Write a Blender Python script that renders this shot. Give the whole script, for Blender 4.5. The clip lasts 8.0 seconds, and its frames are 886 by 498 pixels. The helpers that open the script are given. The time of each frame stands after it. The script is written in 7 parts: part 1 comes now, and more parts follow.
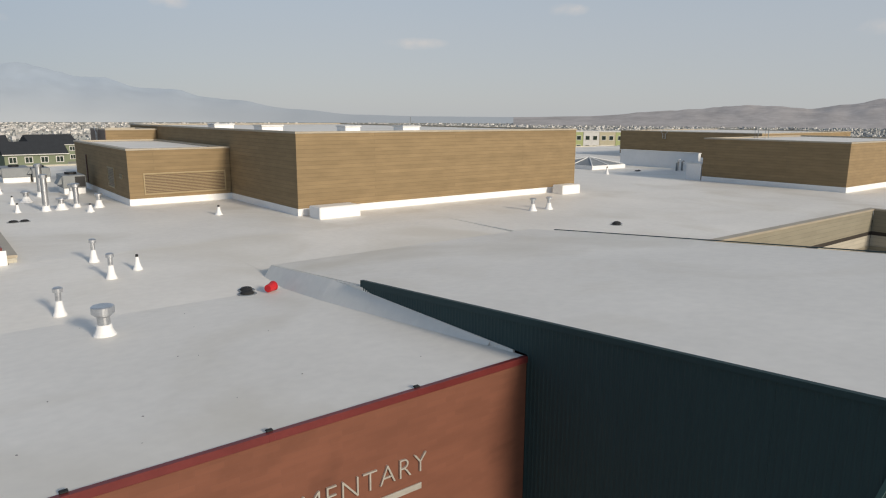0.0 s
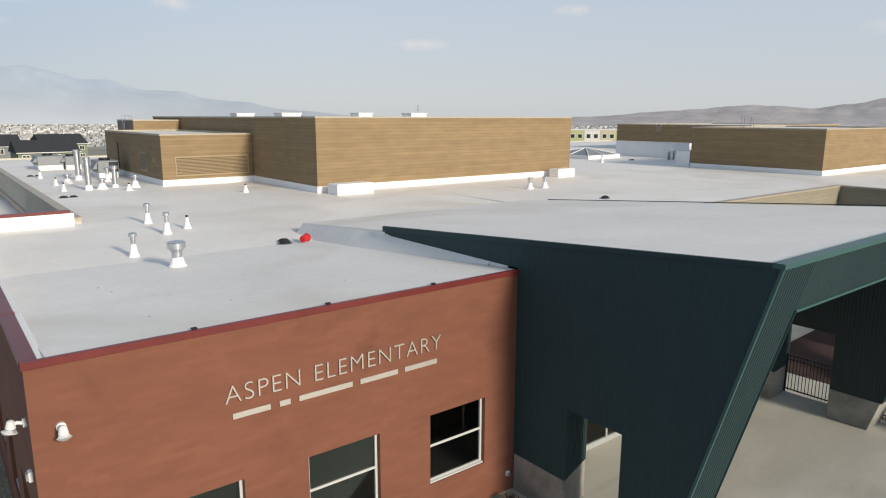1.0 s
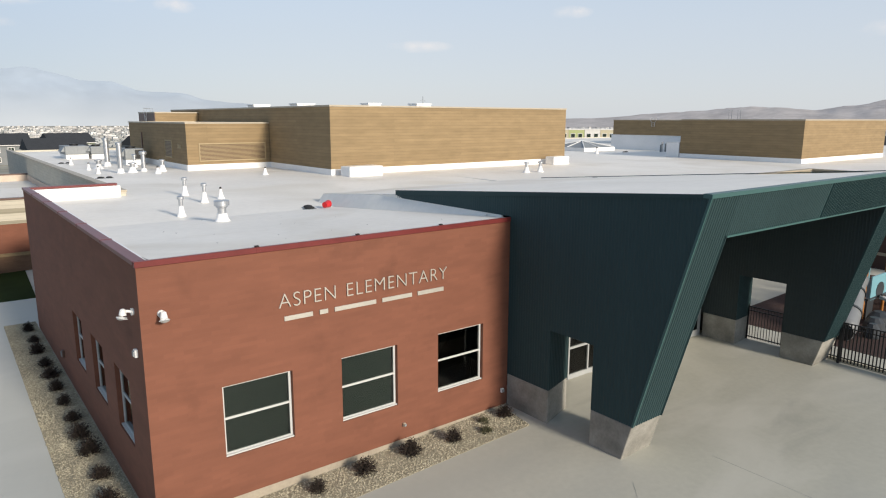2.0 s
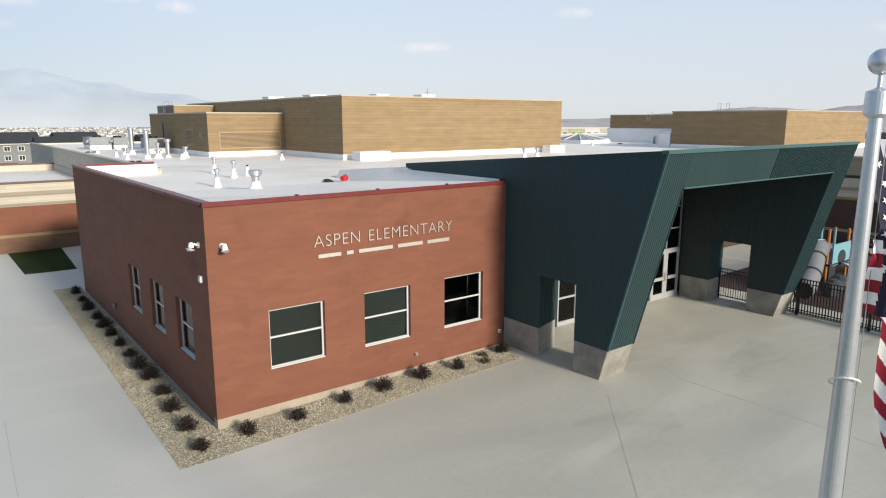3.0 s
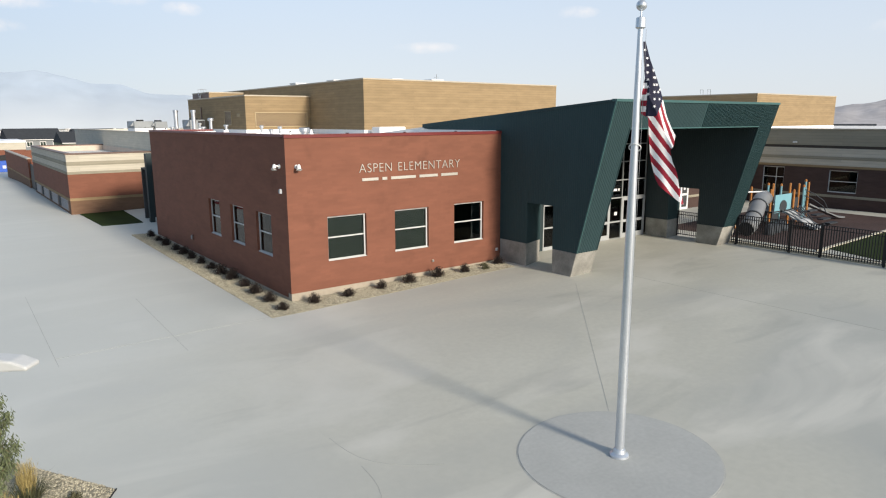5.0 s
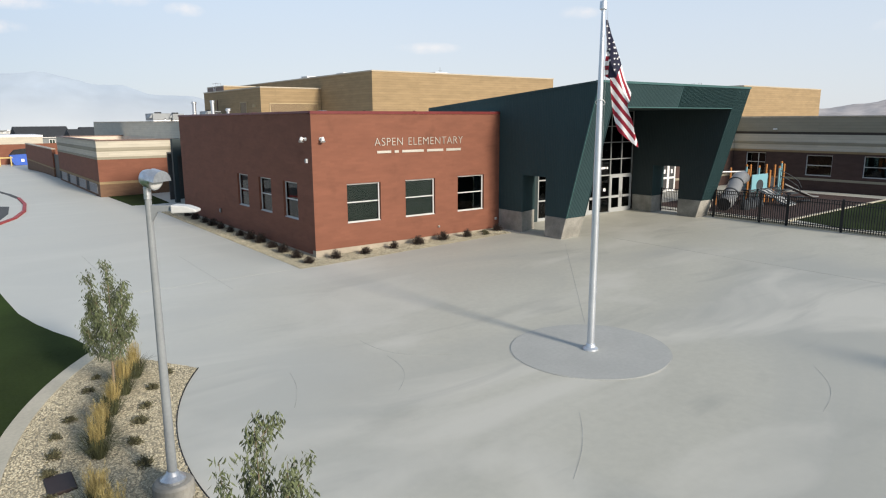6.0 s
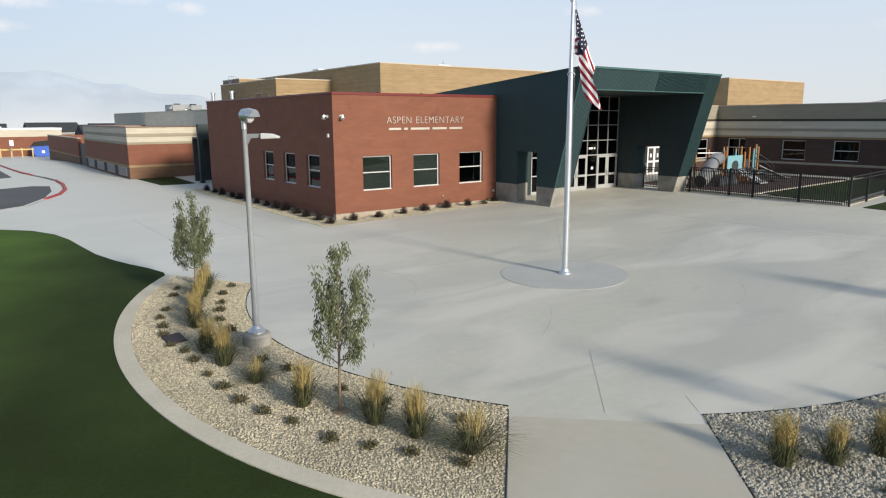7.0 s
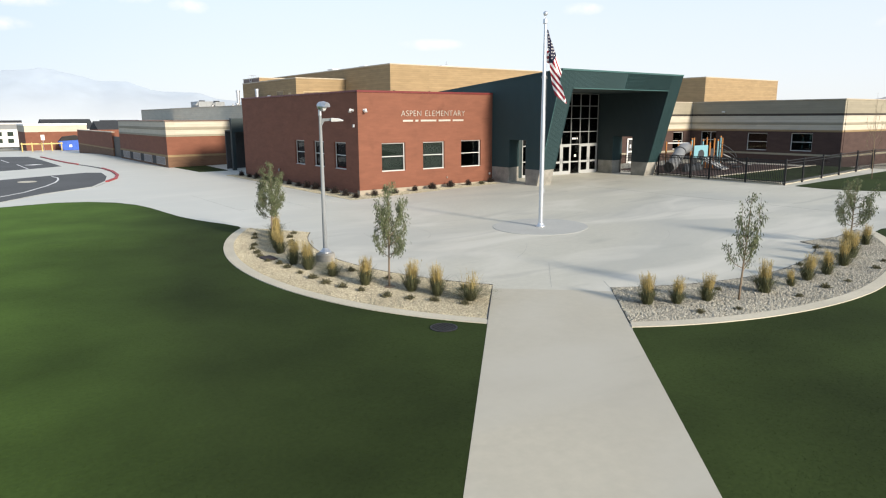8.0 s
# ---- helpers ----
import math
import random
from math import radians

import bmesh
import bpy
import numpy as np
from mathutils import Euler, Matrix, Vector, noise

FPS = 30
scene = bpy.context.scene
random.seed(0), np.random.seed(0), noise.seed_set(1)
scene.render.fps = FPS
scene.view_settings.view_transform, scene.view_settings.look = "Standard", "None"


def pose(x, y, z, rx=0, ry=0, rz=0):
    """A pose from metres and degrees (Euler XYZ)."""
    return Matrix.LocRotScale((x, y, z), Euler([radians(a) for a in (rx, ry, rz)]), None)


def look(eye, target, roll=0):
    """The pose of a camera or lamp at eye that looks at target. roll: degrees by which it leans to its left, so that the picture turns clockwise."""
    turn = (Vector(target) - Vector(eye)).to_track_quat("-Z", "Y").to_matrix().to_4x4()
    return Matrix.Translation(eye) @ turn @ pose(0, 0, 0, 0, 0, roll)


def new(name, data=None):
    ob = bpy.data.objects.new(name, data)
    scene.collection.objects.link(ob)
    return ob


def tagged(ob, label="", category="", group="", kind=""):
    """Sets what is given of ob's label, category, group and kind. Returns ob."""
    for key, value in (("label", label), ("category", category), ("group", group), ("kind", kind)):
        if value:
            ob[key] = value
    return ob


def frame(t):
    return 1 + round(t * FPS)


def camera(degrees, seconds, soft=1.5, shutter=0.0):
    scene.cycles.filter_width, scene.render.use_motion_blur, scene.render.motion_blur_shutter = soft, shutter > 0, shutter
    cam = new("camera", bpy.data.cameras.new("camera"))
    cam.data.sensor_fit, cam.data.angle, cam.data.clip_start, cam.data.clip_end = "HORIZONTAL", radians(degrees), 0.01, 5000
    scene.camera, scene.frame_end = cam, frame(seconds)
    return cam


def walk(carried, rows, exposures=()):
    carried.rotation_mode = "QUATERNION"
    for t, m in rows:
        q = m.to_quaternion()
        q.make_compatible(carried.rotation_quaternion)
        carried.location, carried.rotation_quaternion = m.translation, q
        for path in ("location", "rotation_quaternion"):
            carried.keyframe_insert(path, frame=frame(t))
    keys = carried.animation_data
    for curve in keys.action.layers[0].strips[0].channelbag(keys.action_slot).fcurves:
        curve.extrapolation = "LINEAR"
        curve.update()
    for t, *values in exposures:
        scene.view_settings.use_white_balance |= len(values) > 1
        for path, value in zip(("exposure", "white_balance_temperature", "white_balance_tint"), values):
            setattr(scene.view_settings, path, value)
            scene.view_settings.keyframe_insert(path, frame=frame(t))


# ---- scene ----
cam = camera(67.3, 8.0, soft=1.15)
PATH = [
    (0, (0.057, -0.074, 10.255), (1.268, 1.469, 9.863), 0.3),
    (0.5, (-1.212, -1.536, 9.887), (-0.005, 0.01, 9.496), 0.4),
    (1, (-2.375, -2.916, 9.448), (-1.17, -1.368, 9.059), 0.1),
    (1.5, (-3.503, -4.325, 9.067), (-2.301, -2.774, 8.678), 0.1),
    (2, (-4.606, -5.614, 8.667), (-3.404, -4.062, 8.283), 0.1),
    (3.5, (-7.849, -9.548, 7.536), (-6.653, -7.99, 7.155), 0.0),
    (4, (-8.906, -10.871, 7.19), (-7.714, -9.311, 6.807), 0.1),
    (4.5, (-10.107, -12.322, 6.787), (-8.918, -10.76, 6.405), -0.1),
    (6, (-13.652, -16.585, 5.491), (-12.47, -15.017, 5.112), -0.3),
    (6.5, (-14.898, -18.126, 5.001), (-13.716, -16.558, 4.623), -0.3),
    (7, (-16.341, -20.053, 4.615), (-15.165, -18.481, 4.233), -0.3),
    (7.5, (-18.311, -22.502, 4.36), (-17.136, -20.93, 3.974), -0.4),
    (8, (-20.771, -25.577, 4.371), (-19.597, -24.004, 3.982), -0.3),
]
walk(cam, [(t, look(eye, target, roll)) for t, eye, target, roll in PATH],
     exposures=[(0.0, -0.34, 6780, 8), (0.5, -0.17, 6730, 8), (1.0, -0.02, 6660, 8), (1.5, 0.05, 6620, 8), (2.0, 0.15, 6590, 8), (3.5, 0.31, 6560, 8), (4.5, 0.33, 6530, 8), (6.5, 0.29, 6550, 8), (7.0, 0.30, 6590, 8), (7.5, 0.37, 6630, 8), (8.0, 0.61, 6720, 8)])

# ---- world, sun ----
SUN_TO = Vector((0.095, -1.0, 0.374)).normalized()
world = bpy.data.worlds.new("world")
world.use_nodes = True
scene.world = world
sky = world.node_tree.nodes.new("ShaderNodeTexSky")
sky.sky_type, sky.sun_disc = "NISHITA", False
sky.sun_elevation, sky.sun_rotation = radians(20.5), radians(174.6)
sky.altitude, sky.air_density, sky.dust_density, sky.ozone_density = 1400, 1.0, 2.6, 1.0
bg = world.node_tree.nodes["Background"]
bg.inputs["Strength"].default_value = 0.138
haze = world.node_tree.nodes.new("ShaderNodeMix")
haze.data_type = "RGBA"
veil = world.node_tree.nodes.new("ShaderNodeMix")
veil.data_type = "RGBA"
veil.inputs["A"].default_value, veil.inputs["B"].default_value = (3.97, 4.20, 4.63, 1), (3.56, 4.13, 5.05, 1)
_tc, _sp, _mr = (world.node_tree.nodes.new(k) for k in ("ShaderNodeTexCoord", "ShaderNodeSeparateXYZ", "ShaderNodeMapRange"))
_mr.inputs["From Min"].default_value, _mr.inputs["From Max"].default_value = 0.12, 0.75
_mr.inputs["To Min"].default_value, _mr.inputs["To Max"].default_value = 0.90, 0.34
world.node_tree.links.new(_tc.outputs["Generated"], _sp.inputs[0])
world.node_tree.links.new(_sp.outputs["Z"], _mr.inputs["Value"])
world.node_tree.links.new(_mr.outputs["Result"], haze.inputs["Factor"])
_vr = world.node_tree.nodes.new("ShaderNodeMapRange")
_vr.inputs["From Min"].default_value, _vr.inputs["From Max"].default_value = 0.02, 0.20
world.node_tree.links.new(_sp.outputs["Z"], _vr.inputs["Value"])
world.node_tree.links.new(_vr.outputs["Result"], veil.inputs["Factor"])
# unseen western sky's haze made darker and bluer to deepen shade on west walls
_dt, _dr, _wm, _sv = (world.node_tree.nodes.new(k) for k in ("ShaderNodeVectorMath", "ShaderNodeMapRange", "ShaderNodeMix", "ShaderNodeVectorMath"))
_dt.operation, _sv.operation, _wm.data_type, _dr.interpolation_type = "DOT_PRODUCT", "MULTIPLY", "RGBA", "SMOOTHSTEP"
_dt.inputs[1].default_value = (0.98, -0.2, 0)
_dr.inputs["From Min"].default_value, _dr.inputs["From Max"].default_value = -1.0, 0.35
_wm.inputs["A"].default_value, _wm.inputs["B"].default_value = (0.56, 0.70, 0.86, 1), (1.09, 1.08, 1.06, 1)
world.node_tree.links.new(_tc.outputs["Generated"], _dt.inputs[0])
world.node_tree.links.new(_dt.outputs["Value"], _dr.inputs["Value"])
world.node_tree.links.new(_dr.outputs["Result"], _wm.inputs["Factor"])
world.node_tree.links.new(veil.outputs["Result"], _sv.inputs[0])
world.node_tree.links.new(_wm.outputs["Result"], _sv.inputs[1])
world.node_tree.links.new(_sv.outputs["Vector"], haze.inputs["B"])
world.node_tree.links.new(sky.outputs["Color"], haze.inputs["A"])
world.node_tree.links.new(haze.outputs["Result"], bg.inputs["Color"])

sun_data = bpy.data.lights.new("sun", "SUN")
sun_data.energy, sun_data.angle, sun_data.color = 4.0, radians(8), (1.0, 0.90, 0.79)
sun = new("sun", sun_data)
sun.matrix_world = look(SUN_TO * 200, (0, 0, 0))


# ---- materials ----
def mat(name, col, rough=0.75, var=0.12, scale=1.2, var2=0.10, scale2=30.0, bump=0.15, bump_scale=None, metal=0.0, per_object=0.0, per_island=0.0, stretch=None, spec=0.4, emit=0.0):
    m = bpy.data.materials.new(name)
    m.use_nodes = True
    nt = m.node_tree
    n, l = nt.nodes, nt.links
    b = n["Principled BSDF"]
    b.inputs["Roughness"].default_value, b.inputs["Metallic"].default_value = rough, metal
    b.inputs["Specular IOR Level"].default_value = spec
    tc = n.new("ShaderNodeTexCoord")
    vec = tc.outputs["Object"]
    if stretch:
        mp = n.new("ShaderNodeMapping")
        mp.inputs["Scale"].default_value = stretch
        l.new(vec, mp.inputs["Vector"])
        vec = mp.outputs["Vector"]

    def noise_range(s, v, detail):
        t = n.new("ShaderNodeTexNoise")
        t.inputs["Scale"].default_value, t.inputs["Detail"].default_value = s, detail
        l.new(vec, t.inputs["Vector"])
        r = n.new("ShaderNodeMapRange")
        r.inputs["From Min"].default_value, r.inputs["From Max"].default_value = 0.28, 0.72
        r.inputs["To Min"].default_value, r.inputs["To Max"].default_value = 1 - v, 1 + v
        l.new(t.outputs["Fac"], r.inputs["Value"])
        return t, r.outputs["Result"]

    t1, f1 = noise_range(scale, var, 5)
    t2, f2 = noise_range(scale2, var2, 3)
    mul = n.new("ShaderNodeMath")
    mul.operation = "MULTIPLY"
    l.new(f1, mul.inputs[0]), l.new(f2, mul.inputs[1])
    out = mul.outputs[0]
    for amount, node, socket in ((per_object, "ShaderNodeObjectInfo", "Random"), (per_island, "ShaderNodeNewGeometry", "Random Per Island")):
        if amount:
            oi = n.new(node)
            r = n.new("ShaderNodeMapRange")
            r.inputs["To Min"].default_value, r.inputs["To Max"].default_value = 1 - amount, 1 + amount
            l.new(oi.outputs[socket], r.inputs["Value"])
            m2 = n.new("ShaderNodeMath")
            m2.operation = "MULTIPLY"
            l.new(out, m2.inputs[0]), l.new(r.outputs["Result"], m2.inputs[1])
            out = m2.outputs[0]
    sc = n.new("ShaderNodeVectorMath")
    sc.operation = "SCALE"
    sc.inputs[0].default_value = col
    l.new(out, sc.inputs["Scale"])
    l.new(sc.outputs["Vector"], b.inputs["Base Color"])
    if emit:
        l.new(sc.outputs["Vector"], b.inputs["Emission Color"])
        b.inputs["Emission Strength"].default_value = emit
    if bump:
        bp = n.new("ShaderNodeBump")
        bp.inputs["Strength"].default_value, bp.inputs["Distance"].default_value = bump, 0.02
        l.new(t2.outputs["Fac"], bp.inputs["Height"])
        l.new(bp.outputs["Normal"], b.inputs["Normal"])
    return m


def masonry(name, col, mortar, bw, bh, joint=0.01, var=0.12, spread=0.10, bump=0.35, rough=0.85, spec=0.25, stain=0.0):
    """Coursed masonry on walls that run along x or y."""
    m = bpy.data.materials.new(name)
    m.use_nodes = True
    nt = m.node_tree
    n, l = nt.nodes, nt.links
    b = n["Principled BSDF"]
    b.inputs["Roughness"].default_value = rough
    b.inputs["Specular IOR Level"].default_value = spec
    geo = n.new("ShaderNodeNewGeometry")
    sep = n.new("ShaderNodeSeparateXYZ")
    l.new(geo.outputs["Position"], sep.inputs[0])
    add = n.new("ShaderNodeMath")
    l.new(sep.outputs["X"], add.inputs[0]), l.new(sep.outputs["Y"], add.inputs[1])
    com = n.new("ShaderNodeCombineXYZ")
    l.new(add.outputs[0], com.inputs["X"]), l.new(sep.outputs["Z"], com.inputs["Y"])
    br = n.new("ShaderNodeTexBrick")
    l.new(com.outputs[0], br.inputs["Vector"])
    br.inputs["Scale"].default_value = 1.0
    br.inputs["Brick Width"].default_value, br.inputs["Row Height"].default_value = bw, bh
    br.inputs["Mortar Size"].default_value, br.inputs["Mortar Smooth"].default_value = joint, 0.3
    br.inputs["Bias"].default_value = 0.0
    br.inputs["Color1"].default_value = (*[c * (1 - spread) for c in col], 1)
    br.inputs["Color2"].default_value = (*[min(1, c * (1 + spread)) for c in col], 1)
    br.inputs["Mortar"].default_value = (*mortar, 1)
    big = n.new("ShaderNodeTexNoise")
    big.inputs["Scale"].default_value, big.inputs["Detail"].default_value = 0.9, 6
    mp = n.new("ShaderNodeMapping")
    mp.inputs["Scale"].default_value = (1, 1, 3.2)
    l.new(geo.outputs["Position"], mp.inputs["Vector"]), l.new(mp.outputs["Vector"], big.inputs["Vector"])
    r = n.new("ShaderNodeMapRange")
    r.inputs["From Min"].default_value, r.inputs["From Max"].default_value = 0.3, 0.7
    r.inputs["To Min"].default_value, r.inputs["To Max"].default_value = 1 - var, 1 + var
    l.new(big.outputs["Fac"], r.inputs["Value"])
    # sparse soot and rust smudges
    sm, sr, sx = n.new("ShaderNodeTexNoise"), n.new("ShaderNodeMapRange"), n.new("ShaderNodeMath")
    sm.inputs["Scale"].default_value, sm.inputs["Detail"].default_value = 1.15, 4
    sr.inputs["From Min"].default_value, sr.inputs["From Max"].default_value = 0.60, 0.74
    sr.inputs["To Min"].default_value, sr.inputs["To Max"].default_value = 1.0, 1.0 - stain
    sx.operation = "MULTIPLY"
    l.new(geo.outputs["Position"], sm.inputs["Vector"]), l.new(sm.outputs["Fac"], sr.inputs["Value"])
    l.new(r.outputs["Result"], sx.inputs[0]), l.new(sr.outputs["Result"], sx.inputs[1])
    sc = n.new("ShaderNodeVectorMath")
    sc.operation = "SCALE"
    l.new(br.outputs["Color"], sc.inputs[0]), l.new(sx.outputs[0], sc.inputs["Scale"])
    l.new(sc.outputs["Vector"], b.inputs["Base Color"])
    bp = n.new("ShaderNodeBump")
    bp.invert = True
    bp.inputs["Strength"].default_value, bp.inputs["Distance"].default_value = bump, 0.01
    l.new(br.outputs["Fac"], bp.inputs["Height"]), l.new(bp.outputs["Normal"], b.inputs["Normal"])
    return m


def concrete_mat(name, col, stain, pale, amount=1.0, west=None):
    """Broom-finished slab with broad cool smears, pale wear and faint scuffs."""
    m = mat(name, col, 0.6, 0.07, 0.16, 0.04, 6.0, 0.06)
    n, l = m.node_tree.nodes, m.node_tree.links
    b = n["Principled BSDF"]
    tc = n.new("ShaderNodeTexCoord")

    def patch(src, colour, scale, lo, hi, top, turn, squeeze, shift):
        mp = n.new("ShaderNodeMapping")
        mp.inputs["Location"].default_value = (shift, shift * 0.7, 0)
        mp.inputs["Rotation"].default_value = (0, 0, radians(turn))
        mp.inputs["Scale"].default_value = (squeeze, 1.0, 1.0)
        l.new(tc.outputs["Object"], mp.inputs["Vector"])
        t = n.new("ShaderNodeTexNoise")
        t.inputs["Scale"].default_value, t.inputs["Detail"].default_value, t.inputs["Distortion"].default_value = scale, 7, 0.8
        l.new(mp.outputs["Vector"], t.inputs["Vector"])
        r = n.new("ShaderNodeMapRange")
        r.inputs["From Min"].default_value, r.inputs["From Max"].default_value, r.inputs["To Max"].default_value = lo, hi, top
        l.new(t.outputs["Fac"], r.inputs["Value"])
        mx = n.new("ShaderNodeMix")
        mx.data_type = "RGBA"
        l.new(r.outputs["Result"], mx.inputs["Factor"]), l.new(src, mx.inputs["A"])
        mx.inputs["B"].default_value = (*colour, 1)
        return mx.outputs["Result"]

    out = b.inputs["Base Color"].links[0].from_socket
    out = patch(out, stain, 0.15, 0.44, 0.62, 0.9 * amount, 40, 0.55, 3.1)
    out = patch(out, pale, 0.34, 0.50, 0.66, 0.75 * amount, 70, 0.4, 11.0)
    out = patch(out, [c * 0.72 for c in stain], 0.7, 0.60, 0.76, 0.5 * amount, 52, 0.25, 7.7)
    if west:
        g, sp, no, ad, r, mx = (n.new(k) for k in ("ShaderNodeNewGeometry", "ShaderNodeSeparateXYZ", "ShaderNodeTexNoise", "ShaderNodeMath", "ShaderNodeMapRange", "ShaderNodeMix"))
        no.inputs["Scale"].default_value, no.inputs["Detail"].default_value = 0.18, 6
        l.new(g.outputs["Position"], sp.inputs[0]), l.new(g.outputs["Position"], no.inputs["Vector"])
        ad.operation = "MULTIPLY_ADD"
        ad.inputs[1].default_value = 9.0
        ax = n.new("ShaderNodeMath")
        ax.operation = "MULTIPLY_ADD"
        ax.inputs[1].default_value = -0.8
        l.new(sp.outputs["Y"], ax.inputs[0]), l.new(sp.outputs["X"], ax.inputs[2])
        l.new(no.outputs["Fac"], ad.inputs[0]), l.new(ax.outputs[0], ad.inputs[2])
        r.inputs["From Min"].default_value, r.inputs["From Max"].default_value, r.inputs["To Max"].default_value = 4.0, -9.0, 0.68
        l.new(ad.outputs[0], r.inputs["Value"]), l.new(r.outputs["Result"], mx.inputs["Factor"])
        mx.data_type = "RGBA"
        mx.inputs["B"].default_value = (*west, 1)
        l.new(out, mx.inputs["A"])
        out = mx.outputs["Result"]
    l.new(out, b.inputs["Base Color"])
    return m


def glass_mat(name, tint):
    m = bpy.data.materials.new(name)
    m.use_nodes = True
    n, l = m.node_tree.nodes, m.node_tree.links
    n.remove(n["Principled BSDF"])
    tr, gl, mx, fr = n.new("ShaderNodeBsdfTransparent"), n.new("ShaderNodeBsdfGlossy"), n.new("ShaderNodeMixShader"), n.new("ShaderNodeFresnel")
    tr.inputs["Color"].default_value = (*tint, 1)
    gl.inputs["Roughness"].default_value = 0.02
    fr.inputs["IOR"].default_value = 1.5
    l.new(fr.outputs[0], mx.inputs["Fac"]), l.new(tr.outputs[0], mx.inputs[1]), l.new(gl.outputs[0], mx.inputs[2])
    l.new(mx.outputs[0], n["Material Output"].inputs["Surface"])
    return m


M = {}
M["red_brick"] = masonry("red_brick", (0.189, 0.0745, 0.0448), (0.183, 0.0745, 0.047), 0.40, 0.10, 0.006, 0.08, 0.05, 0.12, 0.80, 0.30, 0.15)
M["dark_brick"] = masonry("dark_brick", (0.0688, 0.0430, 0.0361), (0.078, 0.050, 0.042), 0.40, 0.10, 0.008, 0.10, 0.07, 0.2)
M["brown_brick"] = masonry("brown_brick", (0.17, 0.098, 0.060), (0.16, 0.095, 0.06), 0.40, 0.10, 0.008, 0.10, 0.07, 0.2)
# dark line on the classroom wall: a soffit's shadow painted as a band
M["soffit_shadow_band"] = masonry("soffit_shadow_band", (0.055, 0.046, 0.038), (0.05, 0.042, 0.036), 0.80, 0.20, 0.01, 0.06, 0.05, 0.3)
M["tan_block"] = masonry("tan_block", (0.276, 0.198, 0.108), (0.232, 0.168, 0.094), 11.0, 0.20, 0.016, 0.10, 0.06, 0.5)
M["cream_block"] = masonry("cream_block", (0.50, 0.455, 0.365), (0.41, 0.375, 0.30), 9.0, 0.20, 0.012, 0.06, 0.05, 0.5)
M["olive_block"] = masonry("olive_block", (0.29, 0.262, 0.195), (0.25, 0.225, 0.17), 9.0, 0.20, 0.012, 0.06, 0.05, 0.5)
M["grey_block"] = masonry("grey_block", (0.5368, 0.5002, 0.4087), (0.42, 0.39, 0.32), 0.80, 0.20, 0.008, 0.06, 0.02, 0.15)
M["roof"] = mat("white_membrane", (0.83, 0.788, 0.718), 0.55, 0.06, 0.25, 0.03, 4.0, 0.03)
_nt = M["roof"].node_tree
_b = _nt.nodes["Principled BSDF"]
_src = _b.inputs["Base Color"].links[0].from_socket
_tc, _tn, _mr, _mxr = (_nt.nodes.new(k) for k in ("ShaderNodeTexCoord", "ShaderNodeTexNoise", "ShaderNodeMapRange", "ShaderNodeMix"))
_tn.inputs["Scale"].default_value, _tn.inputs["Detail"].default_value, _tn.inputs["Distortion"].default_value = 0.17, 8, 0.8
_mr.inputs["From Min"].default_value, _mr.inputs["From Max"].default_value, _mr.inputs["To Max"].default_value = 0.5, 0.72, 0.75
_mxr.data_type = "RGBA"
_mxr.inputs["B"].default_value = (0.67, 0.615, 0.52, 1)
_nt.links.new(_tc.outputs["Object"], _tn.inputs["Vector"]), _nt.links.new(_tn.outputs["Fac"], _mr.inputs["Value"]), _nt.links.new(_mr.outputs["Result"], _mxr.inputs["Factor"])
_nt.links.new(_src, _mxr.inputs["A"]), _nt.links.new(_mxr.outputs["Result"], _b.inputs["Base Color"])
M["flash"] = mat("white_flashing", (0.86, 0.85, 0.83), 0.5, 0.04, 0.8, 0.03, 9.0, 0.03)
M["maroon"] = mat("maroon_coping", (0.150, 0.028, 0.026), 0.36, 0.12, 1.5, 0.06, 18, 0.05)
M["tan_cap"] = mat("tan_coping", (0.42, 0.36, 0.27), 0.45, 0.08, 1.5, 0.05, 18, 0.05)
M["brown_cap"] = mat("brown_coping", (0.13, 0.075, 0.055), 0.45, 0.08, 1.5, 0.05, 18, 0.05)
M["teal"] = mat("teal_metal_panel", (0.0290, 0.0560, 0.0590), 0.6, 0.07, 0.6, 0.04, 9, 0.03, stretch=(1, 1, 0.2), spec=0.2)
M["teal_perf"] = mat("teal_perforated_panel", (0.029, 0.064, 0.066), 0.5, 0.06, 1.0, 0.30, 60, 0.3)
# canopy teal copied darker for linings and undersides, their shade put into the colour
M["teal_in"] = mat("shaded_teal_lining", (0.017, 0.030, 0.033), 0.6, 0.08, 1.0, 0.05, 12, 0.03)
M["teal_dark"] = mat("shaded_teal_soffit", (0.02, 0.035, 0.037), 0.6, 0.08, 1.0, 0.05, 12, 0.05)
M["teal_cap"] = mat("teal_coping", (0.045, 0.110, 0.105), 0.4, 0.06, 0.6, 0.04, 9, 0.03)
M["pier"] = mat("cast_concrete", (0.275, 0.262, 0.228), 0.85, 0.36, 1.3, 0.10, 14, 0.25)
M["found"] = mat("foundation_concrete", (0.36, 0.31, 0.24), 0.85, 0.10, 1.6, 0.08, 18, 0.2)
M["plaza"] = concrete_mat("plaza_concrete", (0.470, 0.456, 0.384), (0.394, 0.391, 0.346), (0.578, 0.557, 0.484), west=(0.605, 0.608, 0.555))
M["path"] = concrete_mat("path_concrete", (0.435, 0.402, 0.318), (0.405, 0.378, 0.312), (0.47, 0.447, 0.375), 0.7)
M["disc"] = mat("grey_slab", (0.395, 0.395, 0.365), 0.8, 0.08, 0.6, 0.05, 12, 0.06)
M["kerb"] = mat("kerb_concrete", (0.505, 0.463, 0.362), 0.85, 0.10, 0.8, 0.08, 16, 0.2)
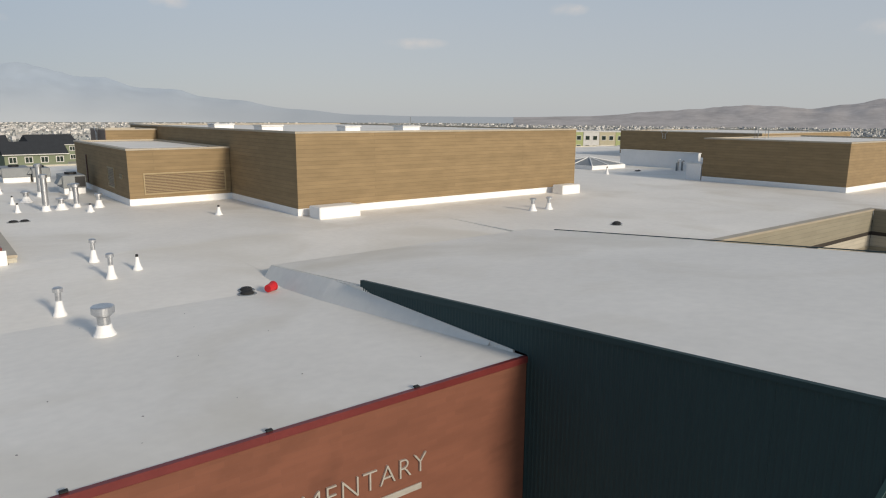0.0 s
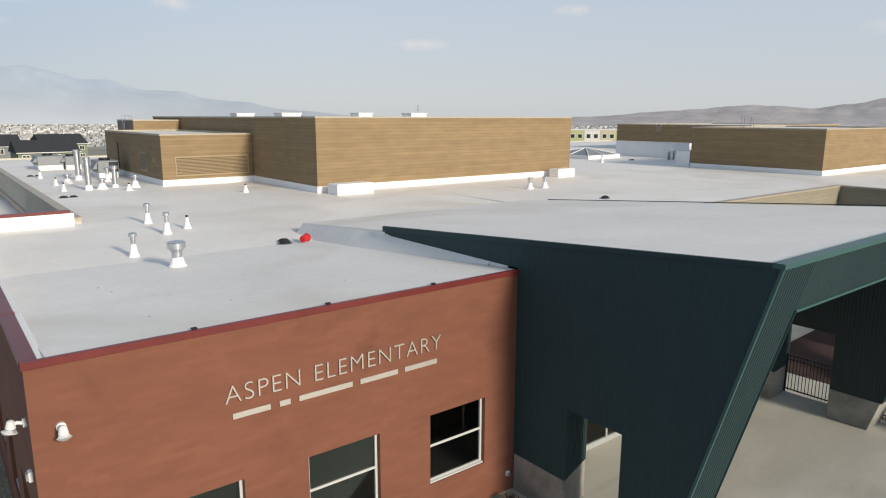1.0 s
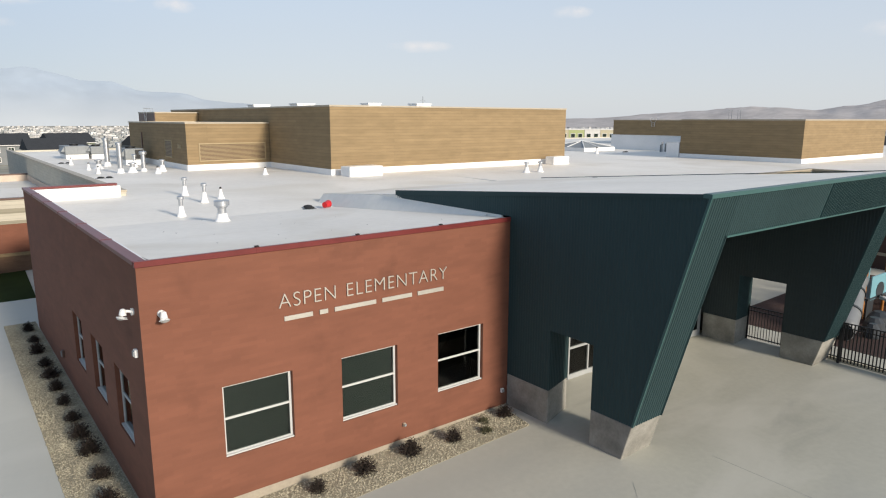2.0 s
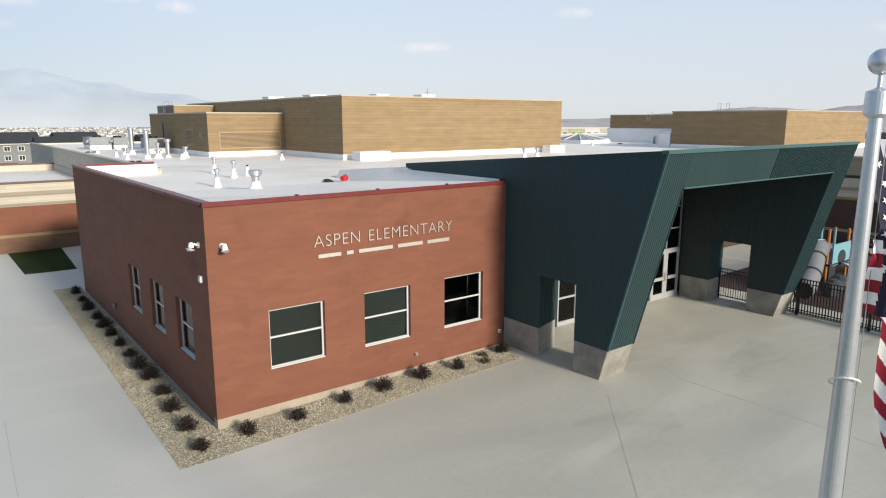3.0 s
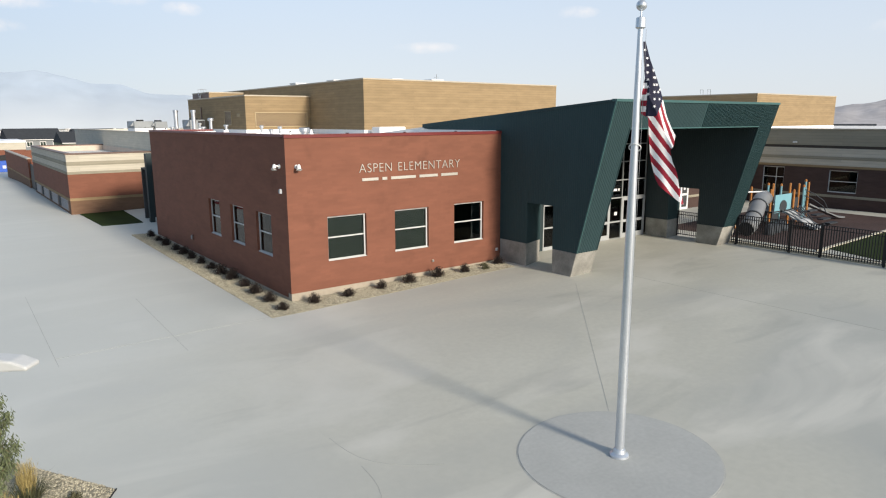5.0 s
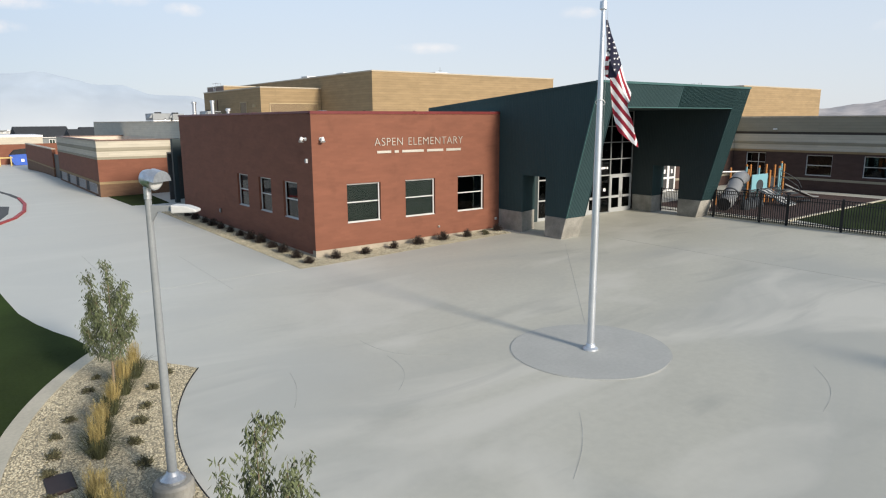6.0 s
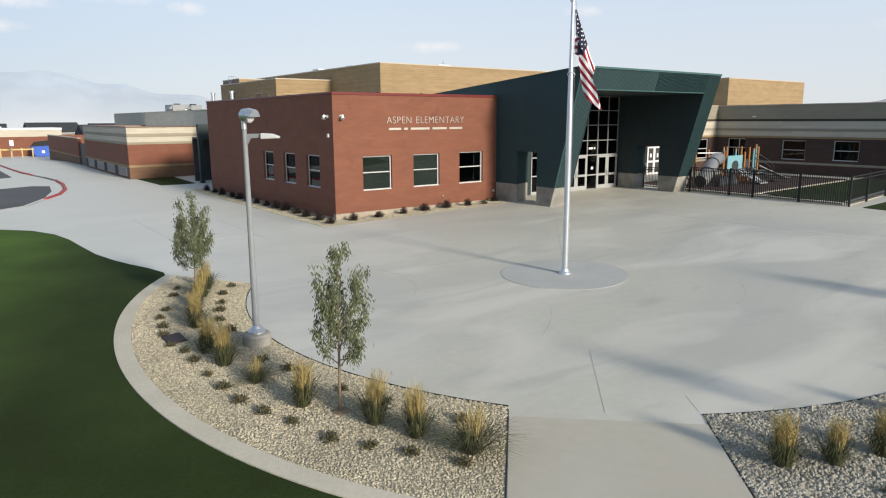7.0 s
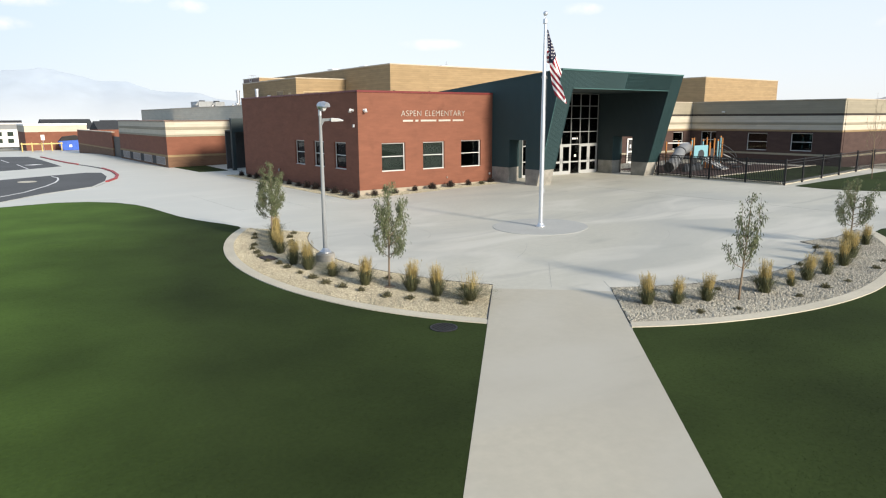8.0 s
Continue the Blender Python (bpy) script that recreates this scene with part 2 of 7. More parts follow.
M["joint"] = mat("joint_seal", (0.385, 0.38, 0.345), 0.9, 0.2, 2, 0.1, 30, 0.0)
M["asphalt"] = mat("asphalt", (0.085, 0.088, 0.09), 0.9, 0.12, 0.3, 0.15, 40, 0.2)
M["red_paint"] = mat("red_kerb_paint", (0.36, 0.05, 0.05), 0.6, 0.2, 2, 0.1, 20, 0.1)
M["white_paint"] = mat("white_road_paint", (0.7, 0.7, 0.68), 0.7, 0.1, 2, 0.1, 20, 0.05)
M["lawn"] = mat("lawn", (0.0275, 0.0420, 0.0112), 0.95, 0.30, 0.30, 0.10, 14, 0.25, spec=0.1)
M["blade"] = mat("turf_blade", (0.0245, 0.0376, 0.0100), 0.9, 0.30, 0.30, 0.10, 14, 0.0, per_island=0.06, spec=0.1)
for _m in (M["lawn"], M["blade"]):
    # light painted into the turf colour: brighter towards the drive, in broad uneven patches
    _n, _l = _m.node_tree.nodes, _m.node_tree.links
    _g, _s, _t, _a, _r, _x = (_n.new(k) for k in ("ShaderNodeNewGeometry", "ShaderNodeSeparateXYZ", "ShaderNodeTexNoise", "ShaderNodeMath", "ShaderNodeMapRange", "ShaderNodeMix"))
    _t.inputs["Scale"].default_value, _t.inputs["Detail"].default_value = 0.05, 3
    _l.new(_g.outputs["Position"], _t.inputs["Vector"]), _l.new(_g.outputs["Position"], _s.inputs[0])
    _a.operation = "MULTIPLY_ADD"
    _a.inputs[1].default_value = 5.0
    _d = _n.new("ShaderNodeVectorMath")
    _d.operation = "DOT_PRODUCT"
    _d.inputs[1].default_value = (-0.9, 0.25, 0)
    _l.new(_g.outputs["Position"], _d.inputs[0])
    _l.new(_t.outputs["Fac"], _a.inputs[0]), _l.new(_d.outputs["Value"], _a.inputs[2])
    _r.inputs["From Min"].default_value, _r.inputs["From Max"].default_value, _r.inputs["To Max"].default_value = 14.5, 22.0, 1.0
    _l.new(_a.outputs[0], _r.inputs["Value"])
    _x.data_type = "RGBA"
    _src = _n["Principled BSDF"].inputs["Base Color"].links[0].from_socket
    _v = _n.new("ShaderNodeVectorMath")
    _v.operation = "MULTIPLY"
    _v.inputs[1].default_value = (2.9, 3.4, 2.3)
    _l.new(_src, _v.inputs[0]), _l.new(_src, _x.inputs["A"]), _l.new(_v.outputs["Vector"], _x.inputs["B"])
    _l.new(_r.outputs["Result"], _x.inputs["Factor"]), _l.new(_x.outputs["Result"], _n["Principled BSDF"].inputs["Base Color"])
M["field"] = mat("dry_field", (0.32, 0.30, 0.24), 0.95, 0.35, 0.012, 0.25, 0.2, 0.1)
M["mulch"] = mat("rubber_mulch", (0.0561, 0.0306, 0.0255), 0.95, 0.2, 0.6, 0.4, 40, 0.8)
M["gravel_bed"] = mat("gravel_base", (0.30, 0.268, 0.19), 0.95, 0.2, 0.8, 0.35, 45, 0.9)
M["stone"] = mat("tan_stone", (0.40, 0.36, 0.26), 0.9, 0.16, 0.7, 0.1, 40, 0.2, per_island=0.34)
M["stone_grey"] = mat("grey_stone", (0.315, 0.298, 0.245), 0.9, 0.16, 0.7, 0.1, 40, 0.2, per_island=0.30)
M["alu"] = mat("white_aluminium", (0.54, 0.54, 0.52), 0.4, 0.05, 1, 0.04, 20, 0.03)
M["steel"] = mat("galvanised_steel", (0.58, 0.59, 0.60), 0.35, 0.12, 3, 0.12, 25, 0.08, metal=0.85)
M["pole"] = mat("brushed_aluminium", (0.62, 0.65, 0.68), 0.38, 0.06, 2, 0.05, 30, 0.03, metal=0.75)
M["grey_steel"] = mat("grey_painted_steel", (0.235, 0.25, 0.255), 0.5, 0.10, 1.5, 0.06, 20, 0.06)
M["white_metal"] = mat("white_enamel", (0.72, 0.72, 0.70), 0.45, 0.06, 2, 0.04, 20, 0.04)
M["black"] = mat("black_powder_coat", (0.012, 0.012, 0.013), 0.5, 0.1, 2, 0.1, 30, 0.05)
M["rubber"] = mat("black_rubber", (0.02, 0.02, 0.02), 0.8, 0.2, 2, 0.2, 30, 0.2)
M["bucket"] = mat("red_plastic", (0.52, 0.02, 0.025), 0.4, 0.1, 3, 0.05, 20, 0.03)
# near-black puts the dimness of rooms and recesses into the colour
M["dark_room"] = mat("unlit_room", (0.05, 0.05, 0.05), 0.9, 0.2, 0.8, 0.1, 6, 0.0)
M["shade_cloth"] = mat("green_roller_shade", (0.022, 0.036, 0.028), 0.9, 0.1, 2, 0.1, 30, 0.05)
M["blind"] = mat("pale_window_blind", (0.34, 0.33, 0.30), 0.8, 0.06, 2, 0.05, 30, 0.05)
M["glass"] = glass_mat("window_glass", (0.55, 0.60, 0.58))
M["door_glass"] = glass_mat("door_glass", (0.4, 0.43, 0.42))
M["letter"] = mat("cast_aluminium_letter", (0.54, 0.505, 0.44), 0.40, 0.06, 3, 0.04, 20, 0.03, metal=0.4)
M["bark"] = mat("bark", (0.20, 0.15, 0.10), 0.9, 0.2, 4, 0.3, 40, 0.6)
M["leaf"] = mat("leaf", (0.112, 0.132, 0.062), 0.6, 0.1, 2, 0.05, 20, 0.0, per_island=0.45)
M["grass_green"] = mat("tuft_green", (0.088, 0.092, 0.040), 0.8, 0.1, 2, 0.05, 20, 0.0, per_island=0.4)
M["grass_straw"] = mat("tuft_straw", (0.41, 0.32, 0.125), 0.8, 0.1, 2, 0.05, 20, 0.0, per_island=0.35)
M["shrub_dark"] = mat("dark_shrub", (0.034, 0.024, 0.018), 0.8, 0.1, 2, 0.05, 20, 0.0, per_island=0.5)
M["shrub_olive"] = mat("olive_shrub", (0.105, 0.098, 0.052), 0.8, 0.1, 2, 0.05, 20, 0.0, per_island=0.5)
M["flag_red"] = mat("flag_red", (0.26, 0.010, 0.026), 0.75, 0.06, 3, 0.05, 90, 0.1)
M["flag_white"] = mat("flag_white", (0.79, 0.77, 0.76), 0.75, 0.04, 3, 0.03, 90, 0.1)
M["flag_blue"] = mat("flag_blue", (0.0065, 0.0075, 0.028), 0.75, 0.06, 3, 0.05, 90, 0.1)
M["play_blue"] = mat("light_blue_plastic", (0.18, 0.37, 0.42), 0.45, 0.05, 2, 0.03, 20, 0.03)
M["play_orange"] = mat("orange_post", (0.42, 0.17, 0.042), 0.45, 0.06, 2, 0.03, 20, 0.03)
M["play_grey"] = mat("grey_plastic", (0.18, 0.187, 0.192), 0.45, 0.08, 2, 0.04, 20, 0.03)
M["play_dark"] = mat("dark_plastic", (0.04, 0.045, 0.05), 0.45, 0.08, 2, 0.04, 20, 0.03)
M["bin_blue"] = mat("blue_dumpster_paint", (0.02, 0.09, 0.42), 0.5, 0.1, 2, 0.06, 20, 0.05)
M["yellow"] = mat("yellow_bollard_paint", (0.55, 0.42, 0.16), 0.6, 0.1, 2, 0.06, 20, 0.05)
M["shingle"] = mat("dark_shingle", (0.035, 0.038, 0.042), 0.9, 0.12, 1, 0.2, 12, 0.3)
M["siding_grey"] = mat("grey_siding", (0.20, 0.21, 0.21), 0.8, 0.06, 1, 0.04, 8, 0.1)
M["siding_green"] = mat("green_siding", (0.20, 0.23, 0.15), 0.8, 0.06, 1, 0.04, 8, 0.1)
M["siding_white"] = mat("white_siding", (0.7, 0.68, 0.64), 0.8, 0.06, 1, 0.04, 8, 0.1)
# far town: haze put into the colours as pale, low-contrast greys
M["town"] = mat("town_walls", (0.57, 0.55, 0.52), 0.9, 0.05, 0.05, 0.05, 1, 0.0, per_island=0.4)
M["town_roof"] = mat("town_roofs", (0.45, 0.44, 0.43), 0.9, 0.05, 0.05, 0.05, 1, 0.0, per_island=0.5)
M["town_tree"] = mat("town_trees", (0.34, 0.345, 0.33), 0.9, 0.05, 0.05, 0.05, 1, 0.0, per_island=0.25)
# far slopes: haze put into pale base colours that also glow
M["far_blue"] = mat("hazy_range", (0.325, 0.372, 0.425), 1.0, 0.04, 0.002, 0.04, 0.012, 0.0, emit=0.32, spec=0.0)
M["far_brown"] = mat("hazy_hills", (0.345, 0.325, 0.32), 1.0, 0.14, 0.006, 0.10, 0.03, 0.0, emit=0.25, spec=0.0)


# haze painted into base colour and glow, palest along the far range's foot
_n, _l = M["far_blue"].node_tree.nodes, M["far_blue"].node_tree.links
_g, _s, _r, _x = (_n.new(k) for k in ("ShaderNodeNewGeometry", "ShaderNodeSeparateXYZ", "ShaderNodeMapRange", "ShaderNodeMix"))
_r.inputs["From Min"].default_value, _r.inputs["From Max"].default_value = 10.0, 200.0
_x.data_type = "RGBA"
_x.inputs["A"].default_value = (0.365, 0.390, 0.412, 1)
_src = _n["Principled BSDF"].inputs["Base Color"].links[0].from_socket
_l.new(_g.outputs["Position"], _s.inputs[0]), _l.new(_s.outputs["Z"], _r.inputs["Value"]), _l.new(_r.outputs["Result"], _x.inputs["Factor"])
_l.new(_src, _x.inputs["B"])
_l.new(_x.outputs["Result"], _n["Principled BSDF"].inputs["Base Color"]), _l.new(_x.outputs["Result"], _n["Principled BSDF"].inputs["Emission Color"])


# speckle of far houses on the lower slopes of the foothills
_n, _l = M["far_brown"].node_tree.nodes, M["far_brown"].node_tree.links
_g, _t, _r, _x = (_n.new(k) for k in ("ShaderNodeNewGeometry", "ShaderNodeTexNoise", "ShaderNodeMapRange", "ShaderNodeMix"))
_t.inputs["Scale"].default_value, _t.inputs["Detail"].default_value, _t.inputs["Roughness"].default_value = 0.022, 8, 0.8
_r.inputs["From Min"].default_value, _r.inputs["From Max"].default_value, _r.inputs["To Max"].default_value = 0.56, 0.66, 0.8
_x.data_type = "RGBA"
_x.inputs["B"].default_value = (0.46, 0.45, 0.44, 1)
_src = _n["Principled BSDF"].inputs["Base Color"].links[0].from_socket
_l.new(_g.outputs["Position"], _t.inputs["Vector"]), _l.new(_t.outputs["Fac"], _r.inputs["Value"]), _l.new(_r.outputs["Result"], _x.inputs["Factor"])
_l.new(_src, _x.inputs["A"]), _l.new(_x.outputs["Result"], _n["Principled BSDF"].inputs["Base Color"])

# ---- builders ----
ORG = {}


def G(x, y=0.0):
    """The paving falls gently from the entrance towards the drive, and again beyond the service yard."""
    k = min(max((y - 66) / 30, 0), 1)
    back = min(max((y - 118) / 40, 0), 1)
    return -0.1 + 0.025 * min(max(x + 2, 0), 12) - 0.62 * k * k * (3 - 2 * k) * (1 - back)


def terrain(x, y):
    r = math.hypot(x - 15, y - 25)
    s = min(max((r - 95) / 70, 0), 1)
    s2 = min(max((r - 260) / 700, 0), 1)
    return G(x, y) - 4.5 * s * s * (3 - 2 * s) - 26 * s2 * s2 * (3 - 2 * s2)


def thing(name, at, label, category, group="", kind=""):
    ob = new(name)
    ob.empty_display_size = 0.2
    ob.location = at
    ORG[ob] = Vector(at)
    return tagged(ob, label, category, group, kind)


def part(name, bm, material, parent=None, label="", smooth=False):
    """Links a bmesh, given in world coordinates, as one mesh under a thing or a part."""
    me = bpy.data.meshes.new(name)
    if parent is not None:
        bmesh.ops.translate(bm, verts=bm.verts, vec=-ORG[parent])
    bm.normal_update()
    if smooth:
        for f in bm.faces:
            f.smooth = True
    bm.to_mesh(me)
    bm.free()
    for mm in material if isinstance(material, (list, tuple)) else [material]:
        me.materials.append(mm)
    ob = new(name, me)
    if parent is not None:
        ob.parent = parent
        ORG[ob] = ORG[parent]
    else:
        ORG[ob] = Vector((0, 0, 0))
    if label:
        ob["label"] = label
    return ob


def setting(name, bm, material, label, category):
    return tagged(part(name, bm, material), label, category, kind="structure")


def box(bm, x0, x1, y0, y1, z0, z1, bevel=0.0):
    vs = [bm.verts.new((x, y, z)) for z in (z0, z1) for y in (y0, y1) for x in (x0, x1)]
    fs = [bm.faces.new([vs[i] for i in q]) for q in ((0, 2, 3, 1), (4, 5, 7, 6), (0, 1, 5, 4), (2, 6, 7, 3), (0, 4, 6, 2), (1, 3, 7, 5))]
    if bevel:
        es = list({e for f in fs for e in f.edges})
        bmesh.ops.bevel(bm, geom=es, offset=bevel, segments=1, affect="EDGES", profile=0.5)
    return vs


def bx(*a, bevel=0.0):
    bm = bmesh.new()
    box(bm, *a, bevel=bevel)
    return bm


def prism(pts, direction):
    """A solid from a flat outline, pushed along a vector."""
    bm = bmesh.new()
    a = [bm.verts.new(p) for p in pts]
    b = [bm.verts.new(Vector(p) + Vector(direction)) for p in pts]
    bm.faces.new(a), bm.faces.new(b[::-1])
    k = len(a)
    for i in range(k):
        bm.faces.new((a[i], b[i], b[(i + 1) % k], a[(i + 1) % k]))
    bmesh.ops.recalc_face_normals(bm, faces=bm.faces)
    return bm


def tube(bm, pts, radii, seg=12, cap=True):
    """A round tube through points with a radius at each."""
    rings = []
    pts = [Vector(p) for p in pts]
    for i, p in enumerate(pts):
        d = (pts[min(i + 1, len(pts) - 1)] - pts[max(i - 1, 0)]).normalized()
        u = d.cross(Vector((0, 0, 1)) if abs(d.z) < 0.95 else Vector((1, 0, 0))).normalized()
        w = d.cross(u)
        rings.append([bm.verts.new(p + radii[i] * (math.cos(2 * math.pi * k / seg) * u + math.sin(2 * math.pi * k / seg) * w)) for k in range(seg)])
    for a, b in zip(rings, rings[1:]):
        for k in range(seg):
            bm.faces.new((a[k], a[(k + 1) % seg], b[(k + 1) % seg], b[k]))
    if cap:
        bm.faces.new(rings[0][::-1]), bm.faces.new(rings[-1])
    return rings


def tb(pts, radii, seg=12):
    bm = bmesh.new()
    tube(bm, pts, radii, seg)
    bmesh.ops.recalc_face_normals(bm, faces=bm.faces)
    return bm


def lathe(x, y, profile, seg=20):
    """profile: (radius, z) from the bottom up."""
    bm = bmesh.new()
    rings = [[bm.verts.new((x + r * math.cos(2 * math.pi * k / seg), y + r * math.sin(2 * math.pi * k / seg), z)) for k in range(seg)] for r, z in profile]
    for a, b in zip(rings, rings[1:]):
        for k in range(seg):
            bm.faces.new((a[k], a[(k + 1) % seg], b[(k + 1) % seg], b[k]))
    bm.faces.new(rings[0][::-1]), bm.faces.new(rings[-1])
    return bm


def wall(axis, at, thick, u0, u1, z0, z1, holes=()):
    """A wall along x (axis 'y': its face at y = at) or along y (axis 'x'), with openings (u0, u1, z0, z1) right through it."""
    us = sorted({u0, u1, *[h[0] for h in holes], *[h[1] for h in holes]})
    zs = sorted({z0, z1, *[h[2] for h in holes], *[h[3] for h in holes]})
    bm = bmesh.new()
    vd = {}

    def v(i, j, s):
        if (i, j, s) not in vd:
            d = at + (thick if s else 0)
            vd[i, j, s] = bm.verts.new((us[i], d, zs[j]) if axis == "y" else (d, us[i], zs[j]))
        return vd[i, j, s]

    def solid(i, j):
        if not (0 <= i < len(us) - 1 and 0 <= j < len(zs) - 1):
            return False
        cu, cz = (us[i] + us[i + 1]) / 2, (zs[j] + zs[j + 1]) / 2
        return not any(h[0] < cu < h[1] and h[2] < cz < h[3] for h in holes)

    for i in range(len(us) - 1):
        for j in range(len(zs) - 1):
            if not solid(i, j):
                continue
            bm.faces.new((v(i, j, 0), v(i + 1, j, 0), v(i + 1, j + 1, 0), v(i, j + 1, 0)))
            bm.faces.new((v(i, j, 1), v(i, j + 1, 1), v(i + 1, j + 1, 1), v(i + 1, j, 1)))
            for (di, dj), (p, q) in {(-1, 0): ((i, j), (i, j + 1)), (1, 0): ((i + 1, j), (i + 1, j + 1)), (0, -1): ((i, j), (i + 1, j)), (0, 1): ((i, j + 1), (i + 1, j + 1))}.items():
                if not solid(i + di, j + dj):
                    bm.faces.new((v(*p, 0), v(*q, 0), v(*q, 1), v(*p, 1)))
    bmesh.ops.recalc_face_normals(bm, faces=bm.faces)
    return bm


def ribbed(place, u0, u1, spans, period, depth, breaks=()):
    """Ribbed metal sheet. place(u, w, off) gives a point; spans(u) the stretches (low, high) of w that are clad there."""
    prof = [(0.0, 0.0), (0.55, 0.0), (0.65, 1.0), (0.90, 1.0), (1.0, 0.0)]
    stops = {}
    k = 0
    while u0 + k * period < u1:
        for a, o in prof[:-1]:
            u = u0 + (k + a) * period
            if u < u1:
                stops[round(u, 5)] = o * depth
        k += 1
    for b in (*breaks, u1):
        stops.setdefault(round(b, 5), 0.0)
    us = sorted(stops)
    bm = bmesh.new()
    for a, b in zip(us, us[1:]):
        e = min(1e-4, (b - a) / 4)
        for (l0, h0), (l1, h1) in zip(spans(a + e), spans(b - e)):
            if h0 - l0 < 1e-3 and h1 - l1 < 1e-3:
                continue
            bm.faces.new([bm.verts.new(p) for p in (place(a, l0, stops[a]), place(b, l1, stops[b]), place(b, h1, stops[b]), place(a, h0, stops[a]))])
    bmesh.ops.remove_doubles(bm, verts=bm.verts, dist=1e-4)
    return bm


def slab(pts, top, thick, ground=None):
    """A flat layer with a given outline, laid on the falling ground."""
    ground = ground or G
    bm = prism([(x, y, -thick) for x, y in pts], (0, 0, thick))
    for x in (-2.0, 10.0):
        bmesh.ops.bisect_plane(bm, geom=bm.verts[:] + bm.edges[:] + bm.faces[:], plane_co=(x, 0, 0), plane_no=(1, 0, 0))
    for y in (66, 72, 78, 84, 90, 96):
        bmesh.ops.bisect_plane(bm, geom=bm.verts[:] + bm.edges[:] + bm.faces[:], plane_co=(0, y, 0), plane_no=(0, 1, 0))
    bmesh.ops.triangulate(bm, faces=bm.faces)
    for v in bm.verts:
        v.co.z += ground(v.co.x, v.co.y) + top
    return bm


def window(parent_thing, axis, at, u0, u1, z0, z1, depth=0.10, rails=(0.5,), posts=(), frame=0.06, name="window", shade=False, label="white aluminium window with dark glass", sill=True):
    """A glazed window set back in its opening; parts: frame bars, panes, sill."""
    def q(ua, ub, da, db, za, zb, bevel=0.0):
        return bx(ua, ub, at + da, at + db, za, zb, bevel=bevel) if axis == "y" else bx(at + da, at + db, ua, ub, za, zb, bevel=bevel)
    d0, d1 = depth, depth + 0.06
    bm = bmesh.new()
    zr = [z0 + (z1 - z0) * r for r in rails]
    ur = [u0 + (u1 - u0) * r for r in posts]
    bars = [(u0, u1, z0, z0 + frame), (u0, u1, z1 - frame, z1), (u0, u0 + frame, z0 + frame, z1 - frame), (u1 - frame, u1, z0 + frame, z1 - frame)]
    bars += [(u0 + frame, u1 - frame, z - frame * 0.4, z + frame * 0.4) for z in zr]
    for ua, ub, za, zb in bars:
        args = (ua, ub, at + d0, at + d1, za, zb) if axis == "y" else (at + d0, at + d1, ua, ub, za, zb)
        box(bm, *args)
    edges = [u0, *ur, u1]
    for u in ur:
        args = (u - frame * 0.4, u + frame * 0.4, at + d0 + 0.004, at + d1 - 0.004, z0 + frame, z1 - frame)
        box(bm, *(args if axis == "y" else (args[2], args[3], args[0], args[1], args[4], args[5])))
    fr = part(name, bm, M["alu"], parent_thing, label)
    lev = [z0, *zr, z1]
    for za, zb in zip(lev, lev[1:]):
        for ua, ub in zip(edges, edges[1:]):
            g = part("pane", q(ua + frame * 0.5, ub - frame * 0.5, d0 + 0.025, d0 + 0.033, za + frame * 0.42, zb - frame * 0.42), M["glass"], fr, "dark reflective glass pane")
            g.visible_shadow = False
    if sill:
        part("sill", q(u0 + 0.003, u1 - 0.003, d0 - 0.07, d0 - 0.002, z0 + 0.002, z0 + 0.035), M["alu"], fr)
    if shade:
        part("roller_shade", q(u0 + 0.07, u1 - 0.07, d0 + 0.12, d0 + 0.13, z0 + 0.02, z1 - 0.02), M["shade_cloth"] if shade == "green" else M["blind"], fr, "dark green roller shade drawn down" if shade == "green" else "pale roller blind drawn down")
    return fr


# ---- ground ----
bm = bmesh.new()
xs = [-4600, -2500, -1200, -600, -300, -160, -110, -70, -40, -20, -2, 10, 30, 60, 90, 120, 160, 230, 400, 800, 1600, 2800, 4600]
ys = [-4600, -2500, -1200, -600, -300, -160, -110, -80, -50, -20, 10, 40, 70, 95, 115, 135, 160, 200, 300, 500, 900, 1600, 2800, 4600]
grid = [[bm.verts.new((x, y, terrain(x, y) - 0.12)) for x in xs] for y in ys]
for a, b in zip(grid, grid[1:]):
    for i in range(len(xs) - 1):
        bm.faces.new((a[i], a[i + 1], b[i + 1], b[i]))
setting("ground", bm, M["field"], "dry olive-tan valley floor reaching the horizon", "ground")

POLE = Vector((-1.35, -6.24, 0))
PD, PN = Vector((-0.684, -0.729, 0)), Vector((0.729, -0.684, 0))


def polar(deg, r):
    return POLE.x + r * math.cos(radians(deg)), POLE.y + r * math.sin(radians(deg))


def r_out(deg):
    return 12.3 + 1.15 * math.exp(-((deg - 225) / 42) ** 2)


def r_in(deg):
    return 9.35 + 0.65 * min(max((deg - 150) / 68, 0), 1)


def arc(a0, a1, rf, step=2.0):
    k = max(2, int(abs(a1 - a0) / step))
    return [polar(a0 + (a1 - a0) * i / k, rf(a0 + (a1 - a0) * i / k)) for i in range(k + 1)]


def on_path(along, off):
    p = POLE + PD * along + PN * off
    return p.x, p.y


setting("pavement", slab([(-60, -40), (38.2, -40), (38.2, 13), (20, 13), (20, 104), (-60, 104)], 0.0, 0.10), M["plaza"], "pale grey cast concrete plaza and walks with damp patches", "pavement")
setting("path", slab([on_path(10.25, -1.55), on_path(45, -1.44), on_path(45, 1.55), on_path(10.25, 1.55)], 0.012, 0.10), M["path"], "warm grey concrete path running across the lawn", "path")

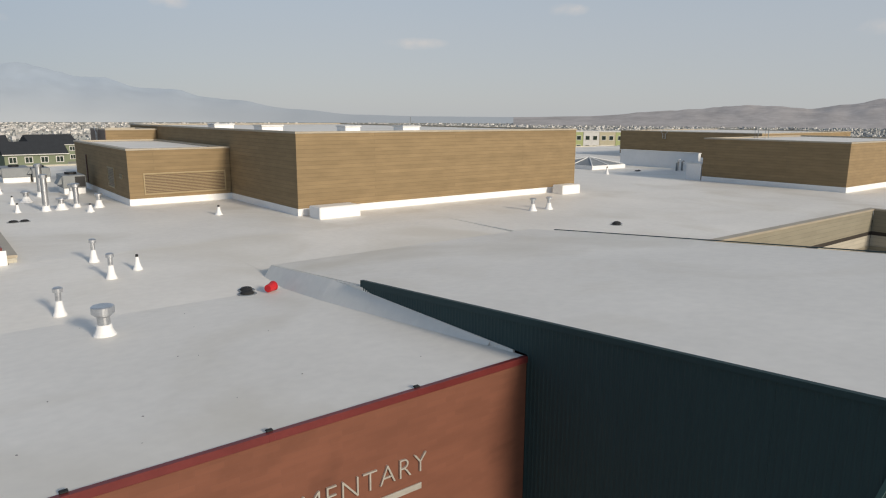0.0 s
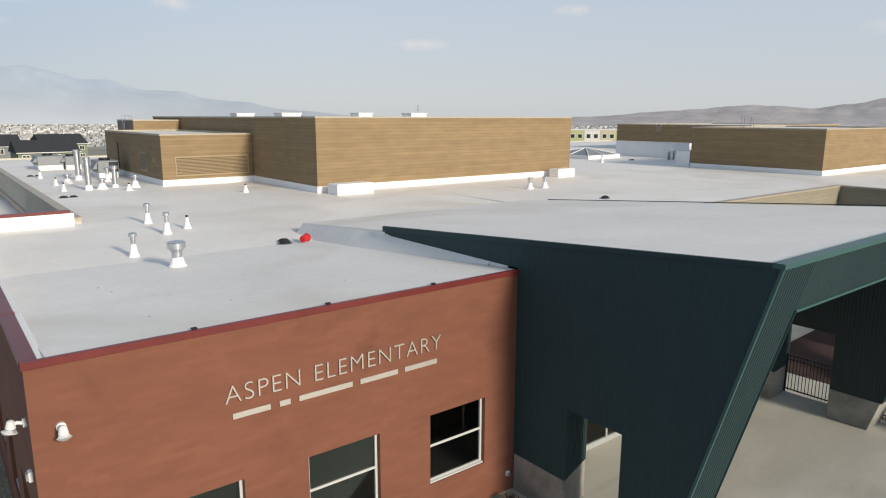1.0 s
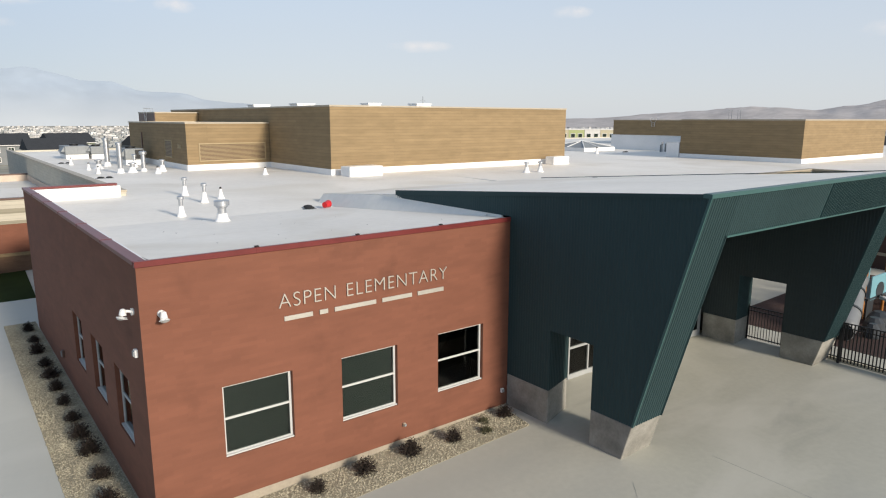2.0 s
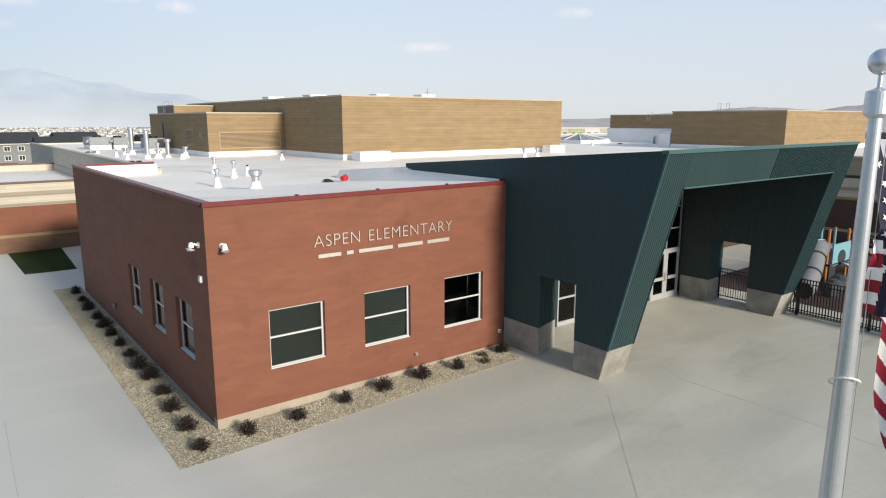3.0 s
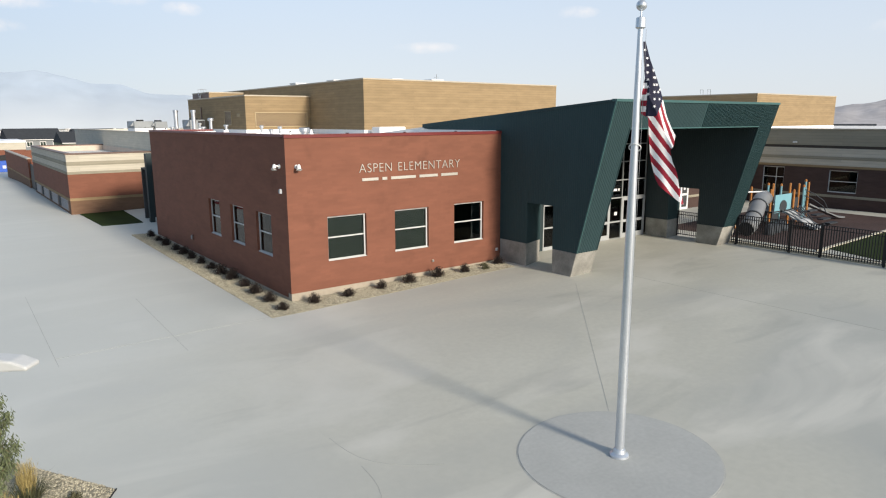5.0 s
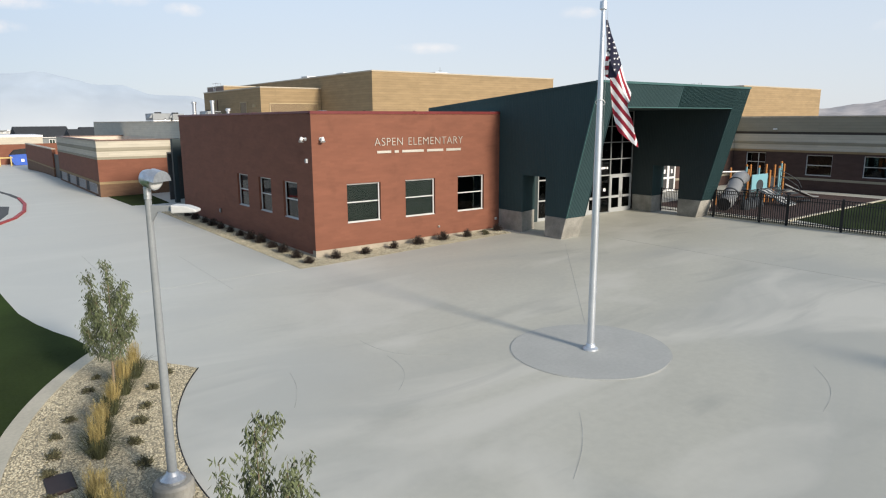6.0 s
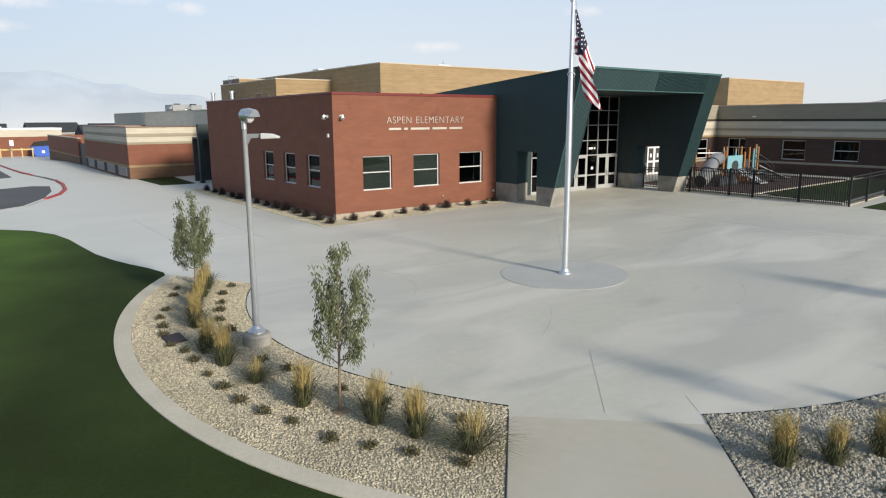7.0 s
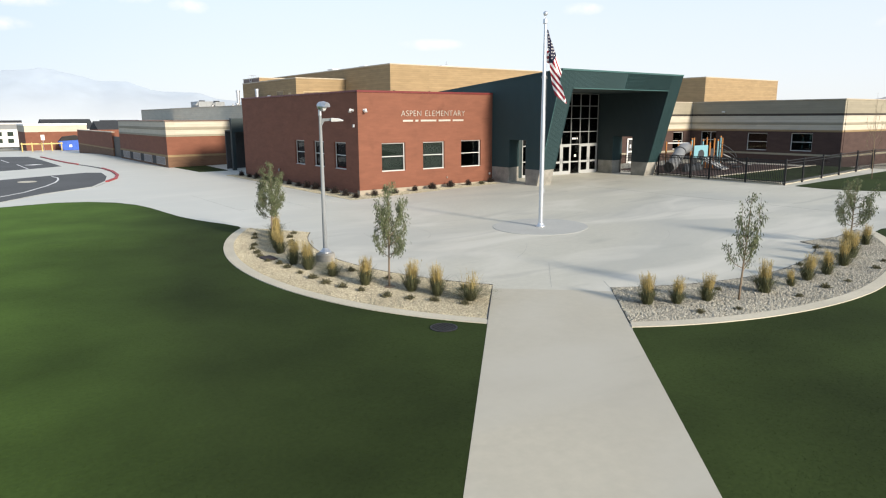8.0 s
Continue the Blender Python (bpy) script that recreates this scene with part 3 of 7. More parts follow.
# flagpole base: a slab with a darker joint round it
setting("joint_ring", slab([polar(a, 1.96) for a in range(0, 360, 6)], 0.004, 0.06), M["joint"], "dark joint round the flagpole slab", "joint")
setting("disc_slab", slab([polar(a, 1.93) for a in range(0, 360, 6)], 0.012, 0.08), M["disc"], "round grey concrete slab under the flagpole", "pavement")


def joint(x0, y0, x1, y1, w=0.013):
    d = Vector((x1 - x0, y1 - y0, 0)).normalized()
    n = Vector((-d.y, d.x, 0)) * w / 2
    pts = [(x0 - n.x, y0 - n.y), (x1 - n.x, y1 - n.y), (x1 + n.x, y1 + n.y), (x0 + n.x, y0 + n.y)]
    return setting("control_joint", slab(pts, 0.004, 0.03), M["joint"], "thin dark saw-cut joint in the concrete", "joint")


joint(7.9, 3.1, 0.1, -4.85, 0.011)
joint(-6.0, -11.3, -8.15, -13.5, 0.012)
joint(-6.5, -13.89, -6.9, -14.4, 0.010)
joint(-5.95, 12.2, -6.15, 5.2, 0.010)
joint(-9.2, 15.0, -9.3, 6.0, 0.010)
joint(-2.75, 6.9, -9.3, 6.75, 0.012)
joint(10.5, 2.6, 10.5, -12.5, 0.012)
joint(on_path(10.25, -1.55)[0], on_path(10.25, -1.55)[1], on_path(10.25, 1.55)[0], on_path(10.25, 1.55)[1], 0.02)
joint(*on_path(17.5, -1.55), *on_path(17.5, 1.55), 0.014)

def scuff(x0, y0, x1, y1, bow):
    """A faint curved scratch on the slab."""
    a, b = Vector((x0, y0, 0)), Vector((x1, y1, 0))
    n = Vector((a.y - b.y, b.x - a.x, 0)) * bow
    mid = [a.lerp(b, k / 8) + n * math.sin(math.pi * k / 8) for k in range(9)]
    d = [(mid[min(k + 1, 8)] - mid[max(k - 1, 0)]).normalized() * 0.006 for k in range(9)]
    pts = [(p.x - e.y, p.y + e.x) for p, e in zip(mid, d)] + [(p.x + e.y, p.y - e.x) for p, e in zip(mid[::-1], d[::-1])]
    return setting("scuff", slab(pts, 0.003, 0.01), M["joint"], "faint curved scratch on the concrete", "scratch")


scuff(1.63, -10.24, -0.57, -11.4, 0.09)
scuff(-5.5, -3.5, -6.45, -5.45, 0.12)
scuff(-7.84, -3.1, -8.56, -4.9, 0.05)
scuff(-5.45, -2.1, -4.2, -4.4, -0.18)
scuff(-4.25, -8.5, -6.2, -10.1, 0.04)

# lawns
left_lawn = [on_path(13.3, -1.545), on_path(42, -1.445), (-95, -45), (-95, 3), (-45, 9.5), (-30, 13.0), (-22, 14.4), (-18.7, 15.5), (-16.1, 15.9), (-14.6, 15.2), (-13.5, 13.9), (-12.85, 12.2), (-12.55, 10.4), (-12.42, 8.4), (-12.26, 6.3), (-11.98, 4.8), (-11.68, 3.7), (-11.34, 2.7), (-11.12, 1.7), (-11.2, 1.15)]
left_lawn += arc(146, 220.1, r_out)
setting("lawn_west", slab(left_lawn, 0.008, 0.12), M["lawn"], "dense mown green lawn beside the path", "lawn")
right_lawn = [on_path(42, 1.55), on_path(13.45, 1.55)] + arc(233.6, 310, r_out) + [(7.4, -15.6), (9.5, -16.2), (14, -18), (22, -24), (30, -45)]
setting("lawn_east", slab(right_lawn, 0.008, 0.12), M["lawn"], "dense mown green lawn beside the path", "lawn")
setting("lawn_corner", slab([(20.0, -6.3), (19.7, -8.2), (20.6, -10.5), (24, -13), (32, -15.5), (38.0, -16), (38.0, -5.2)], 0.03, 0.10), M["lawn"], "strip of mown lawn outside the black fence", "lawn")
setting("lawn_court", slab([(22.5, 0.1), (21.5, -2.4), (21.9, -4.6), (37.9, -2.6), (37.9, 0.6)], 0.03, 0.10), M["lawn"], "triangle of lawn inside the fenced play yard", "lawn")
setting("play_surface", slab([(22.0, 4.5), (21.8, 0.25), (22.4, 0.3), (36.2, 0.85), (36.2, 9.6), (22.0, 9.0)], 0.015, 0.08), M["mulch"], "dark brown rubber mulch of the play yard", "play surface")
setting("yard_kerb", slab([(21.55, 0.24), (21.7, 0.02), (22.55, 0.10), (37.9, 0.66), (37.9, 0.82), (22.4, 0.28)], 0.07, 0.12), M["kerb"], "pale concrete edging of the play surface", "kerb")
setting("lawn_patch", slab([(-3.55, 39.2), (-3.4, 32.2), (-1.0, 32.0), (-0.7, 39.2)], 0.03, 0.08), M["lawn"], "small square of lawn by the service wing", "lawn")

# planting beds with their mow strips
BED_L = arc(149.6, 217.8, r_in) + arc(219.8, 143, lambda a: r_out(a) - 0.34)
BED_R_IN = arc(235.8, 294, lambda a: 10.02) + [(2.9, -14.75), (4.6, -15.2), (6.6, -15.1)]
BED_R = BED_R_IN + arc(308, 233.8, lambda a: r_out(a) - 0.34)
setting("planting_bed_west", slab(BED_L, 0.006, 0.09), M["gravel_bed"], "curved planting bed of tan crushed stone", "planting bed")
setting("planting_bed_east", slab(BED_R, 0.006, 0.09), M["gravel_bed"], "curved planting bed of tan crushed stone", "planting bed")
setting("mow_strip_west", slab(arc(219.8, 143, lambda a: r_out(a) - 0.34) + arc(143, 220.1, r_out), 0.03, 0.14), M["kerb"], "pale concrete mow strip round the bed", "kerb")
setting("mow_strip_east", slab(arc(310, 233.8, lambda a: r_out(a) - 0.34) + arc(233.5, 310, r_out), 0.03, 0.14), M["kerb"], "pale concrete mow strip round the bed", "kerb")


def edging(pts, name):
    """A thin dark steel edge along a line."""
    bm = bmesh.new()
    for (x0, y0), (x1, y1) in zip(pts, pts[1:]):
        d = Vector((x1 - x0, y1 - y0, 0)).normalized()
        n = Vector((-d.y, d.x, 0)) * 0.008
        lo = [bm.verts.new((x + s * n.x, y + s * n.y, G(x) - 0.03)) for x, y, s in ((x0, y0, -1), (x1, y1, -1), (x1, y1, 1), (x0, y0, 1))]
        hi = [bm.verts.new((v.co.x, v.co.y, v.co.z + 0.048)) for v in lo]
        bm.faces.new(hi)
        for i in range(4):
            bm.faces.new((lo[i], lo[(i + 1) % 4], hi[(i + 1) % 4], hi[i]))
    return setting(name, bm, M["rubber"], "dark steel edging round the gravel", "edging")


edging(arc(149.6, 217.8, lambda a: r_in(a) - 0.02), "edging_west")
edging([on_path(10.0, -1.565), on_path(13.0, -1.565)], "edging_path_west")
edging(arc(235.8, 294, lambda a: 10.0) + [(2.9, -14.73), (4.6, -15.18), (6.6, -15.05)], "edging_east")
edging([on_path(10.15, 1.565), on_path(13.0, 1.565)], "edging_path_east")
GRAVEL_N = [(-2.95, 6.75), (8.1, 6.75), (8.3, 8.17), (-1.57, 8.17), (-1.57, 27.5), (-2.75, 27.5)]
setting("planting_strip", slab(GRAVEL_N, 0.008, 0.08), M["gravel_bed"], "strip of tan crushed stone along the office walls", "planting bed")

# drive with its red kerb
asph1 = [(-45, 12.5), (-30, 15.5), (-18.5, 18.25), (-16.1, 21.6), (-12.9, 24.5), (-11.4, 28.4), (-10.5, 32.6), (-10.1, 37.0), (-11.1, 37.9), (-13.7, 36.6), (-17.5, 34.3), (-30, 30), (-45, 29)]
asph2 = [(-45, 36), (-16.8, 44.7), (-14.4, 46), (-11.6, 48.2), (-11.9, 62), (-12.3, 71), (-15, 73.4), (-45, 84)]
setting("road_near", slab(asph1, 0.005, 0.06), M["asphalt"], "dark grey asphalt of the drop-off drive", "road")
setting("road_far", slab(asph2, 0.005, 0.06), M["asphalt"], "dark grey asphalt of the car park", "road")


def ribbon(name, pts, w, top, thick, material, label, category):
    L, R = [], []
    for i, p in enumerate(pts):
        a, b = Vector((*pts[max(i - 1, 0)], 0)), Vector((*pts[min(i + 1, len(pts) - 1)], 0))
        d = (b - a).normalized()
        L.append((p[0] - d.y * w / 2, p[1] + d.x * w / 2)), R.append((p[0] + d.y * w / 2, p[1] - d.x * w / 2))
    return setting(name, slab(L + R[::-1], top, thick), material, label, category)


ribbon("kerb_red", [(-9.98, 49.8), (-10.44, 53.3), (-10.85, 59.4), (-11.23, 67.6)], 0.2, 0.10, 0.2, M["red_paint"], "kerb painted red along the drive", "kerb")
ribbon("kerb_ramp", [(-9.1, 42.4), (-9.43, 46.1), (-9.96, 49.6)], 0.34, 0.02, 0.1, M["asphalt"], "dark dropped kerb between the red lengths", "kerb")
ribbon("kerb_red", [(-11.44, 27.4), (-10.36, 29.9), (-9.59, 33.2), (-9.15, 37.5), (-9.1, 42.2)], 0.2, 0.10, 0.2, M["red_paint"], "kerb painted red along the drive", "kerb")
ribbon("kerb_apron", [(-18.4, 18.1), (-16.0, 21.3), (-12.7, 24.2), (-11.6, 26.9)], 0.10, 0.02, 0.1, M["joint"], "thin dark gutter edge of the drive", "kerb")
ribbon("road_line", [(-24, 16.9), (-18.4, 21.0), (-16.9, 23.2), (-15.3, 26.9), (-14.4, 29.6), (-14.0, 31.6), (-13.75, 33.6), (-13.95, 35.5)], 0.13, 0.011, 0.03, M["white_paint"], "white line curving on the asphalt", "road marking")
ribbon("road_line", [(-14.8, 54.0), (-14.55, 46.2)], 0.12, 0.011, 0.03, M["white_paint"], "white parking line on the asphalt", "road marking")
ribbon("road_line", [(-15.5, 64.0), (-15.2, 58.0)], 0.12, 0.011, 0.03, M["white_paint"], "white parking line on the asphalt", "road marking")
ribbon("road_line", [(-13.8, 52.9), (-13.15, 52.2)], 1.4, 0.011, 0.03, M["white_paint"], "white painted symbol on the asphalt", "road marking")
setting("road_emblem", slab([(-16.0 + 0.62 * math.cos(a), 31.4 + 0.8 * math.sin(a)) for a in [2 * math.pi * k / 20 for k in range(20)]], 0.011, 0.03), M["grey_block"], "worn pale round mark painted on the asphalt", "road marking")


# ---- office block (red brick) ----
office = thing("office_block", (3.5, 16, 0), "red brick single-storey office wing with maroon coping", "building", kind="structure")
X0, X1, Y0, Y1, TOP, RZ, ORZ = -1.575, 8.522, 8.18, 26.2, 5.90, 5.33, 5.20
FW = [(-0.03, 1.63, 1.21, 2.89), (2.93, 4.58, 1.21, 2.89), (5.91, 7.54, 1.21, 2.91)]
SW = [(9.70, 11.18, 1.32, 2.93), (12.50, 13.98, 1.32, 2.93), (15.33, 16.78, 1.32, 2.93)]
part("wall", wall("y", Y0, 0.30, X0, X1, 0.20, 5.774, FW), M["red_brick"], office, "red brick front wall with three windows")
part("wall", wall("x", X0, 0.30, Y0 + 0.301, Y1, 0.02, 5.805, SW), M["red_brick"], office, "red brick side wall")
part("wall", wall("y", Y1 - 0.3, 0.30, X0 + 0.301, 1.85, 0.20, 5.805), M["red_brick"], office)
fm = bx(X0 + 0.01, X1, Y0 + 0.01, Y0 + 0.28, -0.5, 0.198)
box(fm, X0 + 0.012, X0 + 0.28, Y0 + 0.285, Y1 - 0.02, -0.5, 0.018)
part("foundation", fm, M["found"], office, "pale concrete foundation strip")
# coping in lengths with slightly proud joints
for i in range(4):
    a = X0 - 0.03 + i * 2.55
    part("coping", bx(a + 0.004, min(a + 2.55, X1), Y0 - 0.035, Y0 + 0.06, 5.776, TOP, bevel=0.006), M["maroon"], office, "maroon metal coping")
    if i:
        part("coping_joint", bx(a - 0.045, a + 0.045, Y0 - 0.038, Y0 + 0.064, 5.782, TOP + 0.004, bevel=0.003), M["maroon"], office)
        part("coping_clip", bx(a - 0.05, a + 0.05, Y0 + 0.02, Y0 + 0.10, TOP + 0.004, TOP + 0.028, bevel=0.008), M["rubber"], office, "small black clip on the coping")
for i in range(6):
    a = Y0 + 0.065 + i * 3.0
    part("coping", bx(X0 - 0.035, X0 + 0.21, a + 0.004, min(a + 3.0, Y1 + 0.03), 5.807, TOP, bevel=0.008), M["maroon"], office, "maroon metal coping")
    if i:
        part("coping_joint", bx(X0 - 0.043, X0 + 0.218, a - 0.05, a + 0.05, 5.812, TOP + 0.008, bevel=0.004), M["maroon"], office)
part("coping", bx(X0 + 0.215, 1.9, Y1 - 0.30, Y1 + 0.04, 5.807, TOP, bevel=0.008), M["maroon"], office)
um = bmesh.new()
box(um, X0 + 0.302, X0 + 0.33, Y0 + 0.362, Y1 - 0.362, ORZ, 5.80)
box(um, X0 + 0.211, X0 + 0.332, Y0 + 0.07, Y1 - 0.31, 5.806, 5.83)
box(um, X0 + 0.34, 2.0, Y1 - 0.36, Y1 - 0.302, ORZ, 5.80)
part("upstand", um, M["flash"], office, "white membrane upstand behind the coping")
for i, h in enumerate(FW):
    window(office, "y", Y0, *h, depth=0.11, rails=(0.52,), shade="green" if i < 2 else False)
for h in SW:
    window(office, "x", X0, *h, depth=0.11, rails=(0.52,), shade="pale")
# dim room behind the windows, its dimness put into near-black walls and floor
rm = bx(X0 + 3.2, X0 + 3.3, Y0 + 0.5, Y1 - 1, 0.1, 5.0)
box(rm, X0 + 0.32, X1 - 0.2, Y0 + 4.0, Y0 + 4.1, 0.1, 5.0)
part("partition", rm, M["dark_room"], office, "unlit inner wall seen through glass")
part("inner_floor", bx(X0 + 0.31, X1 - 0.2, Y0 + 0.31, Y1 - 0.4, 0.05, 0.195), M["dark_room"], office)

# raised letters; the smaller line below is kept as plain bars
cu = bpy.data.curves.new("sign", "FONT")
cu.body, cu.size, cu.extrude, cu.space_character, cu.space_word = "ASPEN ELEMENTARY", 0.49, 0.018, 1.1, 1.3
cu.offset = -0.009
tmp = new("sign_tmp", cu)
bpy.context.view_layer.update()
me = bpy.data.meshes.new_from_object(tmp.evaluated_get(bpy.context.evaluated_depsgraph_get()))
bpy.data.objects.remove(tmp)
bm = bmesh.new()
bm.from_mesh(me)
w = max(v.co.x for v in bm.verts) - min(v.co.x for v in bm.verts)
lo = min(v.co.x for v in bm.verts)
bmesh.ops.remove_doubles(bm, verts=bm.verts, dist=1e-5)
bm.verts.index_update()
for v in bm.verts:
    v.co = Vector((1.36 + (v.co.x - lo) * 4.82 / w, Y0 - 0.022 - v.co.z, 4.435 + v.co.y * 1.0))
sign = thing("wall_letters", (1.36, Y0, 4.43), "raised pale metal capital letters on the brick wall", "sign")
bm.verts.ensure_lookup_table()
seen = set()
glyphs = []
for v in bm.verts:
    if v.index in seen:
        continue
    stack, isl = [v], []
    while stack:
        q = stack.pop()
        if q.index in seen:
            continue
        seen.add(q.index)
        isl.append(q)
        stack += [e.other_vert(q) for e in q.link_edges]
    glyphs.append(isl)
for isl in glyphs:
    gm, at_ = bmesh.new(), {}
    for v in isl:
        at_[v.index] = gm.verts.new(v.co)
    for f in bm.faces:
        if f.verts[0].index in at_:
            gm.faces.new([at_[v.index] for v in f.verts])
    part("letter", gm, M["letter"], sign)
bm.free()
x = 1.48
for wd in (0.72, 0.22, 1.17, 0.92, 0.86):
    part("plain_bar", bx(x, x + wd, Y0 - 0.028, Y0 - 0.002, 4.115, 4.225, bevel=0.004), M["letter"], sign, "pale metal bar")
    x += wd + 0.178


def flood(at, out):
    """A white dusk-to-dawn wall light: back plate, arm and tilted round head."""
    o = Vector(out)
    at = Vector(at)
    t = thing("wall_light", at, "white wall-mounted security light on the brick corner", "wall light", "corner security lights")
    b = bmesh.new()
    tube(b, [at, at + o * 0.05], [0.075, 0.075], 14)
    part("back_plate", b, M["white_metal"], t)
    part("arm", tb([at + o * 0.04, at + o * 0.12 + Vector((0, 0, 0.03)), at + o * 0.2], [0.03, 0.03, 0.03], 10), M["white_metal"], t)
    c = at + o * 0.2
    part("lamp_head", tb([c + Vector((0, 0, 0.09)), c + Vector((0, 0, 0.07)), c + o * 0.01 + Vector((0, 0, -0.04)), c + o * 0.03 + Vector((0, 0, -0.10))], [0.025, 0.055, 0.075, 0.115], 18), M["white_metal"], t, smooth=False)
    part("lens", tb([c + o * 0.03 + Vector((0, 0, -0.101)), c + o * 0.03 + Vector((0, 0, -0.13))], [0.10, 0.06], 18), M["alu"], t)


flood((-1.17, Y0, 4.78), (0, -1, 0))
flood((X0, 8.66, 4.78), (-1, 0, 0))


def wallbox(at, out, s, label, category, m):
    o = Vector(out)
    t = thing("wall_box", at, label, category)
    sx, sy = (s, 0.07) if o.x == 0 else (0.07, s)
    cx, cy = at[0] + o.x * 0.036, at[1] + o.y * 0.036
    part("housing", bx(cx - sx / 2, cx + sx / 2, cy - sy / 2, cy + sy / 2, at[2] - s * 0.6, at[2] + s * 0.6, bevel=0.008), m, t)
    part("cover", bx(cx - sx * 0.35 + o.x * 0.04, cx + sx * 0.35 + o.x * 0.04, cy - sy * 0.35 + o.y * 0.04, cy + sy * 0.35 + o.y * 0.04, at[2] - s * 0.4, at[2] + s * 0.4), M["grey_steel"], t)


wallbox((X0, 8.62, 3.9), (-1, 0, 0), 0.14, "small white camera box on the side wall", "camera", M["white_metal"])
wallbox((8.3, Y0, 0.68), (0, -1, 0), 0.10, "small pale outlet box low on the brick wall", "outlet", M["white_metal"])
wallbox((4.75, Y0, 0.62), (0, -1, 0), 0.08, "small hose outlet low on the brick wall", "outlet", M["tan_cap"])
wallbox((X0, 19.5, 0.75), (-1, 0, 0), 0.2, "small dark box low on the side wall", "outlet", M["brown_cap"])


# ---- entrance canopy ----
canopy = thing("entrance_canopy", (14.4, 8, 0.2), "tall leaning portal clad in ribbed teal metal over the doors", "canopy", kind="structure")
CX0, CX1, CI0, CI1, LEAN0, LK = 8.53, 20.32, 9.72, 19.15, 3.98, 0.276


def roof_z(y):
    return 7.10 - 0.0845 * (y - 2.05)


def face_y(z):
    return LEAN0 - LK * z


OPL, OPR, OPT = (4.98, 6.50), (5.09, 6.82), 2.92
ILP, OUT = (4.98, 6.88), (5.09, 6.92)  # the far faces: the left-hand opening inside, the right-hand one outside


def side_spans(opening, back_low):
    def spans(y):
        lo = max(1.15, (LEAN0 - y) / LK)
        if y > Y0 and back_low:
            lo = 5.92
        hi = roof_z(y) - 0.06
        if opening[0] < y < opening[1]:
            lo = OPT
        return [(min(lo, hi), hi)]
    return spans


part("side_cladding", ribbed(lambda y, z, o: (CX0 - o, y, z), 2.08, 14.0, side_spans(OPL, True), 0.10, 0.006, (3.66, *OPL, Y0)), M["teal"], canopy, "dark teal ribbed side wall")
part("side_cladding", ribbed(lambda y, z, o: (CX1 + o, y, z), 2.08, 18.2, side_spans(OUT, False), 0.10, 0.006, (3.66, *OUT)), M["teal"], canopy)
# inner linings, in the teal that is darkened for shade
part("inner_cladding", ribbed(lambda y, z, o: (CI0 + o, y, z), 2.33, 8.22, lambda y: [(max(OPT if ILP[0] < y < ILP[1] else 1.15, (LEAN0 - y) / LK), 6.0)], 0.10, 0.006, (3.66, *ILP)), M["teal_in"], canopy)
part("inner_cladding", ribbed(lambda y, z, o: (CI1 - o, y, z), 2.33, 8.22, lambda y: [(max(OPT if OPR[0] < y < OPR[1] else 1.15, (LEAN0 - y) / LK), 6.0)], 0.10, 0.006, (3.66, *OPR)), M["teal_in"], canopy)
# jambs and heads of the side openings
for (a, b), (x0, x1) in ((OPL, (CX0, CI0)), (OPR, (CI1, CX1))):
    part("jamb_cladding", ribbed(lambda x, z, o, yy=b, sp=(OUT[1] - OPR[1]) / (CX1 - CI1) if x0 > 15 else (ILP[1] - OPL[1]) / (CI0 - CX0), xa=x0: (x, yy - o + (x - xa) * sp, z), x0, x1, lambda x: [(1.15, OPT)], 0.10, 0.02), M["teal"], canopy, "ribbed teal jamb of the side opening")
    part("jamb_cladding", ribbed(lambda x, z, o, yy=a: (x, yy + o, z), x0, x1, lambda x: [(1.15, OPT)], 0.10, 0.02), M["teal"], canopy)
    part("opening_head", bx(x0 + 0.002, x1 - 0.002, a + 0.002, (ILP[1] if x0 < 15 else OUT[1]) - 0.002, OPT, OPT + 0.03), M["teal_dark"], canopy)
# front of the portal, leaning outwards: two legs, the beam and its perforated end
def on_face(x, z, o):
    return (x, face_y(z) - o, z)


PERF = 14.45
part("leg_cladding", ribbed(on_face, CX0, CI0, lambda x: [(1.15, 7.04)], 0.10, 0.017), M["teal"], canopy, "teal ribbed leg of the portal")
part("beam_cladding", ribbed(on_face, CI0, PERF, lambda x: [(6.03, 7.04)], 0.10, 0.012), M["teal"], canopy, "teal ribbed beam")
part("beam_cladding", ribbed(on_face, PERF, CI1, lambda x: [(6.03, 7.04)], 0.10, 0.045), M["teal_perf"], canopy, "finely perforated end of the beam")
part("leg_cladding", ribbed(on_face, CI1, CX1, lambda x: [(1.15, 7.04)], 0.10, 0.035), M["teal_perf"], canopy, "teal ribbed leg of the portal")
# edge trims: lines along the portal's inner edge; the outer corner's paler teal paints its highlight
def strip(x, z0, z1, w=0.03):
    pts = [(x - w, face_y(z0) - 0.04, z0), (x + w, face_y(z0) - 0.04, z0), (x + w, face_y(z1) - 0.04, z1), (x - w, face_y(z1) - 0.04, z1)]
    return prism(pts, (0, 0.06, 0))


part("edge_trim", strip(CI0, 1.15, 6.05, 0.014), M["teal"], canopy)
part("edge_trim", strip(CI1, 1.15, 6.05, 0.014), M["teal"], canopy)
part("edge_trim", strip(CX0 - 0.01, 1.15, 7.02, 0.02), M["teal_cap"], canopy)
part("edge_trim", prism([(CI0 + 0.03, face_y(6.0) - 0.05, 6.0), (CI1 - 0.03, face_y(6.0) - 0.05, 6.0), (CI1 - 0.03, face_y(6.0) - 0.05, 6.045), (CI0 + 0.03, face_y(6.0) - 0.05, 6.045)], (0, 0.1, 0)), M["teal_cap"], canopy)
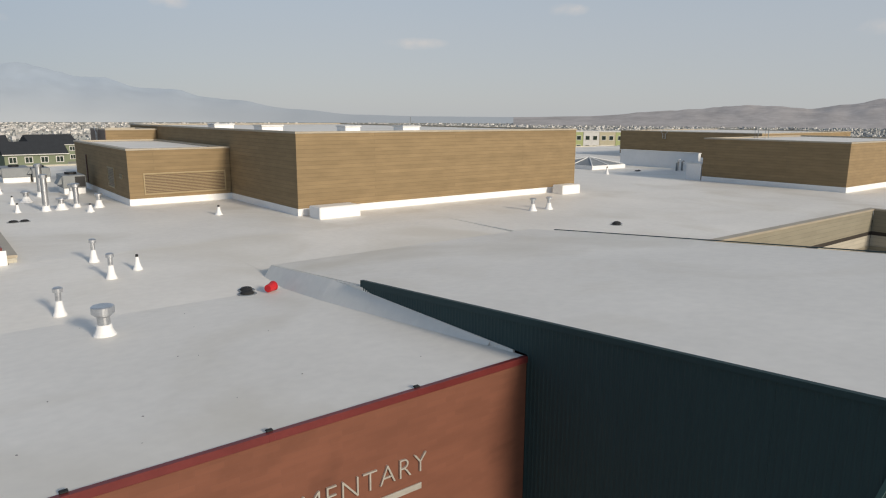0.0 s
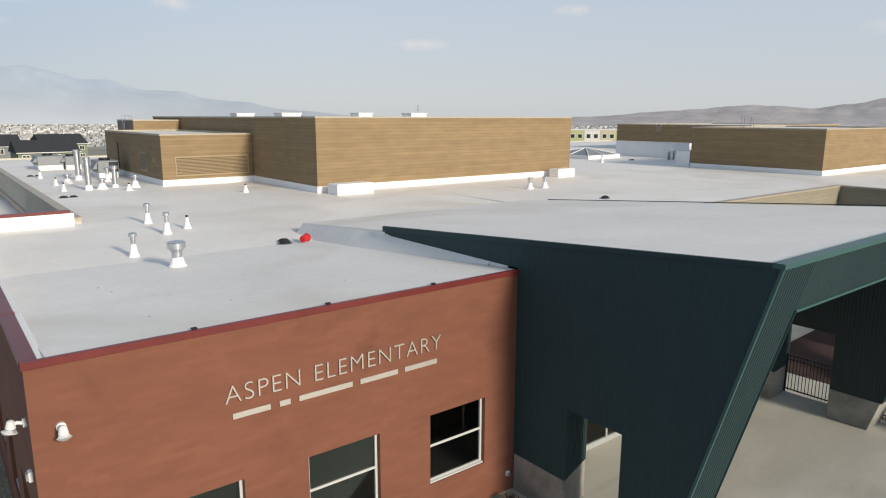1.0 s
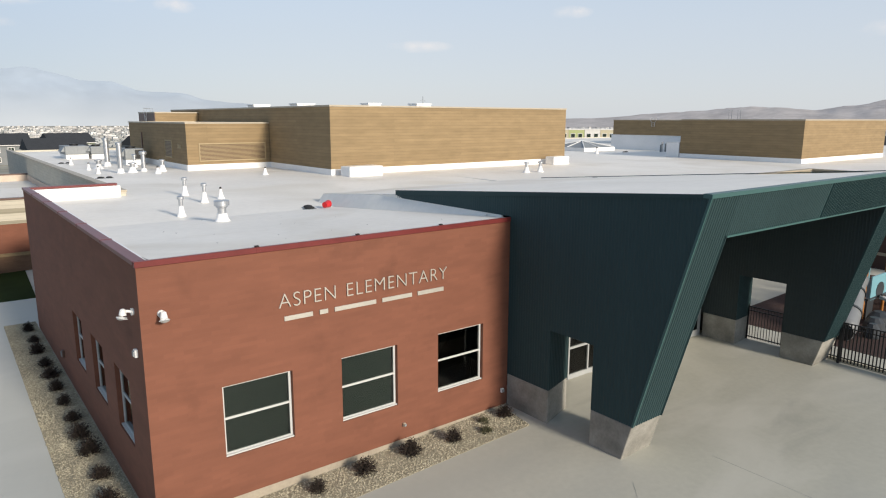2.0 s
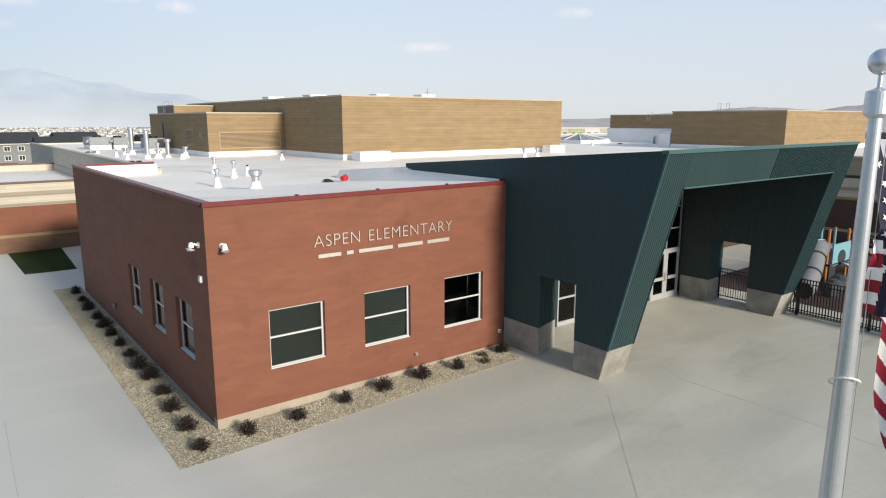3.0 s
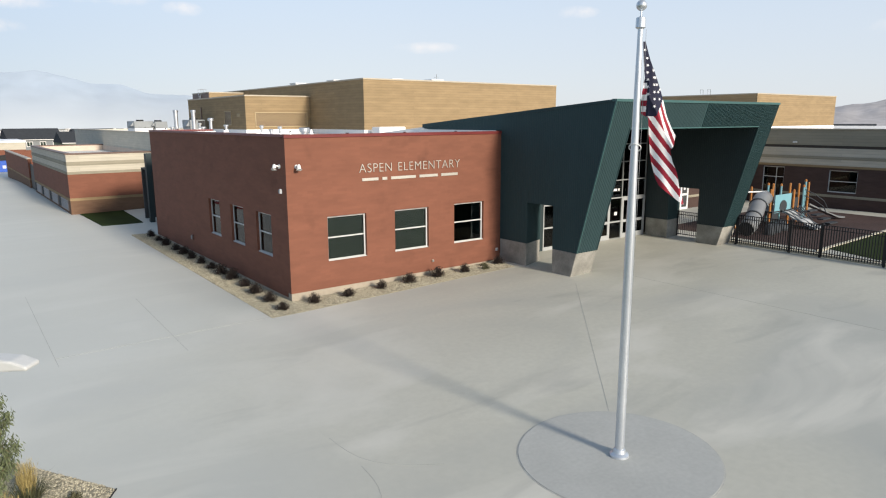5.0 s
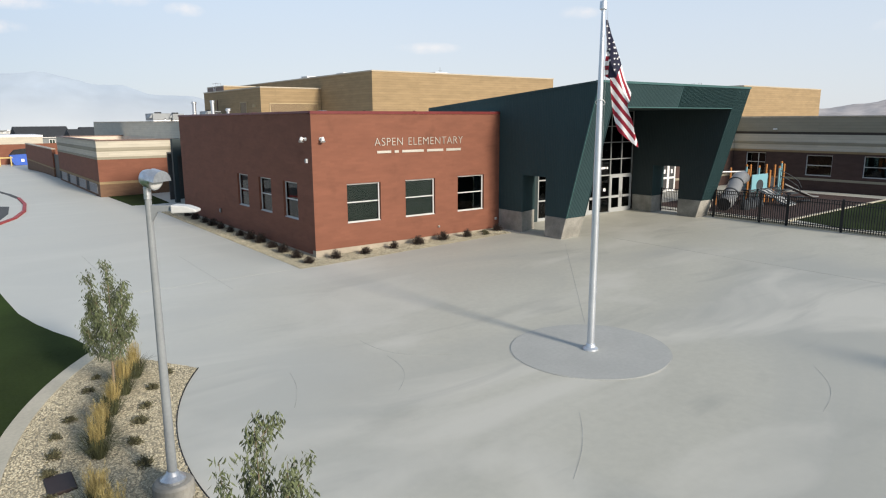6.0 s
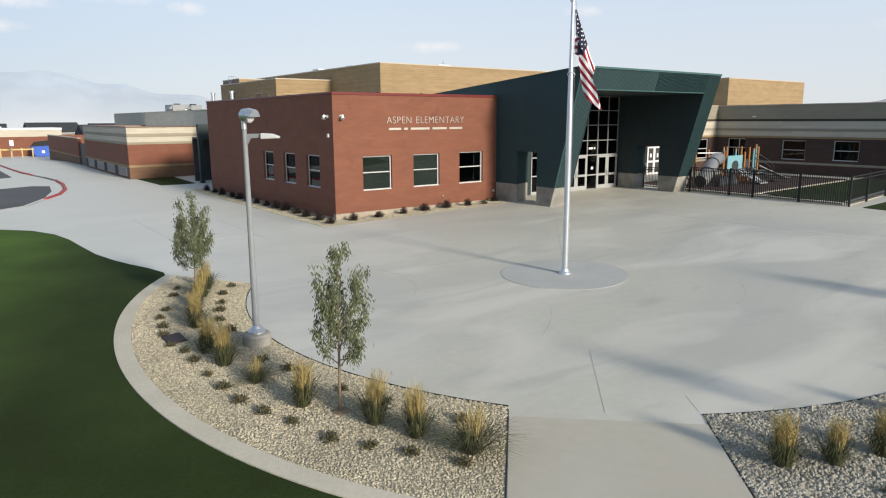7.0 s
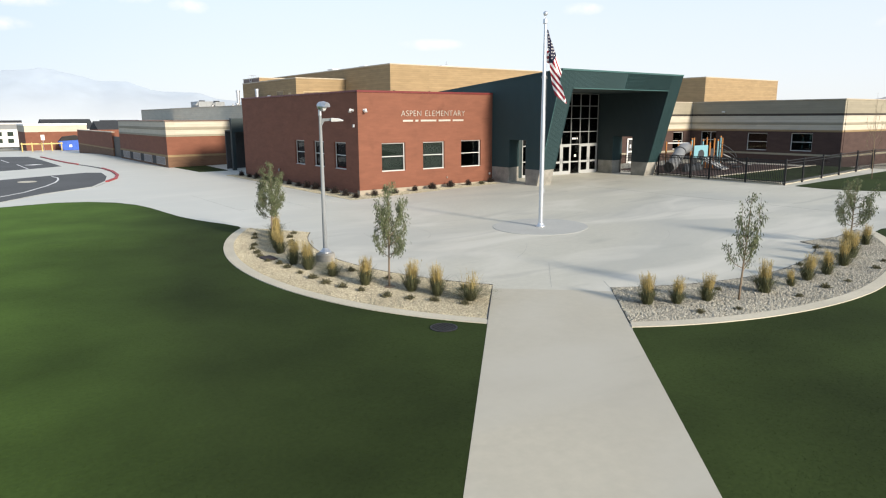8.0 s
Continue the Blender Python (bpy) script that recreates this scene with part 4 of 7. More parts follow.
# roof deck, coping and soffit
part("roof_deck", prism([(CX0 + 0.05, 2.2, roof_z(2.2) - 0.05), (CX0 + 0.05, 19.6, roof_z(19.6) - 0.05), (CX0 + 0.05, 19.6, RZ - 0.03), (CX0 + 0.05, 2.2, roof_z(2.2) - 0.4)], (CX1 - CX0 - 0.1, 0, 0)), M["roof"], canopy, "sloping white membrane roof of the canopy")
for xx, wd, dn, up, ye in ((CX0 - 0.03, 0.09, 0.08, 0.09, 14.07), (CX1 - 0.05, 0.05, 0.03, 0.0, 18.3)):
    part("roof_coping", prism([(xx, 2.201, roof_z(2.2) - dn), (xx, ye, roof_z(ye) - dn), (xx, ye, roof_z(ye) + up), (xx, 2.201, roof_z(2.2))], (wd, 0, 0)), M["teal"], canopy, "narrow teal coping")
part("roof_coping", bx(CX0 - 0.035, CX1 + 0.04, 1.99, 2.2, 7.01, 7.105), M["teal_cap"], canopy, "lighter teal coping along the front edge")
part("soffit", bx(CI0 - 0.05, CI1 + 0.05, 2.34, 8.24, 6.0, 6.04), M["teal_dark"], canopy, "teal metal soffit with shade put into its colour")
part("upstand", prism([(8.528, Y0 + 0.37, 5.05), (8.528, 19.6, 5.05), (8.528, 19.6, roof_z(19.6) - 0.055), (8.528, 14.07, roof_z(14.07) - 0.085), (8.528, 13.6, 5.915), (8.528, Y0 + 0.37, 5.915)], (0.05, 0, 0)), M["roof"], canopy, "white membrane upstand below the teal edge")


def pier(pts_bottom, label="weathered cast concrete pier foot"):
    """A concrete foot whose front follows the lean. pts: x0, x1, y0 or None for the leaning front, y1."""
    x0, x1, y0, y1 = pts_bottom
    ya = face_y(-0.1) if y0 is None else y0
    yb = face_y(1.15) if y0 is None else y0
    b = prism([(x0, ya, -0.1), (x0, y1, -0.1), (x0, y1, 1.147), (x0, yb, 1.147)], (x1 - x0, 0, 0))
    bmesh.ops.bevel(b, geom=b.edges[:], offset=0.015, segments=1, affect="EDGES", profile=0.5)
    return part("pier", b, M["pier"], canopy, label)


pier((CX0 - 0.01, CI0 + 0.01, None, OPL[0] - 0.0))
pier((CI1 - 0.01, CX1 + 0.01, None, OPR[0]))
splay = prism([(CX0 - 0.01, OPL[1], -0.1), (CI0 + 0.01, ILP[1], -0.1), (CI0 + 0.01, 8.17, -0.1), (CX0 - 0.01, 8.17, -0.1)], (0, 0, 1.247))
bmesh.ops.bevel(splay, geom=splay.edges[:], offset=0.015, segments=1, affect="EDGES", profile=0.5)
part("pier", splay, M["pier"], canopy, "weathered cast concrete pier with a splayed side")
splay = prism([(CI1 - 0.01, OPR[1], -0.1), (CX1 + 0.01, OUT[1], -0.1), (CX1 + 0.01, 8.17, -0.1), (CI1 - 0.01, 8.17, -0.1)], (0, 0, 1.247))
bmesh.ops.bevel(splay, geom=splay.edges[:], offset=0.015, segments=1, affect="EDGES", profile=0.5)
part("pier", splay, M["pier"], canopy, "weathered cast concrete pier with a splayed side")

# glazed entrance wall
DY = 8.27
entry = thing("entrance_storefront", (14.4, DY, 0.2), "white aluminium glazed entrance wall with two double doors", "entrance")
cols = [CI1 - 0.04 - 0.965 * i for i in range(9)]
levels = [0.2, 2.36, 3.27, 4.22, 5.12, 5.98]
# upper frame: white aluminium copied darker, canopy shade put into the colour
M["alu_upper_shaded"] = mat("shaded_upper_aluminium", (0.26, 0.27, 0.27), 0.45, 0.05, 1, 0.04, 20, 0.03)
fm, lowf = bmesh.new(), bmesh.new()
for c in cols:
    box(lowf, c - 0.03, c + 0.03, DY, DY + 0.11, 0.2, 2.33)
    box(fm, c - 0.025, c + 0.025, DY, DY + 0.11, 2.391, 5.98)
for z in levels[2:]:
    box(fm, cols[-1], cols[0], DY + 0.004, DY + 0.106, z - 0.024, z + 0.024 if z < 5.9 else z)
box(lowf, cols[-1], cols[5], DY + 0.003, DY + 0.107, 0.2, 0.36)
box(lowf, cols[5] + 0.001, cols[0], DY + 0.003, DY + 0.107, 0.2, 0.22)
box(lowf, cols[-1], cols[0], DY + 0.001, DY + 0.109, 2.331, 2.39)
part("upper_frame", fm, M["alu_upper_shaded"], entry, "aluminium mullions greyed to stand for canopy shade")
# doors and lower frame: a greyed aluminium copy carries the canopy's shade
M["alu_door_shaded"] = mat("shaded_door_aluminium", (0.36, 0.37, 0.365), 0.45, 0.05, 1, 0.04, 20, 0.03)
part("lower_frame", lowf, M["alu_door_shaded"], entry, "white aluminium door frame and head")
part("fascia", bx(CI0 - 0.02, cols[-1] - 0.03, DY + 0.02, DY + 0.1, 0.2, 5.98), M["teal_dark"], entry)
for j in range(1, 5):
    for i in range(8):
        g = part("pane", bx(cols[i + 1] + 0.03, cols[i] - 0.03, DY + 0.045, DY + 0.055, levels[j] + 0.03, levels[j + 1] - 0.03), M["door_glass"], entry, "dark glass pane")
        g.visible_shadow = False
for i in range(8):
    a, b = cols[i + 1] + 0.03, cols[i] - 0.03
    if i in (0, 1, 3, 4):
        lf = part("door", wall("y", DY - 0.005, 0.05, a + 0.006, b - 0.006, 0.225, 2.325, [(a + 0.12, b - 0.12, 0.45, 1.03), (a + 0.12, b - 0.12, 1.17, 2.19)]), M["alu_door_shaded"], entry, "white aluminium door leaf with two glass lights")
        for za, zb in ((0.45, 1.03), (1.17, 2.19)):
            g = part("pane", bx(a + 0.11, b - 0.11, DY + 0.012, DY + 0.02, za - 0.01, zb + 0.01), M["door_glass"], lf)
            g.visible_shadow = False
        hx = a + 0.07 if i in (0, 3) else b - 0.07
        part("handle", tb([(hx, DY - 0.01, 1.0), (hx, DY - 0.065, 1.03), (hx, DY - 0.065, 1.32), (hx, DY - 0.01, 1.35)], [0.013] * 4, 8), M["black"], lf, "black pull handle")
    else:
        zr = 1.24 if i > 5 else 1.07
        part("rail", bx(a, b, DY + 0.006, DY + 0.1, zr, zr + 0.07), M["alu_door_shaded"], entry)
        for za, zb in ((0.36 if i > 5 else 0.26, zr), (zr + 0.07, 2.33)):
            g = part("pane", bx(a, b, DY + 0.045, DY + 0.055, za, zb), M["door_glass"], entry, "dark glass pane")
            g.visible_shadow = False
part("roller_shade", bx(cols[8] + 0.05, cols[7] - 0.05, DY + 0.13, DY + 0.14, 0.3, 2.3), M["shade_cloth"], entry, "dark green roller shade")
part("plain_bar", bx(cols[3] + 0.15, cols[3] + 0.55, DY + 0.028, DY + 0.04, 2.72, 2.84), M["flag_white"], entry, "white bar on the glass")
part("plain_bar", bx(cols[3] + 0.64, cols[3] + 0.76, DY + 0.028, DY + 0.04, 2.72, 2.84), M["flag_white"], entry, "white bar on the glass")
part("notice", bx(cols[3] + 0.42, cols[3] + 0.62, DY + 0.028, DY + 0.036, 1.45, 1.62), M["flag_white"], entry, "small white notice on the glass")
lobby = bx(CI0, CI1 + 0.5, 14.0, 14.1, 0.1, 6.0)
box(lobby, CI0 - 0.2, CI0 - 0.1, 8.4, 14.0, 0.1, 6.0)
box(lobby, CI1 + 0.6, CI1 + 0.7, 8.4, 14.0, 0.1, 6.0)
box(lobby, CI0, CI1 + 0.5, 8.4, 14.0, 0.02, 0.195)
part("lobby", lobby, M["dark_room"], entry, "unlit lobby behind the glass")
# gate in the other opening
gate = thing("metal_gate", (20.2, 6.0, 0.2), "black steel picket gate in the canopy's side opening", "gate")
gb = bmesh.new()
for z in (0.30, 1.35, 1.50):
    box(gb, 20.18, 20.22, OUT[0] + 0.04, OUT[1] - 0.04, z, z + 0.035)
for y in (OUT[0] + 0.03, OUT[1] - 0.03):
    box(gb, 20.175, 20.225, y - 0.03, y + 0.03, 0.2, 1.58)
part("gate_frame", gb, M["black"], gate)
for i in range(15):
    y = OUT[0] + 0.14 + i * 0.111
    part("picket", bx(20.191, 20.209, y - 0.009, y + 0.009, 0.26, 1.53), M["black"], gate)
part("latch", bx(20.17, 20.175, OUT[0] + 0.10, OUT[0] + 0.22, 1.0, 1.14), M["grey_steel"], gate)


# ---- main roof and the volumes on it ----
def rects(rs):
    b = bmesh.new()
    for x0, x1, y0, y1, z0, z1 in rs:
        box(b, x0, x1, y0, y1, z0, z1)
    return b


# the membrane falls from the front edge to the drains
def office_roof(y):
    return max(ORZ, 5.885 - max(0, y - Y0 - 0.07) * 0.0702) + min(max((y - 18.0) / 7.39, 0), 1) * (RZ - 0.02 - ORZ)


# tapered membrane cricket that sheds water from the foot of the canopy
cr = bmesh.new()
ridge, foot = [], []
for y in [9.2 + 0.8 * q for q in range(14)]:
    zt = min(5.90, roof_z(y) - 0.07)
    ridge.append(cr.verts.new((8.526, y, zt)))
    foot.append(cr.verts.new((8.526 - 0.75 * max(0.02, zt - office_roof(y)), y, office_roof(y) - 0.004)))
for q in range(len(ridge) - 1):
    cr.faces.new((foot[q], foot[q + 1], ridge[q + 1], ridge[q]))
cr.faces.new((foot[-1], cr.verts.new((8.526, 19.6, 5.2)), ridge[-1]))
setting("roof_cricket", cr, M["roof"], "sloping white membrane beside the canopy", "roof")
ro = prism([(X0 + 0.31, y, 5.0) for y in (Y0 + 0.066, 25.89)] + [(X0 + 0.31, y, office_roof(y)) for y in (25.89, 18.0, Y0 + 0.066)], (8.525 - X0 - 0.31, 0, 0))
setting("roof_office", ro, M["roof"], "white membrane roof with faint stains and ponding marks", "roof")
setting("roof_link", prism([(8.53, 18.3, 5.0), (8.53, 25.89, 5.0), (8.53, 25.89, RZ - 0.02), (8.53, 18.3, office_roof(18.3))], (11.87, 0, 0)), M["roof"], "white membrane roof behind the entrance canopy", "roof")
setting("roof_main", rects([(2.05, 38.6, 25.9, 74, 5.1, RZ - 0.02), (20.4, 38.6, 13.3, 25.9, 5.1, RZ - 0.02), (38.6, 96, -0.4, 74, 5.1, RZ - 0.02)]), M["roof"], "broad flat white membrane roof of the school", "roof")


def volume(name, x0, x1, y0, y1, z0, z1, label, base=0.34, cap="tan_cap", m="tan_block"):
    """A penthouse block: coursed walls, white base flashing, metal coping and a white roof."""
    t = thing(name, ((x0 + x1) / 2, (y0 + y1) / 2, z0), label, "building volume", kind="structure")
    zb = z0 + base
    for ax, at, th, a, b in (("y", y0, 0.3, x0, x1), ("y", y1 - 0.3, 0.3, x0, x1), ("x", x0, 0.3, y0 + 0.301, y1 - 0.301), ("x", x1 - 0.3, 0.3, y0 + 0.301, y1 - 0.301)):
        part("wall", wall(ax, at, th, a, b, zb, z1 - 0.10), M[m], t, "tan coursed block wall")
    b = bx(x0 - 0.03, x1 + 0.03, y0 - 0.03, y0 + 0.1, z0 - 0.05, zb)
    box(b, x0 - 0.03, x0 + 0.1, y0 + 0.11, y1, z0 - 0.05, zb)
    part("base_flashing", b, M["flash"], t, "white base flashing")
    b = bmesh.new()
    for a in ((x0 - 0.04, x1 + 0.04, y0 - 0.04, y0 + 0.32), (x0 - 0.04, x1 + 0.04, y1 - 0.32, y1 + 0.04), (x0 - 0.04, x0 + 0.32, y0 + 0.321, y1 - 0.321), (x1 - 0.32, x1 + 0.04, y0 + 0.321, y1 - 0.321)):
        box(b, *a, z1 - 0.098, z1)
    part("coping", b, M[cap], t, "metal coping")
    part("roof", bx(x0 + 0.31, x1 - 0.31, y0 + 0.31, y1 - 0.31, z1 - 0.5, z1 - 0.11), M["roof"], t, "white membrane roof")
    return t


volume("gymnasium_block", 14.69, 35.25, 30.27, 62, RZ, 9.47, "large tan block gymnasium volume rising above the roof")
mech = volume("mechanical_block", 8.98, 14.66, 39.15, 54, RZ, 8.42, "lower tan block volume with louvers beside the gymnasium")
stair = volume("stair_block", 11.1, 14.66, 54.04, 59.3, RZ, 9.2, "tan block volume with a roof ladder", base=0.3)
volume("classroom_block", 49, 65, 18.4, 29.0, RZ, 8.68, "tan block volume above the classroom roof")
volume("library_block", 72, 95, 36, 54.5, RZ, 8.6, "far tan block volume above the roof")


def louver(t, axis, at, u0, u1, z0, z1, n, m):
    """A louver: frame and slats, standing proud of the wall."""
    def q(a, b, c, d, e, f):
        return bx(a, b, at - d, at - c, e, f) if axis == "y" else bx(at - d, at - c, a, b, e, f)
    b = bmesh.new()
    for a in ((u0, u1, z0, z0 + 0.06), (u0, u1, z1 - 0.06, z1), (u0, u0 + 0.06, z0 + 0.06, z1 - 0.06), (u1 - 0.06, u1, z0 + 0.06, z1 - 0.06)):
        args = (a[0], a[1], at - 0.05, at + 0.0, a[2], a[3]) if axis == "y" else (at - 0.05, at, a[0], a[1], a[2], a[3])
        box(b, *args)
    lv = part("louver", b, m, t, "wall louver")
    # dark sheet on the wall stands for the shade between slats
    part("backing", bx(u0 + 0.06, u1 - 0.06, at - 0.004, at - 0.001, z0 + 0.06, z1 - 0.06) if axis == "y" else bx(at - 0.004, at - 0.001, u0 + 0.06, u1 - 0.06, z0 + 0.06, z1 - 0.06), M["brown_cap"], lv, "dark sheet painted as shade between the slats")
    for i in range(n):
        z = z0 + 0.08 + (z1 - z0 - 0.16) * i / (n - 1)
        if axis == "y":
            pts = [(u0 + 0.06, at - 0.045, z - 0.026), (u0 + 0.06, at - 0.006, z + 0.012), (u0 + 0.06, at - 0.006, z + 0.022), (u0 + 0.06, at - 0.05, z - 0.016)]
            s = prism(pts, (u1 - u0 - 0.12, 0, 0))
        else:
            pts = [(at - 0.045, u0 + 0.06, z - 0.026), (at - 0.006, u0 + 0.06, z + 0.012), (at - 0.006, u0 + 0.06, z + 0.022), (at - 0.05, u0 + 0.06, z - 0.016)]
            s = prism(pts, (0, u1 - u0 - 0.12, 0))
        part("slat", s, m, lv)


M["louver"] = mat("tan_louver", (0.37, 0.285, 0.16), 0.5, 0.05, 1, 0.04, 10, 0.03)
M["louver_grey"] = mat("grey_louver", (0.33, 0.29, 0.26), 0.5, 0.05, 1, 0.04, 10, 0.03)
louver(mech, "y", 39.15, 9.75, 14.35, 5.86, 7.06, 13, M["louver"])
louver(mech, "x", 8.98, 42.3, 44.0, 6.0, 7.2, 12, M["louver"])
louver(mech, "x", 8.98, 40.3, 41.0, 6.7, 6.95, 4, M["louver"])
part("side_panel", bx(11.055, 11.098, 54.06, 59.2, RZ + 0.31, 9.09), M["brown_cap"], stair, "dark brown sheet over the west wall behind the ladder")
part("downpipe", bx(8.9, 8.98, 50.0, 50.14, RZ + 0.4, 7.6), M["brown_cap"], mech)

# grey outer wall of the main building and the service wing
body = thing("main_block", (20, 45, 0), "long grey-tan outer walls of the main school block", "building", kind="structure")
part("wall", wall("x", 2.0, 0.3, 26.2, 74, -0.3, 5.46), M["grey_block"], body, "grey block wall")
part("coping", bx(1.95, 2.34, 26.25, 74.04, 5.462, 5.56), M["tan_cap"], body)
part("wall", wall("y", 74, 0.3, 2.0, 96, -5, 5.46), M["grey_block"], body)
part("wall", wall("y", 18.25, 0.05, 8.6, 20.3, 0, 5.1), M["grey_block"], body)


def banded(t, axis, at, u0, u1, bands, holes=(), out=0.012):
    """A wall in horizontal bands of different masonry; trim bands stand slightly proud."""
    for z0, z1, m, proud in bands:
        hs = [(max(h[0], u0), min(h[1], u1), max(h[2], z0), min(h[3], z1)) for h in holes if h[2] < z1 and h[3] > z0]
        part("wall_band", wall(axis, at - (out * 2.5 if proud else 0), 0.3, u0, u1, z0 + 0.001, z1 - 0.001, hs), M[m], t, "horizontal wall band")


M["lining"] = mat("parapet_lining", (0.56, 0.46, 0.37), 0.8, 0.06, 1, 0.04, 8, 0.05)
WING = [(-0.3, 0.86, "brown_brick", 0), (0.86, 1.05, "tan_block", 1), (1.05, 2.72, "red_brick", 0), (2.72, 2.91, "olive_block", 1), (2.91, 3.33, "cream_block", 0), (3.33, 3.59, "olive_block", 1), (3.59, 4.10, "cream_block", 0)]
wing = thing("service_wing", (-1, 48, 0), "banded brick and cream block service wing", "building", kind="structure")
LV = [(40.1, 43.3), (44.9, 48.1), (49.7, 52.9), (54.5, 57.7)]
banded(wing, "y", 39.25, -4.04, 2.0, WING)
banded(wing, "x", -4.04, 39.56, 59.2, WING)
b = bx(-4.1, 2.0, 39.19, 39.6, 4.102, 4.2)
box(b, -4.1, -3.7, 39.61, 59.2, 4.102, 4.2)
box(b, -3.69, 2.0, 58.8, 59.2, 4.102, 4.2)
part("coping", b, M["brown_cap"], wing, "dark brown metal coping")
part("roof", bx(-3.72, 1.98, 39.57, 58.79, 3.3, 3.62), M["roof"], wing, "white membrane roof")
b = bx(-3.68, 1.98, 58.72, 58.79, 3.62, 4.10)
box(b, -3.735, -3.69, 39.7, 58.7, 3.62, 4.10)
box(b, 1.93, 1.98, 39.7, 58.7, 3.62, 4.10)
part("parapet_lining", b, M["lining"], wing, "pinkish cream lining of the parapet")
for a, b2 in LV:
    louver(wing, "x", -4.04, a, b2, 0.1, 0.84, 8, M["louver_grey"])
    # flat near-black panel painted as the shade inside a vent
    part("vent_recess", bx(-4.055, -4.043, b2 + 0.15, b2 + 1.45, 0.1, 0.84), M["dark_room"], wing, "near-black panel standing for a vent's dark inside")
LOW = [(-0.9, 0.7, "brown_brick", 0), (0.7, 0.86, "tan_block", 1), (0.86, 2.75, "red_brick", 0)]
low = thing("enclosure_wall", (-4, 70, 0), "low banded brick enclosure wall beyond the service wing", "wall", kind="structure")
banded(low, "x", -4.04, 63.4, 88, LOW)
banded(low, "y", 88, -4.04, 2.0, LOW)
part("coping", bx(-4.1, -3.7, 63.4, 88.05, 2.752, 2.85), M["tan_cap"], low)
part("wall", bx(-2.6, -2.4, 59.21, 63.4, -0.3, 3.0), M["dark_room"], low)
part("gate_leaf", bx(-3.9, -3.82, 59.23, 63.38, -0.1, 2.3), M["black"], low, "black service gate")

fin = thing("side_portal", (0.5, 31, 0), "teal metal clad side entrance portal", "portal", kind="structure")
# portal wall and soffit take the teal darkened for shade
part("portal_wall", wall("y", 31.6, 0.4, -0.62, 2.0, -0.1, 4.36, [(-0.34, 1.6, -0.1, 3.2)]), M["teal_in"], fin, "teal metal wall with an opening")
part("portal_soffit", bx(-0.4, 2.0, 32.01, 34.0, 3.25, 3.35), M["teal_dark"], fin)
# near-black sheet stands for the shade deep in the portal
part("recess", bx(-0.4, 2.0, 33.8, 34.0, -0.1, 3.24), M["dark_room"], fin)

# right-hand classroom wing round the play yard
RB = [(-0.2, 0.95, "dark_brick", 0), (0.95, 1.12, "olive_block", 1), (1.12, 2.98, "dark_brick", 0), (2.98, 3.14, "tan_block", 1), (3.14, 3.56, "cream_block", 0), (3.56, 3.76, "olive_block", 1), (3.76, 4.33, "cream_block", 0), (4.33, 4.52, "soffit_shadow_band", 0), (4.52, 5.60, "olive_block", 0)]
cls = thing("classroom_wing", (38.5, 6, 0.2), "banded classroom wing of brick and cream block", "building", kind="structure")
CW = [(5.33, 7.2, 1.30, 2.83), (1.42, 3.25, 1.34, 2.86), (10.3, 11.9, 0.2, 2.9)]
banded(cls, "x", 38.5, -0.9, 12.99, RB, CW)
IW = [(35.6, 37.3, 1.2, 2.85)]
banded(cls, "y", 13.0, 20.6, 38.49, RB, IW)
banded(cls, "y", -0.92, 38.82, 96, RB)
b = bx(38.44, 38.85, -0.96, 13.3, 5.602, 5.69)
box(b, 20.5, 38.43, 12.95, 13.31, 5.602, 5.69)
box(b, 38.86, 96, -0.97, -0.55, 5.602, 5.69)
part("coping", b, M["tan_cap"], cls, "tan metal coping")
for i, h in enumerate(CW[:2]):
    window(cls, "x", 38.5, *h, depth=0.10, rails=(0.5,))
window(cls, "y", 13.0, *IW[0], depth=0.10, rails=(0.5,))
window(cls, "x", 38.5, *CW[2], depth=0.1, rails=(0.72,), posts=(0.38,), name="glazed_door", label="white aluminium glazed door with side light", sill=False)
part("partition", bx(41, 41.1, -0.4, 20, 0, 5.0), M["dark_room"], cls)
part("partition", bx(20.6, 38.5, 16.0, 16.1, 0, 5.0), M["dark_room"], cls)
t = thing("wall_light", (38.5, 9.66, 4.72), "small white wall light on the classroom wing", "wall light")
part("housing", bx(38.3, 38.47, 9.52, 9.8, 4.66, 4.76, bevel=0.02), M["white_metal"], t)
part("bracket", bx(38.44, 38.5, 9.6, 9.72, 4.62, 4.8), M["grey_steel"], t)


# ---- flagpole and flag ----
MAST = POLE + Vector((0.024, -0.018, 0))
fp = thing("flagpole", (MAST.x, MAST.y, G(MAST.x)), "tall tapered aluminium flagpole with a ball on top", "flagpole")
z0 = G(MAST.x)
part("shaft", lathe(MAST.x, MAST.y, [(0.090, z0), (0.086, 4.3), (0.045, 7.95)], 24), M["pole"], fp, smooth=False)
part("base_collar", lathe(MAST.x, MAST.y, [(0.19, z0 + 0.01), (0.185, z0 + 0.05), (0.13, z0 + 0.09), (0.11, z0 + 0.16), (0.095, z0 + 0.17)], 28), M["pole"], fp, "flared aluminium base collar")
part("truck", lathe(MAST.x, MAST.y, [(0.045, 7.90), (0.088, 7.93), (0.082, 8.09), (0.03, 8.11), (0.016, 8.12), (0.016, 8.22)], 24), M["pole"], fp, "metal truck cap")
bm = bmesh.new()
bmesh.ops.create_uvsphere(bm, u_segments=24, v_segments=14, radius=0.092)
bmesh.ops.translate(bm, verts=bm.verts, vec=(MAST.x, MAST.y, 8.295))
part("ball_finial", bm, M["pole"], fp, "polished ball finial", smooth=True)
